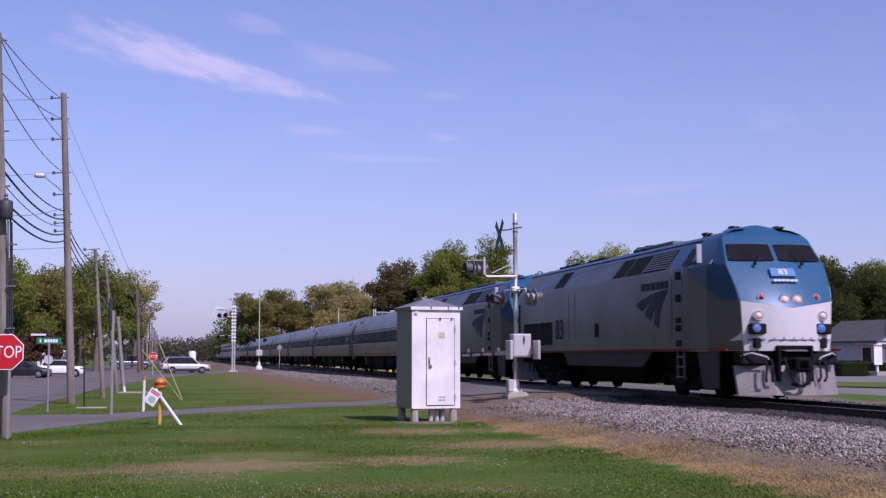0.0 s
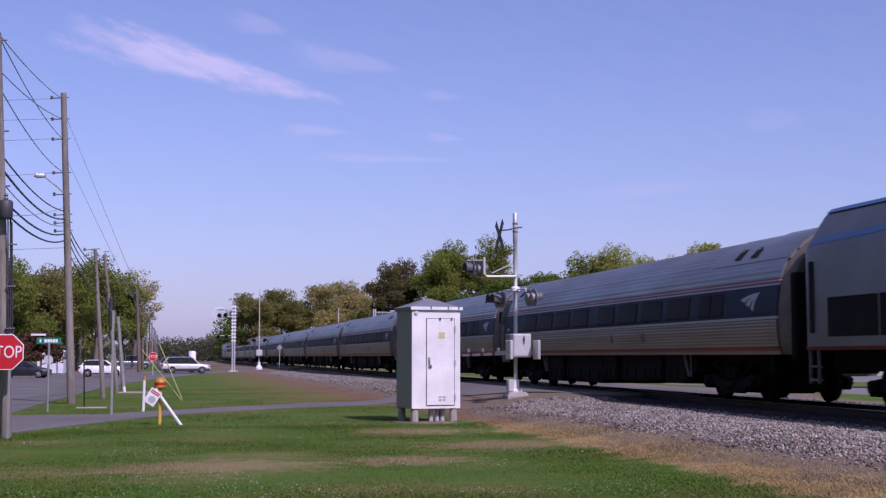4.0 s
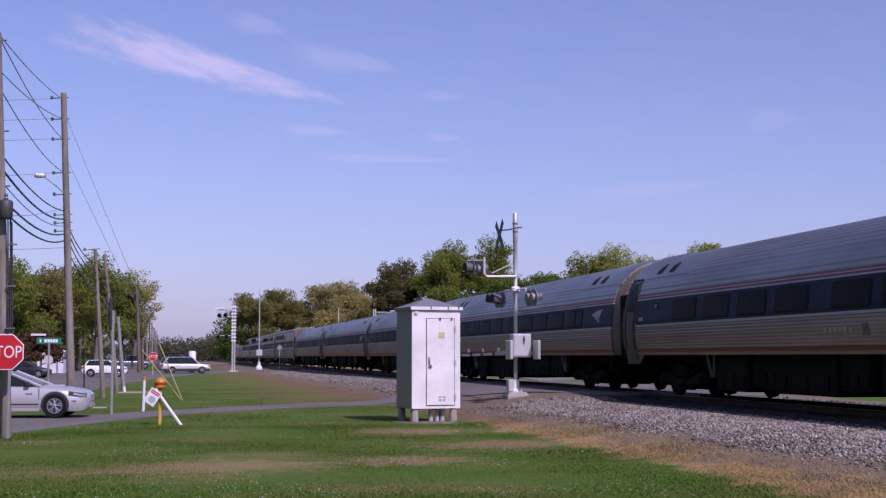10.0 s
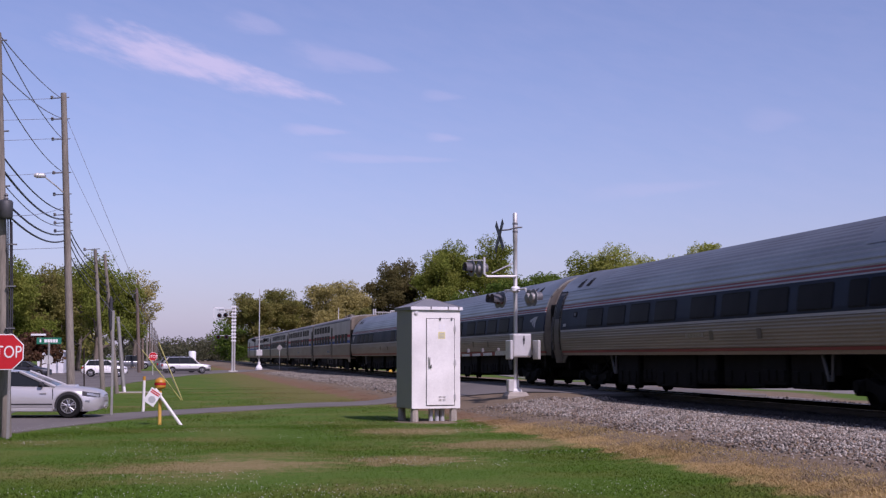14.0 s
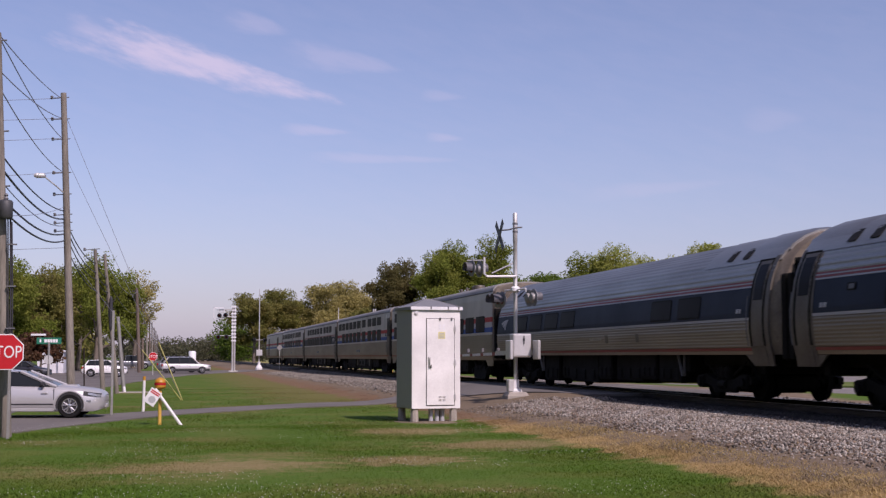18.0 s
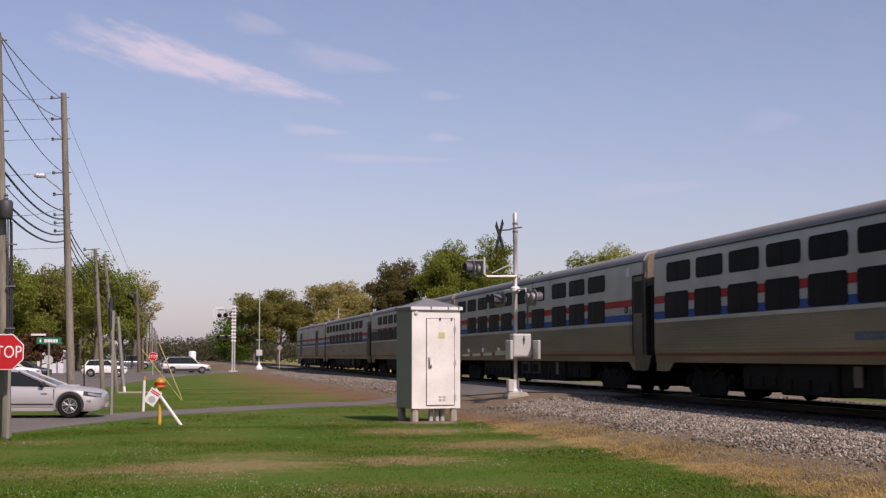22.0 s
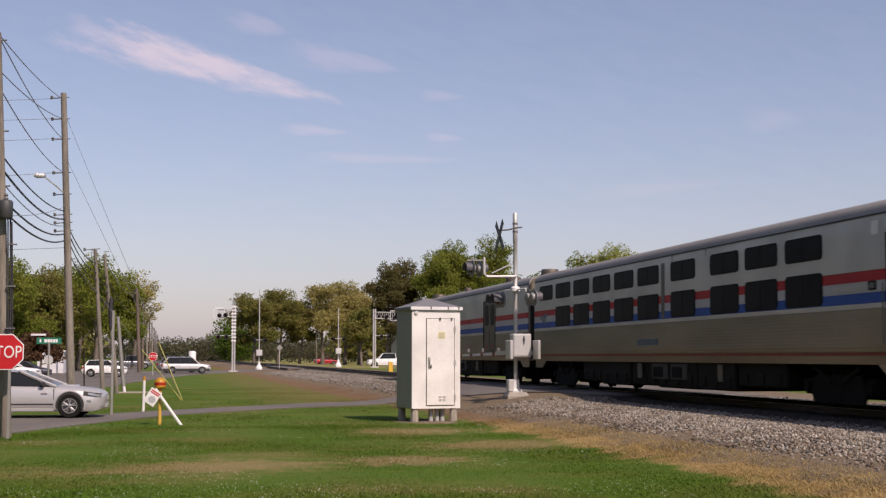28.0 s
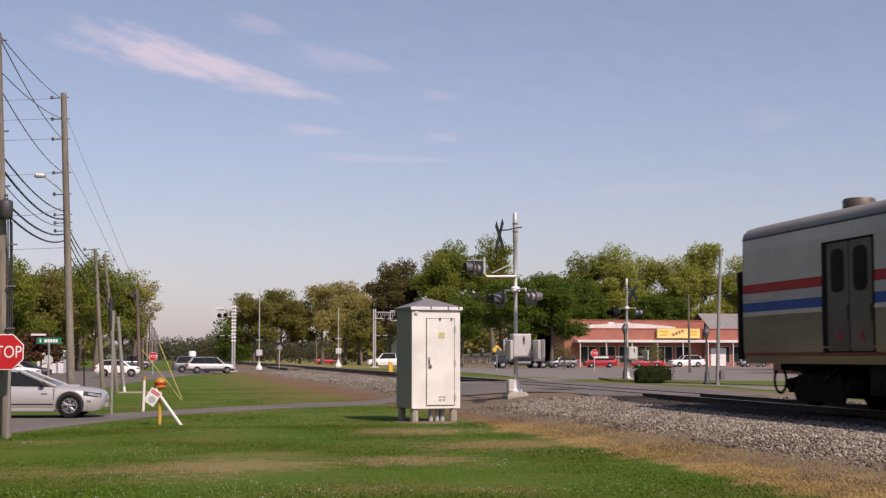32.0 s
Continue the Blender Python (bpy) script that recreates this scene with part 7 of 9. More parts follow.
def thing_part_wheel(parent, x, y, r):
    s = -1 if y < 0 else 1
    bm = B()
    lathe(bm, [(r * 0.62, -0.09), (r * 0.90, -0.105), (r * 0.985, -0.085), (r, -0.05), (r, 0.05), (r * 0.985, 0.085), (r * 0.90, 0.105), (r * 0.62, 0.09)], axis="y", n=28)
    w = part("wheel", bm, RUBBER, parent, "black tyre on an alloy rim", smooth=40, at=pose(x, y, r))
    bm = B()
    lathe(bm, [(r * 0.62, s * 0.095), (r * 0.62, s * 0.105), (r * 0.56, s * 0.105), (r * 0.53, s * 0.06), (r * 0.28, s * 0.045)], axis="y", n=24)
    part("rim", bm, TRIM_BLACK, w, smooth=40)
    bm = B()
    lathe(bm, [(r * 0.61, s * 0.09), (r * 0.62, s * 0.112), (r * 0.56, s * 0.112), (r * 0.54, s * 0.085)], axis="y", n=24)
    for k in range(5):
        a = 2 * math.pi * k / 5 + 0.3
        for d in (-0.16, 0.16):
            c0, s0 = math.cos(a), math.sin(a)
            c1, s1 = math.cos(a + d * 1.3), math.sin(a + d * 1.3)
            rod(bm, (r * 0.12 * c0, s * 0.10, r * 0.12 * s0), (r * 0.57 * c1, s * 0.098, r * 0.57 * s1), r * 0.07, r * 0.055, 6)
    lathe(bm, [(r * 0.17, s * 0.05), (r * 0.17, s * 0.115), (r * 0.1, s * 0.125)], axis="y", n=10)
    part("spokes", bm, RIM, w, "bright alloy spokes", smooth=40)
    return w


def vehicle(name, label, category, col, at, L, W, H, hood, belt, roof, tail, wheels, r, clear=0.2, pickup=False, group="cars", shape=None, trim=False, stations=None):
    """hood: (x of the windscreen foot, its height at the nose); belt: height of the waist;
    roof: (x front, x rear) of the roof; tail: (x of the rear window's foot, height at the tail); wheels: x of both axles."""
    t = thing(name, label, category, at, group=group)
    w = W / 2
    f, b = L / 2, -L / 2
    ws, hn = hood
    rw, ht = tail
    z0 = clear
    st = [(f, z0 + 0.16, hn - 0.16, 0.74), (f - 0.07, z0 + 0.04, hn - 0.07, 0.86), (f - 0.30, z0, hn, 0.95), (f - 0.75, z0, hn + (belt - hn) * 0.35, 0.99),
          (ws, z0, belt, 1.0), ((ws + rw) / 2, z0, belt + 0.01, 1.0), (rw, z0, belt + 0.02, 1.0), (b + 0.45, z0, ht + 0.02, 0.98), (b + 0.12, z0 + 0.04, ht, 0.93), (b, z0 + 0.14, ht - 0.12, 0.86)]
    st = stations or st
    rings = []
    for x, lo, hi, k in st:
        m = lo + (hi - lo) * 0.45
        rings.append([(x, -w * k * 0.93, lo), (x, -w * k, lo + 0.10), (x, -w * k * 1.0, m), (x, -w * k * 0.97, hi - 0.12), (x, -w * k * 0.90, hi - 0.03), (x, -w * k * 0.55, hi + 0.015), (x, 0, hi + 0.025),
                      (x, w * k * 0.55, hi + 0.015), (x, w * k * 0.90, hi - 0.03), (x, w * k * 0.97, hi - 0.12), (x, w * k, m), (x, w * k, lo + 0.10), (x, w * k * 0.93, lo)])
    bm = B()
    loft(bm, rings)
    bmesh.ops.recalc_face_normals(bm, faces=bm.faces)
    body = part("body", bm, col, t, smooth=50)
    # cabin: glass house under a painted roof with pillars
    rf, rr = roof
    wb, wt = w * 0.91, w * 0.70

    def side_at(x0, x1, k):
        return x0 + (x1 - x0) * k
    bm = B()
    base = [(ws + 0.02, belt), (rw - 0.02, belt + 0.02)]
    ringb = [(ws, -wb * 0.96, belt), (ws, wb * 0.96, belt), (rw, wb * 0.97, belt), (rw, -wb * 0.97, belt)]
    ringt = [(rf, -wt * 0.95, H - 0.05), (rf, wt * 0.95, H - 0.05), (rr, wt * 0.97, H - 0.06), (rr, -wt * 0.97, H - 0.06)]
    loft(bm, [ringb, ringt])
    bmesh.ops.recalc_face_normals(bm, faces=bm.faces)
    part("glass_house", bm, CAR_GLASS, t, "dark tinted windows")
    bm = B()
    rings = []
    for x, dz, k in ((rf + 0.03, -0.055, 0.96), (rf - 0.15, -0.01, 1.0), ((rf + rr) / 2, 0.01, 1.02), (rr + 0.12, -0.02, 1.0), (rr - 0.03, -0.065, 0.97)):
        rings.append([(x, -wt * k, H - 0.05 + dz), (x, -wt * k * 0.8, H - 0.015 + dz), (x, 0, H + dz), (x, wt * k * 0.8, H - 0.015 + dz), (x, wt * k, H - 0.05 + dz), (x, wt * k * 0.9, H - 0.09 + dz), (x, -wt * k * 0.9, H - 0.09 + dz)])
    loft(bm, rings)
    bmesh.ops.recalc_face_normals(bm, faces=bm.faces)
    part("roof", bm, col, t, smooth=50)
    mids = shape or [(ws + rw) / 2 - 0.1]
    for s in (-1, 1):
        for nm, (x0, x1) in [("pillar", (ws, rf)), ("pillar", (rw, rr))] + [("door_pillar", (m, m - 0.03)) for m in mids]:
            bm = B()
            rod(bm, (x0, s * wb * 0.97, belt - 0.03), (x1, s * wt * 0.985, H - 0.055), 0.055 if nm == "pillar" else 0.04, 0.045 if nm == "pillar" else 0.035, 6)
            part(nm, bm, col if nm == "pillar" else TRIM_BLACK, t)
        # door seams, handle, mirror, wheel arch
        for x in [ws - 0.05] + mids:
            bm = B()
            box(bm, x - 0.008, x + 0.008, s * w * 0.985 - 0.012, s * w * 0.985 + 0.014, z0 + 0.16, belt - 0.06)
            part("door_seam", bm, TRIM_BLACK, body)
            bm = B()
            box(bm, x - 0.35, x - 0.17, s * w * 0.99 - 0.02, s * w * 0.99 + 0.03, belt - 0.21, belt - 0.175, 0.008)
            if x != ws - 0.05 or len(mids) > 0:
                part("door_handle", bm, col, body)
            else:
                bm.free()
        bm = B()
        box(bm, ws - 0.42, ws - 0.30, s * (w + 0.0) - 0.09, s * (w + 0.0) + 0.09, belt + 0.0, belt + 0.12, 0.03)
        part("mirror", bm, TRIM_BLACK, t)
        for x in wheels:
            bm = B()
            pts = [(x + (r + 0.045) * math.cos(a), (r + 0.045) * math.sin(a) + r * 1.0) for a in np.linspace(-0.2, math.pi + 0.2, 18)]
            loft(bm, [[(a, s * w * 0.90, c) for a, c in pts], [(a, s * (w + 0.004), c) for a, c in pts]])
            bmesh.ops.recalc_face_normals(bm, faces=bm.faces)
            part("wheel_arch", bm, TRIM_BLACK, body)
        bm = B()
        box(bm, wheels[1] + r + 0.08, wheels[0] - r - 0.08, s * w * 0.96 - 0.03, s * w * 0.96 + 0.05, z0 - 0.02, z0 + (0.16 if trim else 0.07), 0.015)
        part("sill", bm, TRIM_BLACK if trim else col, body)
        bm = B()
        box(bm, f - 0.42, f - 0.03, s * w * 0.76 - 0.15, s * w * 0.76 + 0.16, hn - 0.22, hn - 0.09, 0.03)
        if stations:
            bm.free()
        else:
            part("headlamp", bm, HEADLAMP, t, "clear headlamp")
        bm = B()
        box(bm, b - 0.005, b + 0.22, s * w * 0.78 - 0.12, s * w * 0.78 + 0.14, ht - 0.34, ht - 0.12, 0.03)
        part("tail_lamp", bm, TAIL_LENS, t, "red tail lamp")
        for x in wheels:
            thing_part_wheel(t, x, s * (w - 0.088), r)
    bm = B()
    box(bm, f - 0.08, f + 0.03, -w * (0.36 if stations else 0.72), w * (0.36 if stations else 0.72), z0 + 0.06, z0 + 0.2, 0.03)
    part("front_bumper", bm, TRIM_BLACK if trim else col, t)
    bm = B()
    box(bm, f - 0.06, f + 0.012, -w * (0.30 if stations else 0.42), w * (0.30 if stations else 0.42), hn - 0.24, hn - 0.13, 0.02)
    part("grille", bm, TRIM_BLACK, t)
    bm = B()
    box(bm, b - 0.03, b + 0.08, -w * 0.78, w * 0.78, z0 + 0.08, z0 + 0.24, 0.03)
    part("rear_bumper", bm, TRIM_BLACK if trim else col, t)
    bm = B()
    box(bm, b - 0.012, b + 0.0, -0.16, 0.16, ht - 0.36, ht - 0.24)
    part("number_plate", bm, PLATE_WHITE, t)
    if pickup:
        bm = B()
        box(bm, b + 0.08, rw - 0.15, -w * 0.82, w * 0.82, belt - 0.01, belt + 0.035, 0.01)
        part("load_bed", bm, TRIM_BLACK, t, "dark open load bed")
    return t


COUPE = [(2.24, 0.36, 0.56, 0.40), (2.20, 0.27, 0.65, 0.62), (2.10, 0.21, 0.715, 0.79), (1.95, 0.18, 0.765, 0.895), (1.7, 0.18, 0.805, 0.965), (1.36, 0.18, 0.84, 1.0), (0.98, 0.18, 0.868, 1.0),
         (0.3, 0.2, 0.885, 1.0), (-0.6, 0.2, 0.905, 1.0), (-1.5, 0.2, 0.93, 1.0), (-2.0, 0.22, 0.92, 0.96), (-2.16, 0.28, 0.89, 0.90), (-2.22, 0.36, 0.78, 0.80)]
MUSTANG = vehicle("coupe", "silver two-door coupe waiting on the lane", "car", PAINT_SILVER, at_ground(-3.90, 38.75, -6, 0.03), 4.44, 1.86, 1.32, (0.98, 0.76), 0.875, (-0.02, -0.85), (-1.55, 0.93), (1.36, -1.30), 0.335, 0.20, shape=[-0.75], stations=COUPE)


def coupe_details():
    def wide(x):
        return 0.93 * float(np.interp(-x, [-c[0] for c in COUPE], [c[3] for c in COUPE]))
    for s in (-1, 1):
        bm = B()
        box(bm, -0.88, 0.92, s * 0.925 - 0.012, s * 0.925 + 0.016, 0.36, 0.40, 0.004)
        part("side_strip", bm, TRIM_BLACK, MUSTANG, "dark side strip")
        bm = B()
        box(bm, 1.80, 1.92, s * 0.865 - 0.012, s * 0.865 + 0.012, 0.45, 0.49, 0.004)
        part("side_marker", bm, HEADLAMP, MUSTANG)
        bm = B()
        box(bm, -1.0, -0.74, s * 0.925 - 0.01, s * 0.925 + 0.015, 0.50, 0.72, 0.01)
        part("side_scoop", bm, TRIM_BLACK, MUSTANG)
        for nm, m, x0, x1, lo, hi, out in (("lamp_surround", TRIM_BLACK, 1.72, 2.16, (0.63, 0.56), (0.735, 0.665), 0.004), ("headlamp", HEADLAMP, 1.84, 2.15, (0.635, 0.57), (0.695, 0.64), 0.010)):
            bm = B()
            rings = []
            for k in range(6):
                x = x0 + (x1 - x0) * k / 5
                a, b = lo[0] + (lo[1] - lo[0]) * k / 5, hi[0] + (hi[1] - hi[0]) * k / 5
                y = wide(x)
                rings.append([(x, s * (y + out), a), (x, s * (y * 0.985 + out), b), (x, s * (y - 0.10), b), (x, s * (y - 0.10), a)])
            loft(bm, rings)
            bmesh.ops.recalc_face_normals(bm, faces=bm.faces)
            part(nm, bm, m, MUSTANG, "slanting headlamp in a dark surround", smooth=30)
        # flared lip round each wheel opening
        for x in (1.36, -1.30):
            bm = B()
            tube(bm, [(x + 0.40 * math.cos(a), s * 0.925, 0.335 + 0.40 * math.sin(a)) for a in np.linspace(-0.25, math.pi + 0.25, 16)], 0.022, 6)
            part("arch_lip", bm, PAINT_SILVER, MUSTANG, smooth=50)
    bm = B()
    box(bm, 0.95, 1.45, -0.25, 0.25, 0.80, 0.90, 0.04)
    part("hood_scoop", bm, PAINT_SILVER, MUSTANG)


coupe_details()

SUV_W = vehicle("compact_suv", "white compact sport utility car with dark trim at the junction", "car", PAINT_WHITE, at_ground(-5.25, 114.5, 0, 0.03), 3.7, 1.75, 1.42, (0.88, 0.86), 0.95, (0.32, -1.3), (-1.6, 0.97), (1.15, -1.1), 0.32, 0.24, trim=True, shape=[0.15, -0.75])
SEDAN_B = vehicle("sedan", "black saloon waiting at the junction", "car", PAINT_BLACK, at_ground(-11.2, 109.0, -8, 0.03), 4.1, 1.75, 1.34, (0.92, 0.76), 0.92, (0.25, -0.85), (-1.5, 0.95), (1.35, -1.3), 0.33, 0.2, shape=[0.0, -0.8])
CAR_W = vehicle("sedan", "white saloon arriving behind the silver coupe", "car", PAINT_WHITE, at_ground(-11.55, 102.0, 0, 0.03), 4.6, 1.8, 1.45, (0.95, 0.78), 0.92, (0.25, -0.85), (-1.5, 0.95), (1.35, -1.3), 0.33, 0.2, shape=[0.0, -0.8])
WAGON = vehicle("estate_car", "silver estate car waiting at the farther crossing", "car", PAINT_CHAMPAGNE, at_ground(1.7, 135, 3, 0.03), 4.85, 1.9, 1.65, (1.25, 0.88), 1.0, (0.55, -1.75), (-2.25, 1.05), (1.55, -1.4), 0.34, 0.24, trim=True, shape=[0.35, -0.65])
SUV_G = vehicle("sport_utility_car", "dark grey sport utility car behind the silver estate", "car", PAINT_GREY, at_ground(1.05, 143, 3, 0.03), 4.6, 1.85, 1.7, (1.0, 0.95), 1.05, (0.45, -1.6), (-2.0, 1.1), (1.35, -1.3), 0.35, 0.25, trim=True, shape=[0.2, -0.7])


def tractor_truck(x, y):
    """A road tractor without its trailer: hood, cab, sleeper, stacks, tanks and three axles."""
    t = thing("tractor_truck", "black road tractor with bright stacks parked before the shops", "truck", at_ground(x, y, 184, 0.02), group="vehicles before the shops")
    bm = B()
    box(bm, -3.6, 3.3, -0.42, 0.42, 0.62, 0.88, 0.03)
    part("chassis", bm, TRIM_BLACK, t)
    bm = B()
    loft(bm, [[(3.55, -0.72, 0.75), (3.55, 0.72, 0.75), (3.5, 0.70, 1.5), (3.5, -0.70, 1.5)], [(2.4, -0.95, 0.75), (2.4, 0.95, 0.75), (2.4, 0.85, 1.68), (2.4, -0.85, 1.68)], [(1.75, -1.05, 0.75), (1.75, 1.05, 0.75), (1.75, 0.95, 1.85), (1.75, -0.95, 1.85)]])
    part("hood", bm, PAINT_BLACK, t, "long black hood")
    bm = B()
    loft(bm, [[(1.75, -1.05, 0.8), (1.75, 1.05, 0.8), (1.75, 1.02, 1.85), (1.35, 1.0, 2.75), (1.35, -1.0, 2.75), (1.75, -1.02, 1.85)], [(-0.2, -1.08, 0.8), (-0.2, 1.08, 0.8), (-0.2, 1.08, 1.9), (-0.2, 1.02, 2.9), (-0.2, -1.02, 2.9), (-0.2, -1.08, 1.9)]])
    part("cab", bm, PAINT_BLACK, t, "black cab")
    for s in (-1, 1):
        bm = B()
        box(bm, 0.15, 1.15, s * 1.08 - 0.02, s * 1.08 + 0.02, 1.9, 2.6, 0.03)
        part("side_window", bm, CAR_GLASS, t)
        bm = B()
        lathe(bm, [(0.09, 1.0), (0.09, 3.4), (0.10, 3.42), (0.10, 3.75), (0.07, 3.8)], (1.55, s * 1.2, 0), n=10)
        part("exhaust_stack", bm, ALUMINIUM, t, "bright steel exhaust stack", smooth=40)
        bm = B()
        lathe(bm, [(0.2, -1.4), (0.3, -1.36), (0.3, 0.9), (0.2, 0.94)], (0, s * 0.85, 0.72), axis="x", n=12)
        part("fuel_tank", bm, GREY_METAL, t, smooth=40)
        thing_part_wheel(t, 2.5, s * 1.0, 0.48)
        for a in (-2.0, -3.15):
            thing_part_wheel(t, a, s * 0.95, 0.48)
    bm = B()
    box(bm, -1.75, -0.22, -1.1, 1.1, 0.85, 3.3, 0.12)
    part("sleeper", bm, PAINT_BLACK, t)
    bm = B()
    box(bm, -3.35, -1.8, -1.05, 1.05, 0.9, 3.75, 0.06)
    part("headache_rack", bm, GREY_METAL, t, "tall grey rack behind the cab")
    bm = B()
    box(bm, -3.37, -3.12, -1.08, 1.08, 1.4, 3.8, 0.03)
    part("rack_edge", bm, POST_GREY, t, "pale rear edge of the rack")
    bm = B()
    box(bm, 3.4, 3.62, -1.0, 1.0, 0.5, 0.85, 0.05)
    part("bumper", bm, ALUMINIUM, t)


for s in (-1, 1):
    bm = B()
    tube(bm, [(0.45, s * 0.60, 1.62), (0.35, s * 0.62, 1.70), (-1.45, s * 0.62, 1.70), (-1.6, s * 0.60, 1.62)], 0.022, 6)
    part("roof_rail", bm, TRIM_BLACK, WAGON, "dark roof rail")
    bm = B()
    box(bm, -2.3, 2.3, s * 0.945 - 0.02, s * 0.945 + 0.012, 0.26, 0.50, 0.02)
    part("side_cladding", bm, TRIM_BLACK, WAGON, "dark lower cladding")
# parked and standing across the line
tractor_truck(45.0, 168)
vehicle("compact_suv", "small grey sport utility car", "car", PAINT_GREY, at_ground(52.2, 172, 184, 0.02), 4.2, 1.8, 1.62, (0.95, 0.95), 1.05, (0.4, -1.5), (-1.8, 1.1), (1.25, -1.2), 0.34, 0.24, trim=True, shape=[0.2, -0.7], group="vehicles before the shops")
vehicle("estate_car", "red sport utility car parked before the shops", "car", PAINT_RED, at_ground(59.6, 178, 172, 0.02), 4.6, 1.85, 1.68, (0.95, 0.95), 1.05, (0.4, -1.6), (-1.95, 1.1), (1.35, -1.3), 0.35, 0.24, shape=[0.2, -0.7], group="vehicles before the shops")
vehicle("sedan", "red saloon parked before the shops", "car", PAINT_RED, at_ground(68.0, 182, 176, 0.02), 4.7, 1.8, 1.42, (0.95, 0.78), 0.92, (0.25, -0.85), (-1.5, 0.95), (1.35, -1.3), 0.33, 0.2, shape=[0.0, -0.8], group="vehicles before the shops")
vehicle("sport_utility_car", "white sport utility car parked before the shops", "car", PAINT_WHITE, at_ground(75.0, 184, 180, 0.02), 5.3, 1.95, 1.76, (1.0, 1.0), 1.1, (0.5, -1.75), (-2.15, 1.15), (1.45, -1.45), 0.38, 0.26, shape=[0.25, -0.7], group="vehicles before the shops")
vehicle("sedan", "dark grey saloon parked by the shops", "car", PAINT_GREY, at_ground(86.5, 186, 182, 0.02), 4.8, 1.85, 1.45, (0.95, 0.80), 0.95, (0.25, -0.85), (-1.5, 0.97), (1.35, -1.3), 0.34, 0.2, shape=[0.0, -0.8], group="vehicles before the shops")
vehicle("pickup_truck", "white pickup truck with a service body", "truck", PAINT_WHITE, at_ground(29.0, 176, 176, 0.02), 5.8, 2.0, 1.95, (1.35, 1.05), 1.2, (0.75, -0.85), (-1.0, 1.2), (1.9, -1.85), 0.40, 0.35, pickup=True, shape=[0.1], group="vehicles before the shops")
vehicle("sedan", "red car far off along the street", "car", PAINT_RED, at_ground(31, 265, 10, 0.02), 4.7, 1.8, 1.45, (0.95, 0.78), 0.92, (0.25, -0.85), (-1.5, 0.95), (1.35, -1.3), 0.33, 0.2, shape=[0.0], group="vehicles before the shops")
vehicle("pickup_truck", "grey pickup truck parked far down the street", "truck", PAINT_GREY, at_ground(-5.2, 190, 10, 0.02), 5.6, 1.95, 1.85, (1.35, 1.0), 1.12, (0.75, -0.75), (-0.9, 1.12), (1.9, -1.85), 0.38, 0.33, pickup=True, shape=[0.1], group="cars")

# ---------------------------------------------------------------- trees
LEAF_SPRING = leaf_material("spring_leaves", (0.185, 0.235, 0.040), (0.25, 0.26, 0.055))
LEAF_OLIVE = leaf_material("olive_brown_leaves", (0.215, 0.225, 0.060), (0.245, 0.205, 0.07))
LEAF_YELLOW = leaf_material("yellowish_new_leaves", (0.42, 0.365, 0.14), (0.36, 0.33, 0.12))
LEAF_DARK = leaf_material("dark_green_leaves", (0.098, 0.165, 0.027), (0.135, 0.185, 0.032))
LEAF_PINE = leaf_material("dark_needles", (0.155, 0.130, 0.052), (0.14, 0.135, 0.05))
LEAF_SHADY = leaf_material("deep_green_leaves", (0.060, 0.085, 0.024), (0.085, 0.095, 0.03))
LEAF_RUSSET = leaf_material("russet_leaves", (0.15, 0.075, 0.05), (0.11, 0.08, 0.035))
LEAF_LIGHT = leaf_material("light_green_leaves", (0.31, 0.35, 0.075), (0.37, 0.37, 0.10))


def leaf_cloud(rng, blobs, count, size):
    """Small leaf clumps spread through lumpy blobs (centre, radii), denser at their skins."""
    vol = np.array([b[1][0] * b[1][1] * b[1][2] for b in blobs]) ** 0.75
    pick = rng.choice(len(blobs), count, p=vol / vol.sum())
    cen = np.array([b[0] for b in blobs])[pick]
    rad = np.array([b[1] for b in blobs])[pick]
    d = rng.normal(size=(count, 3))
    d /= np.linalg.norm(d, axis=1, keepdims=True)
    lump = 1 + 0.30 * np.sin(d[:, 0] * 5 + pick) * np.sin(d[:, 1] * 6 + pick * 2) + 0.18 * np.sin(d[:, 2] * 11 + pick * 3)
    k = (rng.random(count) ** 0.33) * lump
    p = cen + d * rad * k[:, None]
    a = rng.normal(size=(count, 3))
    a /= np.linalg.norm(a, axis=1, keepdims=True)
    b = np.cross(a, rng.normal(size=(count, 3)))
    b /= np.linalg.norm(b, axis=1, keepdims=True) + 1e-9
    s = size * rng.uniform(0.5, 1.3, (count, 1))
    v = np.stack([p - a * s, p + b * s * 0.6, p + a * s, p - b * s * 0.6 + np.cross(a, b) * s * 0.3], 1).reshape(-1, 3)
    f = np.arange(count * 4).reshape(-1, 4)
    return v, f


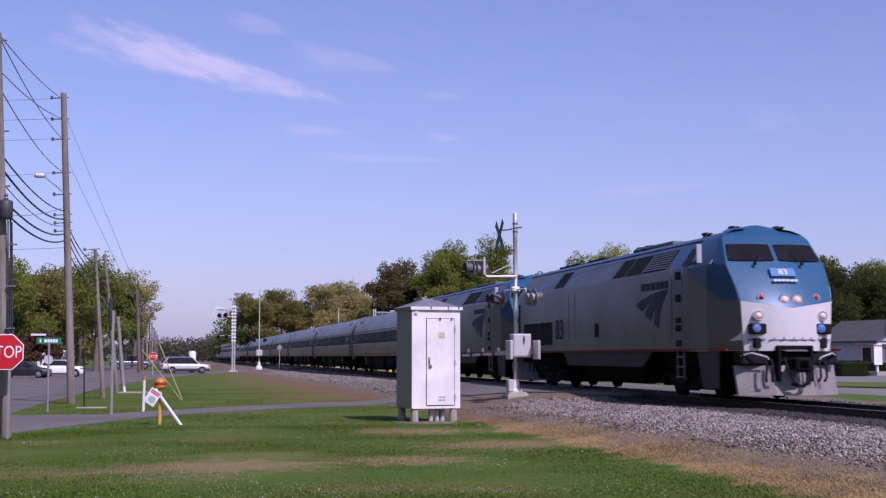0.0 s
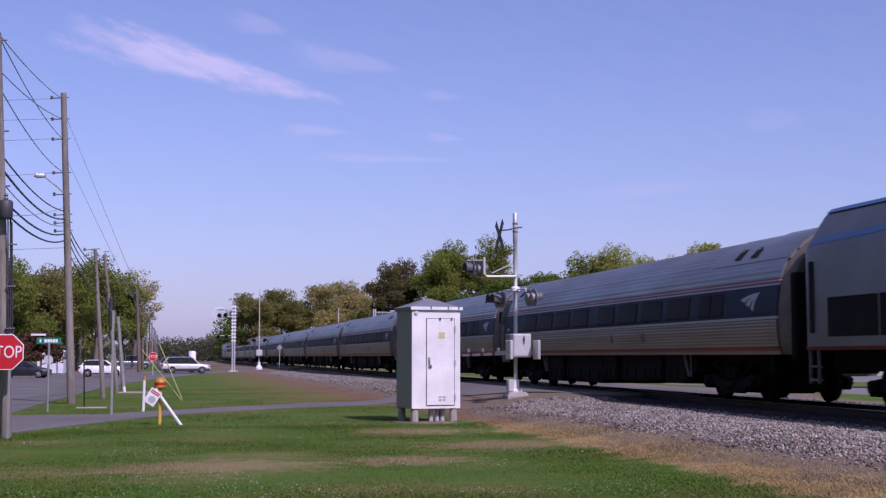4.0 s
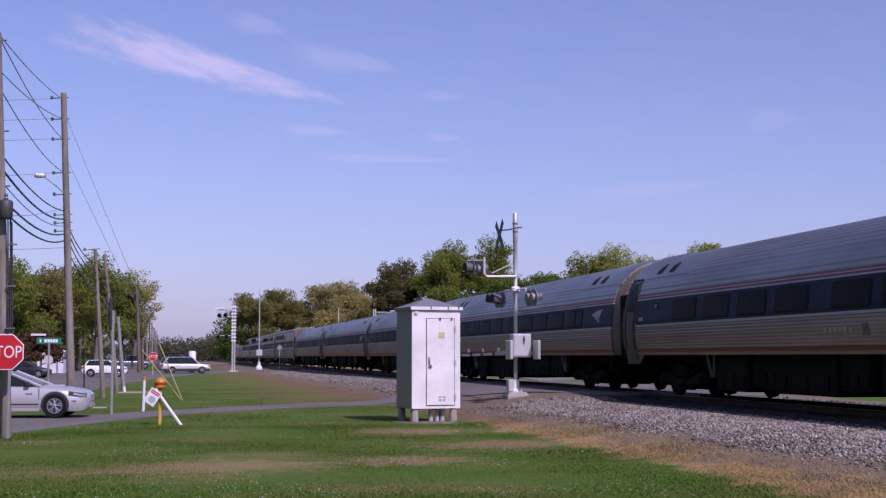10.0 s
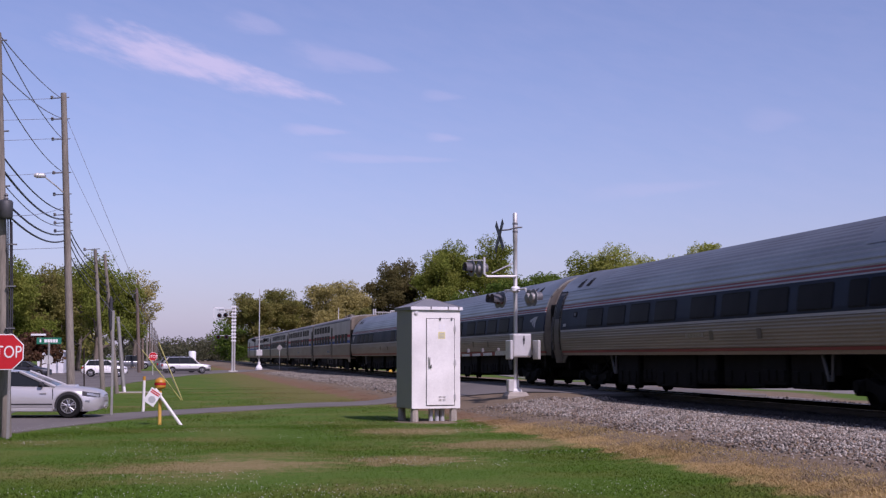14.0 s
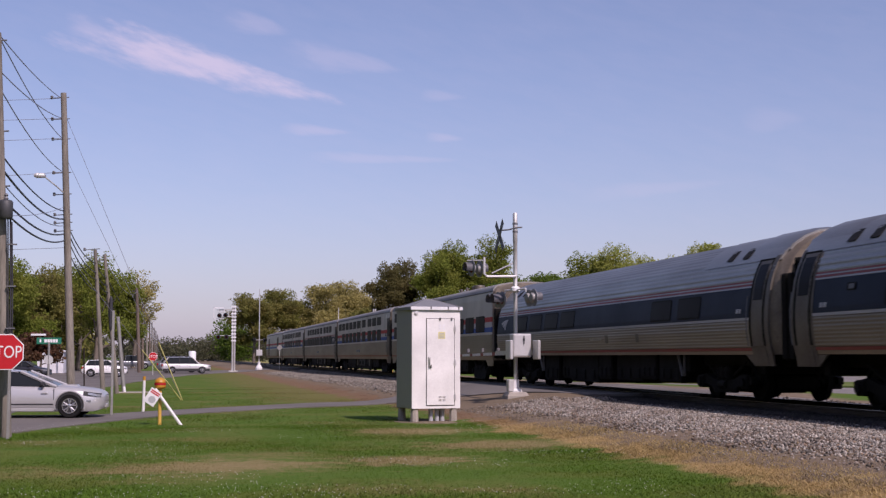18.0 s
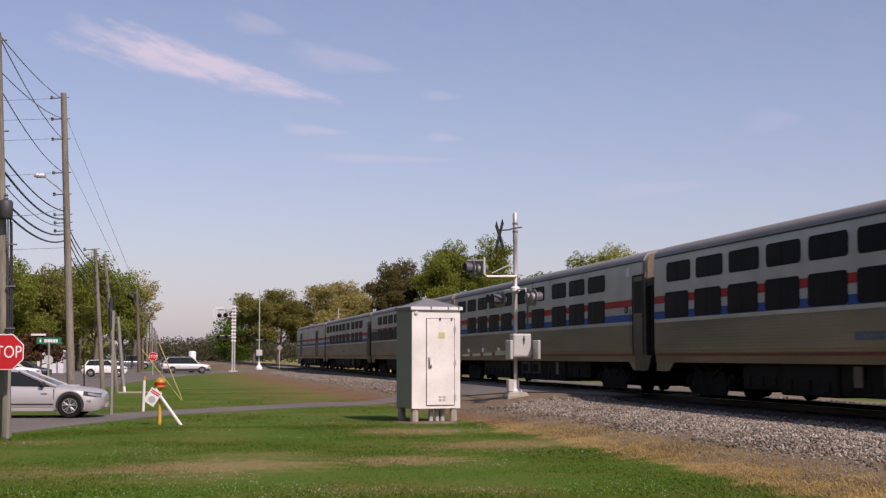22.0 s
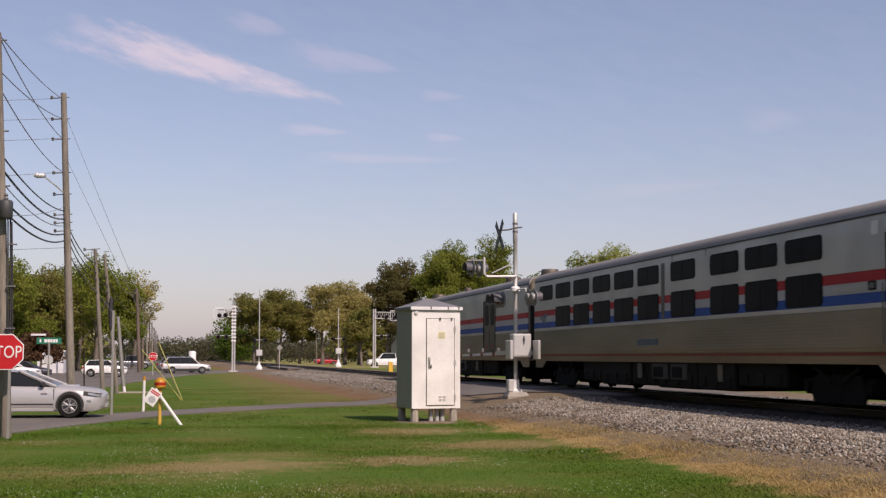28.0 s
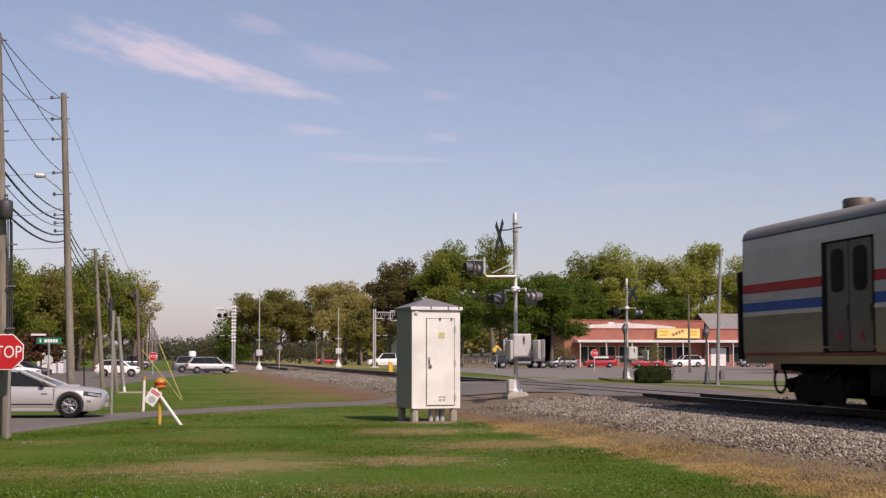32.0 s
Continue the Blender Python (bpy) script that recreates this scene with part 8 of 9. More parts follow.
def tree(x, y, h, w, seed, leaves, label, count=5200, size=0.20, trunk=0.28, group="trees", clear=0.5):
    rng = np.random.default_rng(seed)
    t = thing("tree", label, "tree", at_ground(x, y), group=group)
    bm = B()
    r0 = 0.018 * h + 0.05
    th = h * trunk
    lean = rng.normal(0, 0.25, 2)
    pts = [Vector((0, 0, -0.2)), Vector((lean[0] * 0.3, lean[1] * 0.3, th * 0.5)), Vector((lean[0], lean[1], th)), Vector((lean[0] * 1.5, lean[1] * 1.4, h * 0.62)), Vector((lean[0] * 1.6, lean[1] * 1.2, h * 0.9))]
    tube(bm, pts, [r0 * 1.25, r0, r0 * 0.85, r0 * 0.45, r0 * 0.12], 9)
    blobs = [((pts[3].x, pts[3].y, h * 0.72), (w * 0.30, w * 0.30, h * 0.24))]
    n = 11
    for k in range(n):
        a = 2.399 * k + rng.uniform(-0.4, 0.4)
        z0 = th * rng.uniform(0.75, 1.25) + (h * 0.42) * (k / n)
        z1 = min(h * 0.93, z0 + h * rng.uniform(0.10, 0.30))
        reach = w * 0.5 * rng.uniform(0.55, 0.95) * (1 - 0.45 * max(0, (z1 / h - 0.55)) / 0.45)
        s = pts[2].lerp(pts[3], min(1, max(0, (z0 - th) / (h * 0.62 - th + 0.01))))
        s = Vector((s.x, s.y, z0))
        e = Vector((lean[0] + reach * math.cos(a), lean[1] + reach * math.sin(a), z1))
        mid = s.lerp(e, 0.5) + Vector((0, 0, -0.04 * h))
        tube(bm, [s, mid, e], [r0 * 0.42, r0 * 0.28, r0 * 0.08], 6)
        rr = w * rng.uniform(0.13, 0.22)
        blobs.append((tuple(e), (rr, rr, rr * rng.uniform(0.65, 0.95))))
        blobs.append((tuple(s.lerp(e, 0.6) + Vector((0, 0, 0.05 * h))), (rr * 0.9, rr * 0.9, rr * 0.7)))
        # twigs
        for j in range(2):
            q = e + Vector(rng.normal(0, rr * 0.7, 3))
            tube(bm, [mid.lerp(e, 0.4), q], [r0 * 0.12, r0 * 0.03], 4)
    part("trunk", bm, BARK, t, "grey-brown trunk with limbs", smooth=60)
    v, f = leaf_cloud(rng, blobs, int(count), size)
    q = v.reshape(-1, 4, 3)
    low = q[:, :, 2].min(1)
    keep = low > clear + 0.5 * np.sin(q[:, 0, 0] * 1.7) + 0.4 * np.sin(q[:, 0, 1] * 2.3)
    v = q[keep].reshape(-1, 3)
    f = np.arange(len(v)).reshape(-1, 4)
    part("crown", mesh_of("crown", v, f, leaves), leaves, t)
    return t


GREEN_L = "broad tree in fresh spring leaf along the street"
for i, (x, y, h, w, m, lab) in enumerate((
        (-21.5, 152, 14.8, 9, LEAF_SPRING, GREEN_L), (-17.0, 150, 12.4, 8, LEAF_SPRING, GREEN_L), (-13.5, 156, 11.6, 7.5, LEAF_OLIVE, "olive-tinted tree along the street"), (-11.0, 168, 13.2, 8, LEAF_SPRING, GREEN_L),
        (-8.3, 158, 13.8, 7, LEAF_SPRING, "tall thinly leaved street tree"), (-6.0, 176, 12.6, 6.5, LEAF_SPRING, GREEN_L), (-5.0, 196, 14.2, 7, LEAF_YELLOW, "thin street tree in pale new leaf"), (-26, 148, 13, 9, LEAF_SPRING, GREEN_L),
        (-15.5, 178, 13.5, 9, LEAF_OLIVE, "olive-tinted tree along the street"), (-19, 166, 13, 9, LEAF_SPRING, GREEN_L), (-10.0, 190, 13.5, 8, LEAF_SPRING, GREEN_L))):
    tree(x, y, h * 1.06, w, 100 + i, m, lab, 20000 if i not in (4, 6) else 8000, 0.145, 0.2, clear=2.6)
tree(-12.0, 131, 4.2, 4.0, 77, LEAF_RUSSET, "small reddish-brown tree by the corner", 2200, 0.2, 0.25)
for k, (x, y) in enumerate(((54.9, 146.8), (46.0, 150.5))):
    tree(x, y, 3.3, 2.8, 90 + k, LEAF_OLIVE, "small twiggy reddish tree before the shops", 700, 0.09, 0.2)
tree(-13.6, 129, 3.6, 3.6, 78, LEAF_RUSSET, "small reddish-brown tree by the corner", 1800, 0.2, 0.25)

BACK = "tree behind the line"
for i, (x, y, h, w, m, lab, c) in enumerate((
        (14.5, 232, 11.2, 8.5, LEAF_OLIVE, "brown-green tree beyond the farther crossing", 5200), (19.0, 236, 12.9, 9, LEAF_OLIVE, "brown-green tree beyond the farther crossing", 5600), (23.0, 238, 11.0, 6, LEAF_OLIVE, "brown-green tree beyond the farther crossing", 3600),
        (27.0, 236, 14.0, 8.5, LEAF_YELLOW, "yellowish tree in thin new leaf", 4600), (31.5, 240, 15.0, 8, LEAF_YELLOW, "yellowish tree in thin new leaf", 4200), (30.0, 208, 8.6, 6.5, LEAF_OLIVE, "low tan-brown tree in bud", 3200), (35.0, 246, 14.0, 7, LEAF_YELLOW, "yellowish tree in thin new leaf", 3200),
        (38.0, 232, 17.6, 8.0, LEAF_PINE, "tall dark evergreen behind the line", 6500), (42.0, 236, 18.6, 8.0, LEAF_PINE, "tall dark evergreen behind the line", 6500), (46.0, 228, 19.5, 9, LEAF_SPRING, "tall green tree behind the line", 6500), (50.5, 232, 21.6, 9.5, LEAF_SPRING, "tall green tree behind the line", 7000),
        (56.5, 228, 22.5, 9.5, LEAF_SPRING, "tall green tree with open limbs", 5600), (49.0, 188, 12.6, 9, LEAF_DARK, "dense dark green tree before the shops", 5600), (55.0, 186.5, 12.8, 8.5, LEAF_DARK, "dense dark green tree before the shops", 7000), (65.5, 228, 16.0, 9.5, LEAF_DARK, "dense dark green tree before the shops", 7000), (44.5, 200, 11.0, 8, LEAF_DARK, "dense dark green tree before the shops", 4800),
        (60.5, 238, 18.5, 8, LEAF_LIGHT, "light green tree behind the shops", 4200))):
    tree(x, y, h * 1.08, w, 200 + i, m, lab, c * 4.6, 0.165, 0.24 if m is not LEAF_PINE else 0.16, clear=3.0 if m is not LEAF_DARK else 2.2)
for i, (x, y, h, w, m) in enumerate(((75.5, 236, 20.5, 9, LEAF_SPRING), (80.5, 232, 22.0, 9.5, LEAF_LIGHT), (87.0, 236, 20.5, 9.5, LEAF_LIGHT), (93.0, 232, 20.0, 9, LEAF_LIGHT), (99.0, 234, 22.6, 8, LEAF_LIGHT), (105.0, 232, 20.2, 9, LEAF_LIGHT), (112, 228, 20.5, 9, LEAF_LIGHT), (72, 222, 15, 8, LEAF_DARK), (84, 222, 12.5, 7, LEAF_DARK), (90, 224, 12.0, 6, LEAF_DARK), (119, 226, 20, 9, LEAF_SPRING), (127, 220, 19, 9, LEAF_SPRING))):
    tree(x, y, h * 1.06, w * 1.18, 300 + i, m, "light green tree behind the shops" if m is LEAF_LIGHT else "green tree behind the shops", 32000, 0.18, 0.2)
for i, (x, y, h, w) in enumerate(((72, 138, 13.5, 10), (79, 140, 12.8, 10), (86, 138, 14.5, 10), (93, 136, 15, 10), (101, 132, 15, 11))):
    tree(x, y, h, w, 400 + i, LEAF_SHADY, "dark green tree behind the white house", 22000, 0.15, 0.16)


def woods(name, seed, spots, count, size, leaves, label):
    rng = np.random.default_rng(seed)
    blobs = [((x, y, h * 0.5), (w, w, h * 0.52)) for x, y, h, w in spots]
    v, f = leaf_cloud(rng, blobs, count, size)
    v[:, 2] = np.maximum(v[:, 2], 0.0)
    ob = new(name, mesh_of(name, v, f, leaves))
    tagged(ob, label, "woods", kind="stuff")


rg = random.Random(5)
# far woods closing the end of the street and of the line, and all round beyond view
# distance haze is mixed into this leaf colour
LEAF_HAZE = leaf_material("haze_tinted_leaves", (0.125, 0.135, 0.075), (0.145, 0.13, 0.085))
woods("far_woods", 1, [(-40 + 7 * k + rg.uniform(-2, 2), 560 + rg.uniform(-30, 40), rg.uniform(7.5, 10.5), 7) for k in range(26)], 50000, 0.45, LEAF_HAZE, "hazy far trees at the end of the street")
woods("far_woods", 2, [(9 + 4 * k + rg.uniform(-1, 1), 400 + rg.uniform(-10, 20), 7.5 + 0.6 * k, 5) for k in range(5)] + [(24 + 7 * k, 350 + rg.uniform(-10, 20), rg.uniform(6, 8), 5) for k in range(9)], 30000, 0.3, LEAF_HAZE, "hazy far trees along the line")
woods("far_woods", 8, [(15.5, 350, 12.0, 4.5), (18.0, 345, 11.0, 4.0)], 7000, 0.3, LEAF_DARK, "dark far trees by the line")
# three rows added out of view, to block sky and give reflections
woods("far_woods", 3, [(-30 + rg.uniform(-3, 3), -150 + 7.6 * k, rg.uniform(15, 20), 6.5) for k in range(47)], 56000, 1.0, LEAF_SPRING, "added tree row out of sight, shading the train's side")
woods("far_woods", 4, [(-70 + 13 * k, -130 + rg.uniform(-10, 10), rg.uniform(10, 16), 9) for k in range(22)], 18000, 1.1, LEAF_SPRING, "added trees behind, out of sight, for reflections")
woods("far_woods", 5, [(150 + rg.uniform(-8, 8), -120 + 13 * k, rg.uniform(12, 19), 10) for k in range(28)], 22000, 1.1, LEAF_SPRING, "added trees out of sight across the line, for reflections")
woods("far_woods", 6, [(-60 + rg.uniform(-4, 4) + 3.2 * k, 205 + 6 * k, rg.uniform(11, 14), 6) for k in range(14)], 16000, 0.6, LEAF_OLIVE, "trees along the far side of the street")
woods("far_woods", 7, [(42 + 12 * k, 285 + rg.uniform(-8, 8), rg.uniform(10, 15), 8) for k in range(12)], 18000, 0.7, LEAF_OLIVE, "woods behind the trees across the line")


LEAF_HEDGE = leaf_material("clipped_hedge_leaves", (0.040, 0.062, 0.018), (0.055, 0.060, 0.024))


def hedge(x, y, w, d, h, seed, label, leaves=None):
    rng = np.random.default_rng(seed)
    t = thing("hedge", label, "hedge", at_ground(x, y))
    bm = B()
    box(bm, -w / 2 + 0.1, w / 2 - 0.1, -d / 2 + 0.1, d / 2 - 0.1, 0.0, h - 0.1, 0.12)
    part("core", bm, LEAF_HEDGE, t)
    n = int(1400 * w * h)
    p = np.stack([rng.uniform(-w / 2, w / 2, n), rng.uniform(-d / 2, d / 2, n), rng.uniform(0.02, h, n)], 1)
    k = rng.integers(0, 3, n)
    p[k == 0, 1] = -d / 2 + rng.normal(0, 0.03, (k == 0).sum())
    p[k == 1, 2] = h + rng.normal(0, 0.03, (k == 1).sum())
    a = rng.normal(size=(n, 3))
    a /= np.linalg.norm(a, axis=1, keepdims=True)
    b = np.cross(a, rng.normal(size=(n, 3)))
    s = 0.05
    v = np.stack([p - a * s, p + b * s * 0.5, p + a * s], 1).reshape(-1, 3)
    part("leaves", mesh_of("leaves", v, np.arange(n * 3).reshape(-1, 3), leaves or LEAF_HEDGE), LEAF_HEDGE, t)


hedge(27.2, 71.5, 2.0, 1.0, 0.85, 9, "clipped dark green hedge by the crossing")
hedge(23.6, 62.8, 1.6, 1.0, 0.8, 10, "clipped dark green hedge by the crossing")
hedge(53.0, 96.0, 2.6, 1.4, 1.2, 11, "low dark bush by the white house")
hedge(57.5, 100.0, 2.0, 1.2, 1.0, 12, "low dark bush by the white house")

# ---------------------------------------------------------------- buildings
BRICK_RED = surface("red_brick", (0.36, 0.135, 0.095), 0.85, 0, 12, 0.15, 0.8, other=(0.28, 0.10, 0.075), patch=0.6, bump=0.004)
ROOF_WHITE = surface("white_flat_roof", (0.68, 0.68, 0.67), 0.7, 0, 20, 0.06, 0.8)
ROOF_GREY = surface("grey_shingles", (0.22, 0.215, 0.21), 0.9, 0, 18, 0.18, 1.0, bump=0.006)
SIDING = surface("white_siding", (0.68, 0.69, 0.72), 0.6, 0, 20, 0.05, 1.0)
SHOP_SIGN = surface("yellow_shop_sign", (0.80, 0.62, 0.22), 0.5, 0, 20, 0.05, 1.5)
SHOP_GLASS = surface("shop_window_glass", (0.03, 0.035, 0.04), 0.08, 0, 2, 0.3, 0.3, spec=0.6)


def build_shop():
    t = thing("shop_building", "long low red brick shop with a white canopy and yellow sign", "building", at_ground(60, 196))
    for nm, x0, x1, y0, z1 in (("wall", 0.0, 23.0, 0.6, 5.9), ("wall", 23.0, 36.0, 0.0, 5.9), ("rear_wall", 0.0, 25.5, 6.0, 7.35)):
        bm = B()
        box(bm, x0, x1, y0, 16.0, -0.2, z1, 0.03)
        part(nm, bm, BRICK_RED, t, "red brick wall")
    for nm, x0, x1, y0, z in (("coping", -0.1, 23.0, 0.5, 5.9), ("coping", 23.0, 36.1, -0.1, 5.9), ("coping", -0.1, 25.6, 5.9, 7.35)):
        bm = B()
        box(bm, x0, x1, y0, y0 + 0.4, z + 0.002, z + 0.12, 0.02)
        part(nm, bm, BRICK_RED, t)
    bm = B()
    box(bm, 1.5, 40.0, -1.6, 0.58, 3.75, 4.15, 0.03)
    part("canopy", bm, ROOF_WHITE, t, "white flat canopy")
    for x in np.arange(2.0, 36.0, 4.2):
        bm = B()
        rod(bm, (x, -1.4, 0), (x, -1.4, 3.76), 0.08, n=8)
        part("canopy_post", bm, SIGN_WHITE, t)
    bm = B()
    box(bm, 15.1, 22.2, -0.05, 0.58, 4.45, 5.95, 0.04)
    sg = part("sign_board", bm, SHOP_SIGN, t, "bright yellow sign board")
    bm = B()
    for a, b, z, h in ((15.5, 16.9, 5.4, 0.25), (15.5, 16.8, 4.9, 0.2), (20.2, 21.8, 5.4, 0.25), (20.4, 21.7, 4.9, 0.2)):
        box(bm, a, b, -0.09, -0.052, z, z + h)
    part("lettering_bar", bm, SIGN_YELLOW, sg)
    bm = B()
    for k in range(4):
        box(bm, 17.6 + 0.5 * k, 17.95 + 0.5 * k, -0.09, -0.052, 4.8 + 0.2 * k, 5.2 + 0.2 * k)
    part("lettering_bar", bm, BRICK_RED, sg)
    x = 2.6
    while x < 34:
        w = 2.6
        y = 0.6 if x < 22 else 0.0
        if not (x < 23 < x + w):
            bm = B()
            box(bm, x, x + w, y - 0.05, y - 0.004, 0.55, 3.2, 0.01)
            wd = part("window", bm, ALUMINIUM, t)
            for k in range(2):
                bm = B()
                box(bm, x + 0.08 + k * w / 2, x - 0.08 + (k + 1) * w / 2, y - 0.065, y - 0.052, 0.62, 3.12)
                part("pane", bm, SHOP_GLASS, wd)
        x += 3.15
    bm = B()
    box(bm, 24.0, 26.6, -0.07, -0.006, 0.1, 2.9, 0.01)
    part("door", bm, SIGN_WHITE, t, "pale shop door")
    # swept white roof edge above the rear wall
    bm = B()
    pts = [(2 + k * 1.4, 6.25 + 0.55 * math.sin(k / 12 * math.pi)) for k in range(13)]
    loft(bm, [[(a, y, b) for a, b in pts] + [(a, y, 5.92) for a, b in reversed(pts)] for y in (1.6, 5.6)])
    bmesh.ops.recalc_face_normals(bm, faces=bm.faces)
    part("vaulted_roof", bm, ROOF_WHITE, t, "pale shallow vaulted roof")
    for x, y, z, s in ((4.5, 3.0, 5.9, 0.7), (8.3, 3.5, 6.4, 0.6), (11.0, 3.2, 6.5, 0.5)):
        bm = B()
        box(bm, x, x + s * 1.6, y, y + s, z, z + s, 0.05)
        part("roof_unit", bm, SIGN_WHITE, t)
    bm = B()
    box(bm, 1.8, 3.0, 1.0, 2.6, 5.9, 6.9, 0.04)
    part("chimney", bm, BRICK_RED, t)


build_shop()


ROOF_DARK = surface("dark_shingles", (0.075, 0.072, 0.07), 0.9, 0, 18, 0.18, 1.0, bump=0.006)
ROOF_BROWN = surface("brown_shingles", (0.20, 0.10, 0.075), 0.9, 0, 18, 0.18, 1.0, bump=0.006)
# white siding again, greyed for the shade on the porch house
SIDING_SHADED = surface("white_siding_shaded", (0.40, 0.41, 0.45), 0.7, 0, 20, 0.06, 1.0, other=(0.33, 0.34, 0.37), patch=0.5)


def gabled_house(name, x, y, turn, w, d, eave, ridge, wall, roof, label, porch=False):
    t = thing(name, label, "house", at_ground(x, y, turn))
    bm = B()
    f = 2.6 if porch else 0.0
    box(bm, -w / 2, w / 2, f, d, -0.2, eave)
    part("wall", bm, wall, t)
    bm = B()
    o = 0.4
    v = [(-w / 2 - o, -o, eave - 0.1), (w / 2 + o, -o, eave - 0.1), (w / 2 + o, d + o, eave - 0.1), (-w / 2 - o, d + o, eave - 0.1), (0, -o, ridge), (0, d + o, ridge)]
    v += [(a, b, c + 0.14) for a, b, c in v]
    faces(bm, v, [(0, 1, 7, 6), (0, 6, 10, 4), (1, 4, 10, 7), (3, 9, 11, 5), (2, 5, 11, 8), (0, 3, 9, 6), (1, 7, 8, 2), (6, 10, 11, 9), (7, 8, 11, 10), (0, 4, 5, 3), (1, 2, 5, 4), (2, 8, 9, 3)])
    part("roof", bm, roof, t)
    bm = B()
    faces(bm, [(-w / 2, 0, eave - 0.08), (w / 2, 0, eave - 0.08), (0, 0, ridge - 0.05), (-w / 2, 0.2, eave - 0.08), (w / 2, 0.2, eave - 0.08), (0, 0.2, ridge - 0.05)], [(0, 1, 2), (5, 4, 3), (0, 3, 4, 1), (1, 4, 5, 2), (2, 5, 3, 0)])
    part("gable", bm, wall, t)
    for a in (-w * 0.28, w * 0.28):
        bm = B()
        box(bm, a - 0.55, a + 0.55, f - 0.06, f - 0.004, 1.0, 2.4, 0.01)
        wd = part("window", bm, SIGN_WHITE, t)
        bm = B()
        box(bm, a - 0.46, a + 0.46, f - 0.08, f - 0.062, 1.08, 2.32)
        part("pane", bm, SHOP_GLASS, wd)
    bm = B()
    box(bm, -0.45, 0.45, f - 0.05, f - 0.004, 0.1, 2.15, 0.01)
    part("door", bm, SIGN_WHITE, t)
    if porch:
        bm = B()
        box(bm, -0.5, 0.5, -0.06, -0.004, eave + 0.1, eave + 0.7, 0.01)
        part("gable_vent", bm, GREY_METAL, t)
        for a in (-w / 2 + 0.15, -w * 0.18, w * 0.18, w / 2 - 0.15):
            bm = B()
            box(bm, a - 0.09, a + 0.09, 0.05, 0.25, 0, eave - 0.1, 0.02)
            part("porch_post", bm, SIGN_WHITE, t)
        bm = B()
        box(bm, -w / 2, w / 2, 0.0, 2.598, -0.2, 0.35, 0.02)
        part("porch_floor", bm, CONCRETE, t)
        bm = B()
        box(bm, -w / 2, w / 2, 0.02, 2.59, eave - 0.22, eave - 0.10, 0.01)
        part("porch_ceiling", bm, SIDING, t)
        bm = B()
        box(bm, -w / 2 - 0.35, -w / 2 + 0.5, -0.1, -0.03, 0.9, 2.6, 0.01)
        part("shade_panel", bm, SIGN_WHITE, t, "white panel beside the porch")
    return t


gabled_house("house", 58.8, 98, 12, 5.6, 7, 2.8, 4.5, SIDING_SHADED, ROOF_DARK, "small white gabled house with a porch across the line", True)
gabled_house("house", 64.5, 108, 0, 16, 9, 3.1, 4.1, BRICK_RED, ROOF_BROWN, "low red brick house behind the white one")
gabled_house("house", 105.0, 216, 95, 10, 15, 5.6, 8.9, SIDING, ROOF_GREY, "pale house with a steep grey shingle roof")
t = thing("shed", "small plain white shed under the street trees", "shed", at_ground(-11.9, 141))
bm = B()
box(bm, -1.3, 1.3, 0, 5, -0.2, 2.25, 0.02)
part("wall", bm, SIDING, t)
bm = B()
faces(bm, [(-1.45, -0.2, 2.6), (1.5, -0.2, 2.2), (1.5, 5.2, 2.2), (-1.45, 5.2, 2.6), (-1.45, -0.2, 2.72), (1.5, -0.2, 2.32), (1.5, 5.2, 2.32), (-1.45, 5.2, 2.72)], [(3, 2, 1, 0), (4, 5, 6, 7), (0, 1, 5, 4), (1, 2, 6, 5), (2, 3, 7, 6), (3, 0, 4, 7)])
part("roof", bm, ROOF_WHITE, t)
gabled_house("house", 44.5, 226, 5, 9, 9, 6.0, 9.0, SIDING, ROOF_GREY, "grey house hidden among the trees")


def lamp_post(x, y, h):
    t = thing("street_lamp", "dark ornamental street lamp with a globe head", "street lamp", at_ground(x, y), group="ornamental street lamps")
    bm = B()
    lathe(bm, [(0.2, 0), (0.2, 0.12), (0.13, 0.2), (0.11, 0.6), (0.06, 0.7), (0.05, h - 0.5), (0.09, h - 0.46), (0.09, h - 0.4)], n=12)
    part("pole", bm, DARK_METAL, t, smooth=40)
    bm = B()
    lathe(bm, [(0.09, h - 0.4), (0.16, h - 0.25), (0.17, h - 0.12), (0.1, h)], n=12)
    part("globe", bm, GREY_METAL, t, "dull lamp globe", smooth=40)
    bm = B()
    lathe(bm, [(0.14, h - 0.02), (0.06, h + 0.06), (0.015, h + 0.16)], n=10)
    part("finial", bm, DARK_METAL, t)


lamp_post(26.35, 62.0, 2.8)
lamp_post(24.9, 70.0, 3.1)
t = thing("utility_pole", "pale slim timber pole across the line", "utility pole", at_ground(26.9, 62.0))
bm = B()
tube(bm, [(0, 0, -0.2), (0.08, 0, 2.2), (0.18, 0, 4.5), (0.3, 0, 6.8)], [0.10, 0.09, 0.08, 0.075], 10)
part("shaft", bm, POST_GREY, t)
bm = B()
box(bm, 0.1, 0.3, -0.2, -0.02, 0.3, 0.75, 0.02)
part("meter_box", bm, GREY_METAL, t)
t = thing("utility_pole", "thin brown pole before the shops", "utility pole", at_ground(49.25, 120.0))
bm = B()
rod(bm, (0, 0, -0.2), (-0.05, 0, 7.6), 0.13, 0.10, 8)
part("shaft", bm, POLE_DARK, t)
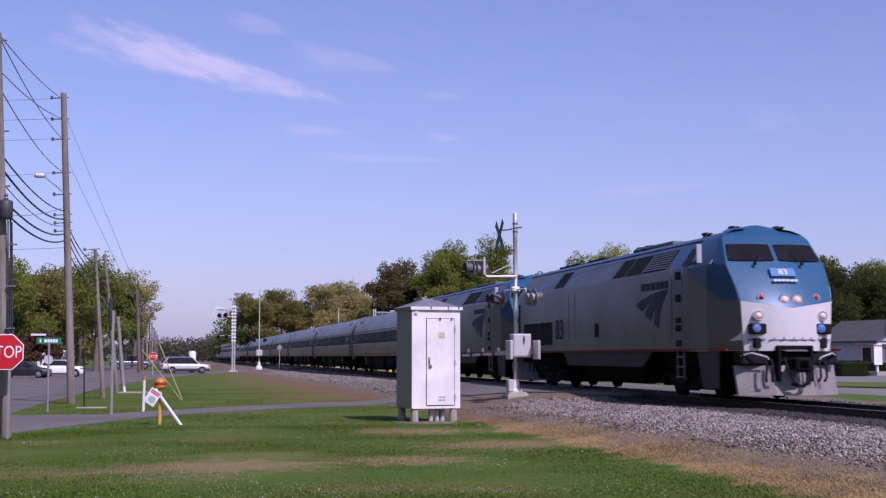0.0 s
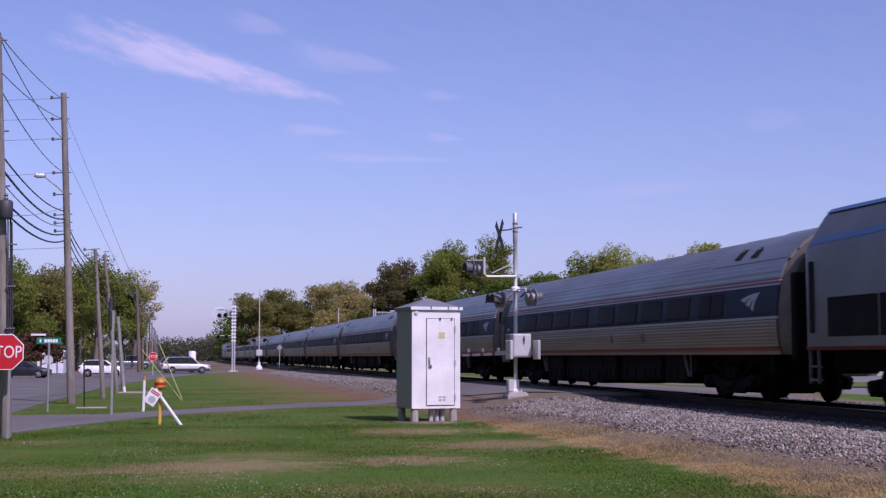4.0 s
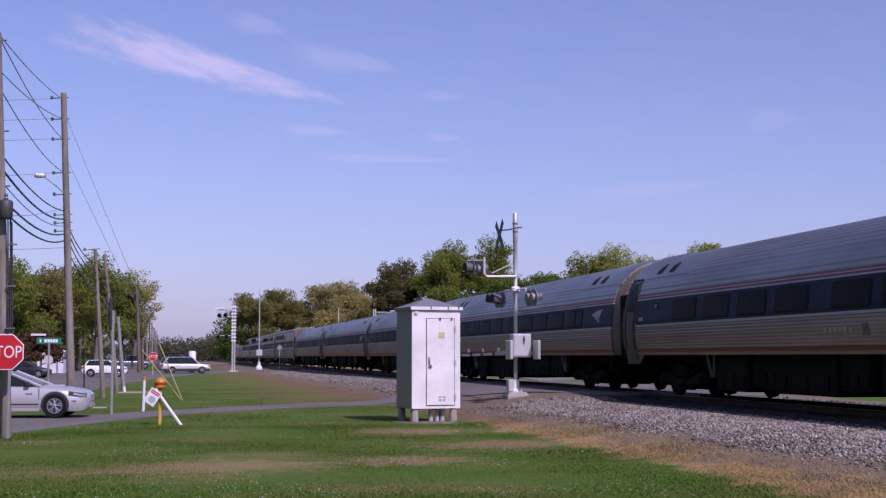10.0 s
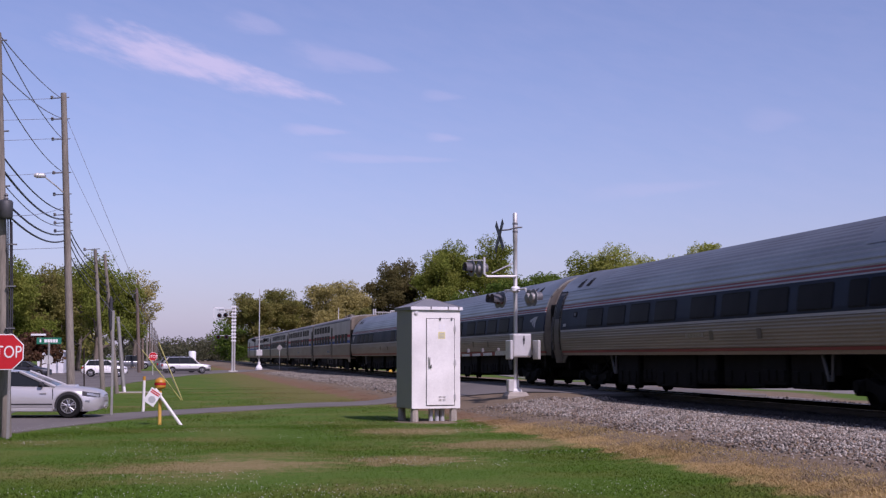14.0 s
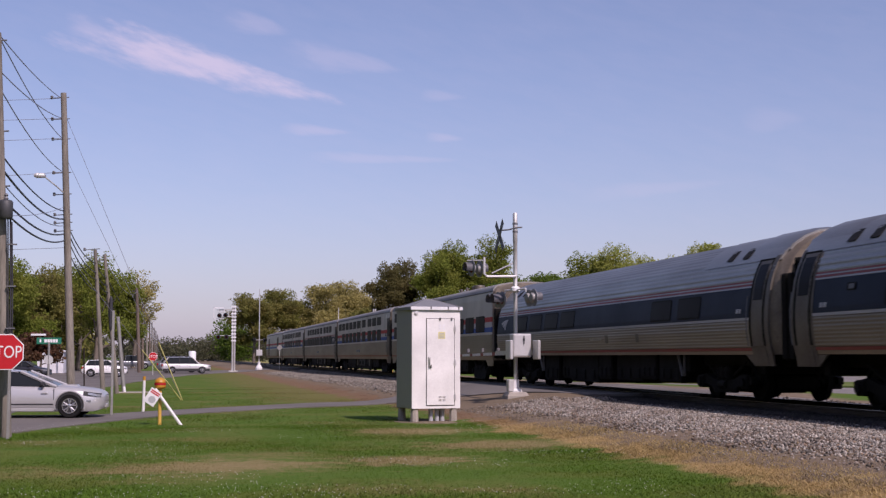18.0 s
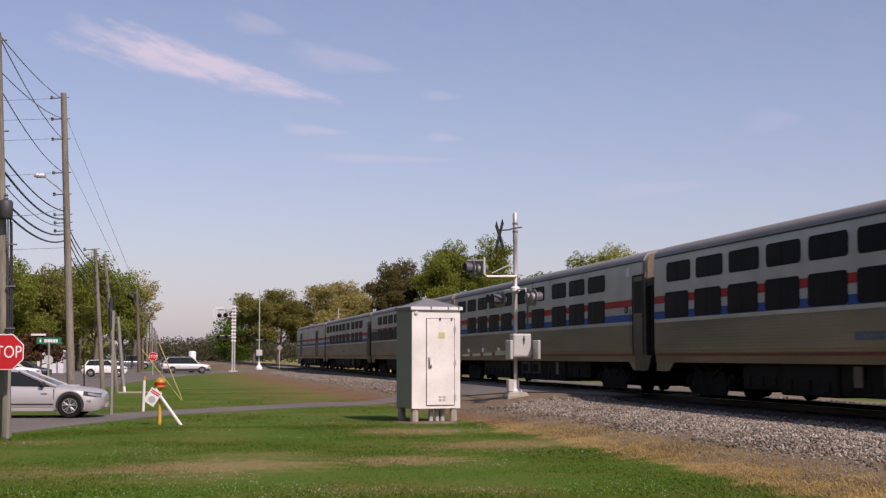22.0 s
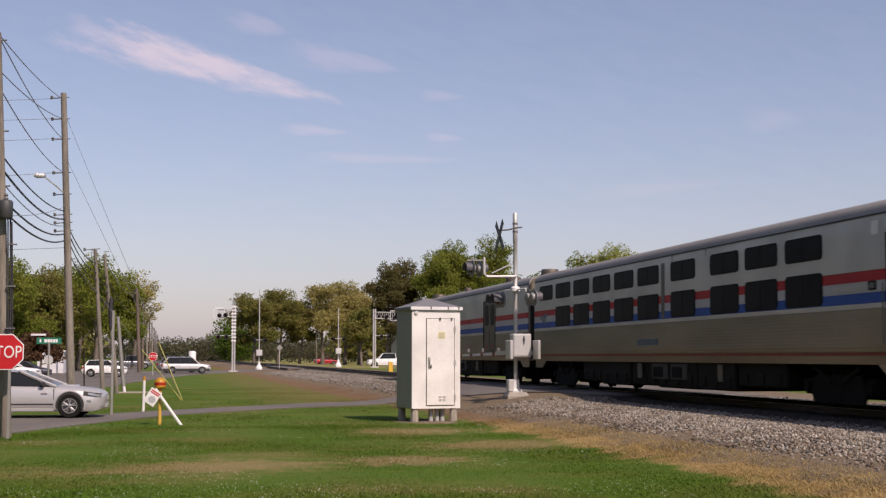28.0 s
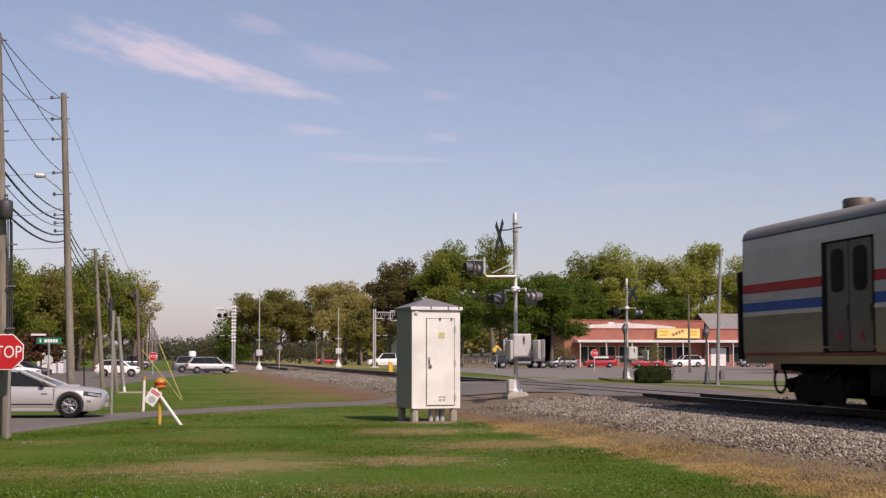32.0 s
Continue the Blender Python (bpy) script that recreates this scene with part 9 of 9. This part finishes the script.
for x, y, h in ((23.6, 215, 4.6), (24.0, 188, 4.4), (-9.8, 138, 6.0), (-12.5, 120, 2.6)):
    t = thing("steel_post", "thin grey pole by the street", "post", at_ground(x, y))
    bm = B()
    rod(bm, (0, 0, -0.2), (-0.05, 0, h), 0.09, 0.07, 8)
    part("post", bm, POLE_WOOD, t)
# unidentified white shapes far off, drawn as plain cylinders
for x, y, k in ((6.6, 385, 1.75), (4.1, 380, 0.9)):
    t = thing("white_tank", "white upright shape far down the street", "tank", at_ground(x, y))
    bm = B()
    lathe(bm, [(0.6 * k, 0), (0.6 * k, 1.7 * k), (0.5 * k, 1.85 * k), (0.1, 1.9 * k)], n=14)
    part("shell", bm, SIGN_WHITE, t, smooth=40)


FENCE_GREY = surface("weathered_fence_wood", (0.20, 0.175, 0.165), 0.85, 0, 20, 0.2, 2.0, other=(0.10, 0.075, 0.07), patch=0.8)


def picket_fence(x0, x1, y, h):
    t = thing("picket_fence", "low weathered grey picket fence by the parking", "fence", at_ground(x0, y))
    for z in (h * 0.3, h * 0.72):
        bm = B()
        box(bm, 0, x1 - x0, 0.0, 0.04, z, z + 0.07)
        part("rail", bm, FENCE_GREY, t)
    bm = B()
    box(bm, -0.06, 0.06, -0.02, 0.0, 0.0, h, 0.005)
    slat = finish(bm, "slat", FENCE_GREY)
    n = int((x1 - x0) / 0.26)
    for k in range(n + 1):
        part("slat", slat, FENCE_GREY, t, at=pose(k * 0.26, -0.002, 0))


picket_fence(39.4, 46.0, 176.0, 1.55)
t = thing("bollard", "short yellow post beside the rails", "bollard", at_ground(17.75, 106.5))
bm = B()
box(bm, -0.17, 0.17, -0.1, 0.1, -0.2, 0.85, 0.02)
part("post", bm, SIGN_YELLOW, t, "flat yellow post")
bm = B()
box(bm, -0.12, 0.12, -0.106, -0.1, 0.55, 0.75)
part("plate", bm, MARKER_YELLOW, t)
# ---------------------------------------------------------------- grass blades, clover and ballast
def in_view(rng, n, y0, y1, x_lo=-99, x_hi=99, power=1.0):
    """Random spots on the ground ahead, thinning out with distance."""
    y = y0 + (y1 - y0) * rng.random(n) ** power
    lo, hi = np.maximum(-0.135 * y - 0.3, x_lo), np.minimum(0.60 * y + 0.3, x_hi)
    x = lo + (hi - lo) * rng.random(n)
    return x[hi > lo], y[hi > lo]


def lane_clear(x, y):
    """True where the lane does not lie."""
    near = np.interp(x, [p[0] for p in LANE_NEAR[:9]], [p[1] for p in LANE_NEAR[:9]])
    far = np.interp(x, [p[0] for p in LANE_FAR[:9]], [p[1] for p in LANE_FAR[:9]])
    return (y < near - 0.05) | (y > far + 0.05)


def blades(name, seed, n, y0, y1, height, width, x_hi, label, power=1.3, x_lo=-99, material=None):
    rng = np.random.default_rng(seed)
    x, y = in_view(rng, n, y0, y1, x_lo, x_hi, power)
    keep = lane_clear(x, y) & ((x > -4.4) | (y < 40)) & (np.hypot(x - 7.0, y - 34.3) > 0.7)
    x, y = x[keep], y[keep]
    n = len(x)
    z = land(x, y)
    a = rng.uniform(0, 2 * math.pi, n)
    h = height * rng.uniform(0.45, 1.35, n)
    lean = rng.normal(0, 0.95, (n, 2)) * h[:, None]
    base = np.stack([x, y, z - 0.01], 1)
    side = np.stack([np.cos(a), np.sin(a), np.zeros(n)], 1) * width
    tip = base + np.stack([lean[:, 0], lean[:, 1], h], 1)
    v = np.stack([base - side, base + side, tip], 1).reshape(-1, 3)
    ob = new(name, mesh_of(name, v, np.arange(3 * n).reshape(-1, 3), material or LAWN))
    tagged(ob, label, "grass", kind="stuff")


blades("grass", 11, 230000, 14.5, 33, 0.033, 0.0066, 8.6, "short mown spring grass with straw-coloured patches")
blades("grass", 12, 80000, 30, 75, 0.028, 0.012, 8.6, "mown grass between the lane and the street", 1.2)
STRAW_GRASS = leaf_material("dry_straw_grass", (0.50, 0.39, 0.18), (0.36, 0.27, 0.12))
blades("grass", 13, 12000, 14, 30, 0.045, 0.012, 9.0, "dry golden grass along the gravel verge", 1.0, 7.7, STRAW_GRASS)
blades("grass", 15, 450, 15, 36, 0.06, 0.010, 10.4, "sparse dry weeds on the dirt verge", 1.0, 8.8, STRAW_GRASS)
blades("grass", 14, 7000, 29, 46, 0.06, 0.009, 8.0, "tufts along the lane", 1.0, -4.2)


def clover():
    rng = np.random.default_rng(21)
    x, y = in_view(rng, 3600, 15, 34, -9, 7.8, 1.2)
    k = np.array([noise.noise(Vector((a * 0.5, b * 0.5, 7.7))) for a, b in zip(x, y)]) > 0.12
    x, y = x[k], y[k]
    n = len(x)
    c = np.stack([x, y, land(x, y) + 0.05], 1)
    o = np.array([(1, 0, 0), (-1, 0, 0), (0, 1, 0), (0, -1, 0), (0, 0, 1), (0, 0, -1)]) * 0.0052
    v = (c[:, None, :] + o[None]).reshape(-1, 3)
    f = np.array([(0, 2, 4), (2, 1, 4), (1, 3, 4), (3, 0, 4), (2, 0, 5), (1, 2, 5), (3, 1, 5), (0, 3, 5)])
    tris = (np.arange(n)[:, None, None] * 6 + f[None]).reshape(-1, 3)
    ob = new("clover", mesh_of("clover", v, tris, SIGN_WHITE))
    tagged(ob, "small white clover heads in the lawn", "flowers", kind="stuff")


clover()


def stones(name, seed, n, y0, y1, x0, x1, size, label, thin=0.0, material=None):
    rng = np.random.default_rng(seed)
    x = rng.uniform(x0, x1, n)
    y = rng.uniform(y0, y1, n)
    if thin:
        keep = rng.random(n) < np.clip((x - x0) / thin, 0.02, 1) ** 1.5
        x, y = x[keep], y[keep]
    keep = ~((y > 37.0) & (y < 58.5)) | (x < 11.2) & (y < 38.5) | (x < 12.4) & (y > 56.5 - (12.4 - x) * 1.2)
    x, y = x[keep], y[keep]
    n = len(x)
    s = size * rng.uniform(0.55, 1.5, n)
    c = np.stack([x, y, land(x, y) + s * 0.35], 1)
    o = np.array([(1, 0, 0), (-1, 0, 0), (0, 1, 0), (0, -1, 0), (0, 0, 0.8), (0, 0, -0.8)], float)
    d = o[None] * rng.uniform(0.55, 1.15, (n, 6, 1)) + rng.normal(0, 0.18, (n, 6, 3))
    a = rng.uniform(0, 2 * math.pi, n)
    ca, sa = np.cos(a)[:, None], np.sin(a)[:, None]
    d = np.stack([d[..., 0] * ca - d[..., 1] * sa, d[..., 0] * sa + d[..., 1] * ca, d[..., 2]], -1)
    v = (c[:, None, :] + d * s[:, None, None]).reshape(-1, 3)
    f = np.array([(0, 2, 4), (2, 1, 4), (1, 3, 4), (3, 0, 4), (2, 0, 5), (1, 2, 5), (3, 1, 5), (0, 3, 5)])
    tris = (np.arange(n)[:, None, None] * 6 + f[None]).reshape(-1, 3)
    ob = new(name, mesh_of(name, v, tris, material or STONE))
    tagged(ob, label, "gravel", kind="stuff")


stones("ballast", 31, 36000, 12, 37.5, 8.95, 12.6, 0.029, "crushed grey stone ballast", 0.9)
stones("ballast", 41, 13000, 12, 37.5, 8.8, 12.6, 0.028, "crushed brown stone among the ballast", 0.9, STONE_BROWN)
stones("ballast", 42, 8000, 12, 37.5, 9.0, 12.6, 0.027, "pale chips among the ballast", 0.9, STONE_PALE)
stones("ballast", 35, 16000, 12, 36.5, 12.35, 14.0, 0.032, "oily ballast beside the rails, darkened for the train's shadow", 0, STONE_DARK)
stones("ballast", 32, 9000, 12, 36.5, 14.1, 17.9, 0.045, "oily ballast between the rails, darkened for the train's shadow", 0, STONE_DARK)
stones("ballast", 33, 42000, 50.5, 130, 8.6, 13.1, 0.040, "crushed stone ballast along the line", 1.2)
stones("ballast", 36, 5000, 57.5, 130, 13.0, 16.2, 0.06, "oily ballast along the line, darkened for the train's shadow", 0, STONE_DARK)
stones("loose_gravel", 34, 9000, 16, 38.5, 8.4, 11.4, 0.015, "loose gravel on the worn verge")

# ---------------------------------------------------------------- what moves
def gone(t):
    """Metres the train has run since 0 s: about 11 m/s, slowing very slightly."""
    return 11.1506 * t - 0.00315 * t * t + 0.58 * math.exp(-((t - 14) / (4.4 if t < 14 else 6.8)) ** 2) + 0.15 * max(0.0, (t - 29) / 3) ** 2


def motions():
    times = [0, 1, 2, 4, 6, 8, 10, 12, 14, 16, 18, 20, 22, 24, 26, 28, 30, 31, 32]
    for car, u in TRAIN:
        walk(car, [(t, pose(TX, NOSE + u - gone(t), RAIL + DECK)) for t in times])

    # the train's wheels roll with it
    spin = [min(32.0, 0.065 * k) for k in range(494)]
    turn = [math.degrees(gone(t) / 0.457) for t in spin]
    for car, u in TRAIN:
        for bogie in car.children:
            if bogie.name.startswith("truck"):
                for ob in bogie.children:
                    if ob.name.startswith("wheel"):
                        home = ob.matrix_basis.copy()
                        s = 1 if home.to_3x3()[0][0] > 0 else -1
                        walk(ob, [(t, home @ pose(0, 0, 0, s * a)) for t, a in zip(spin, turn)])

    # the coupe rolls up and stops; its wheels turn with it
    way = [(0, -14.0), (3, -10.0), (5, -6.3), (6, -4.2), (6.5, -3.1), (7, -2.35), (7.5, -1.80), (8, -1.37), (8.5, -1.08), (9, -0.87), (9.5, -0.65), (10, -0.40), (10.5, -0.16), (11, -0.06), (11.5, -0.04), (14, -0.03), (16.5, 0), (32, 0)]
    home = MUSTANG.matrix_basis.copy()
    walk(MUSTANG, [(t, home @ pose(d, 0, 0)) for t, d in way])
    fine = [(t, float(np.interp(t, [w[0] for w in way], [w[1] for w in way]))) for t in list(np.arange(0, 11.6, 0.1)) + [14, 16.5, 32]]
    for ob in MUSTANG.children:
        if ob.name.startswith("wheel"):
            p = ob.matrix_basis.translation.copy()
            walk(ob, [(t, pose(p.x, p.y, p.z, 0, math.degrees(d / 0.335), 0)) for t, d in fine])

    def roll(car, rows):
        m = car.matrix_basis.copy()
        walk(car, [(t, m @ pose(d, 0, 0)) for t, d in rows])
    roll(SUV_W, [(0, -3.5), (0.5, -2.7), (1, -2.15), (1.5, -1.85), (2, -1.4), (3, -0.75), (4, -0.25), (5.5, 0), (30, 0), (30.5, 0.1), (31, 0.4), (31.5, 0.75), (32, 1.05)])
    roll(CAR_W, [(0, -40), (16, -9), (18, -5.5), (20, -2.6), (21, -0.6), (22, 0), (32, 0)])
    roll(WAGON, [(0, 0), (30.4, 0), (31, 0.35), (31.5, 1.4), (32, 2.45)])
    roll(SUV_G, [(0, 0), (31, 0), (31.5, 0.2), (32, 1.6)])


motions()
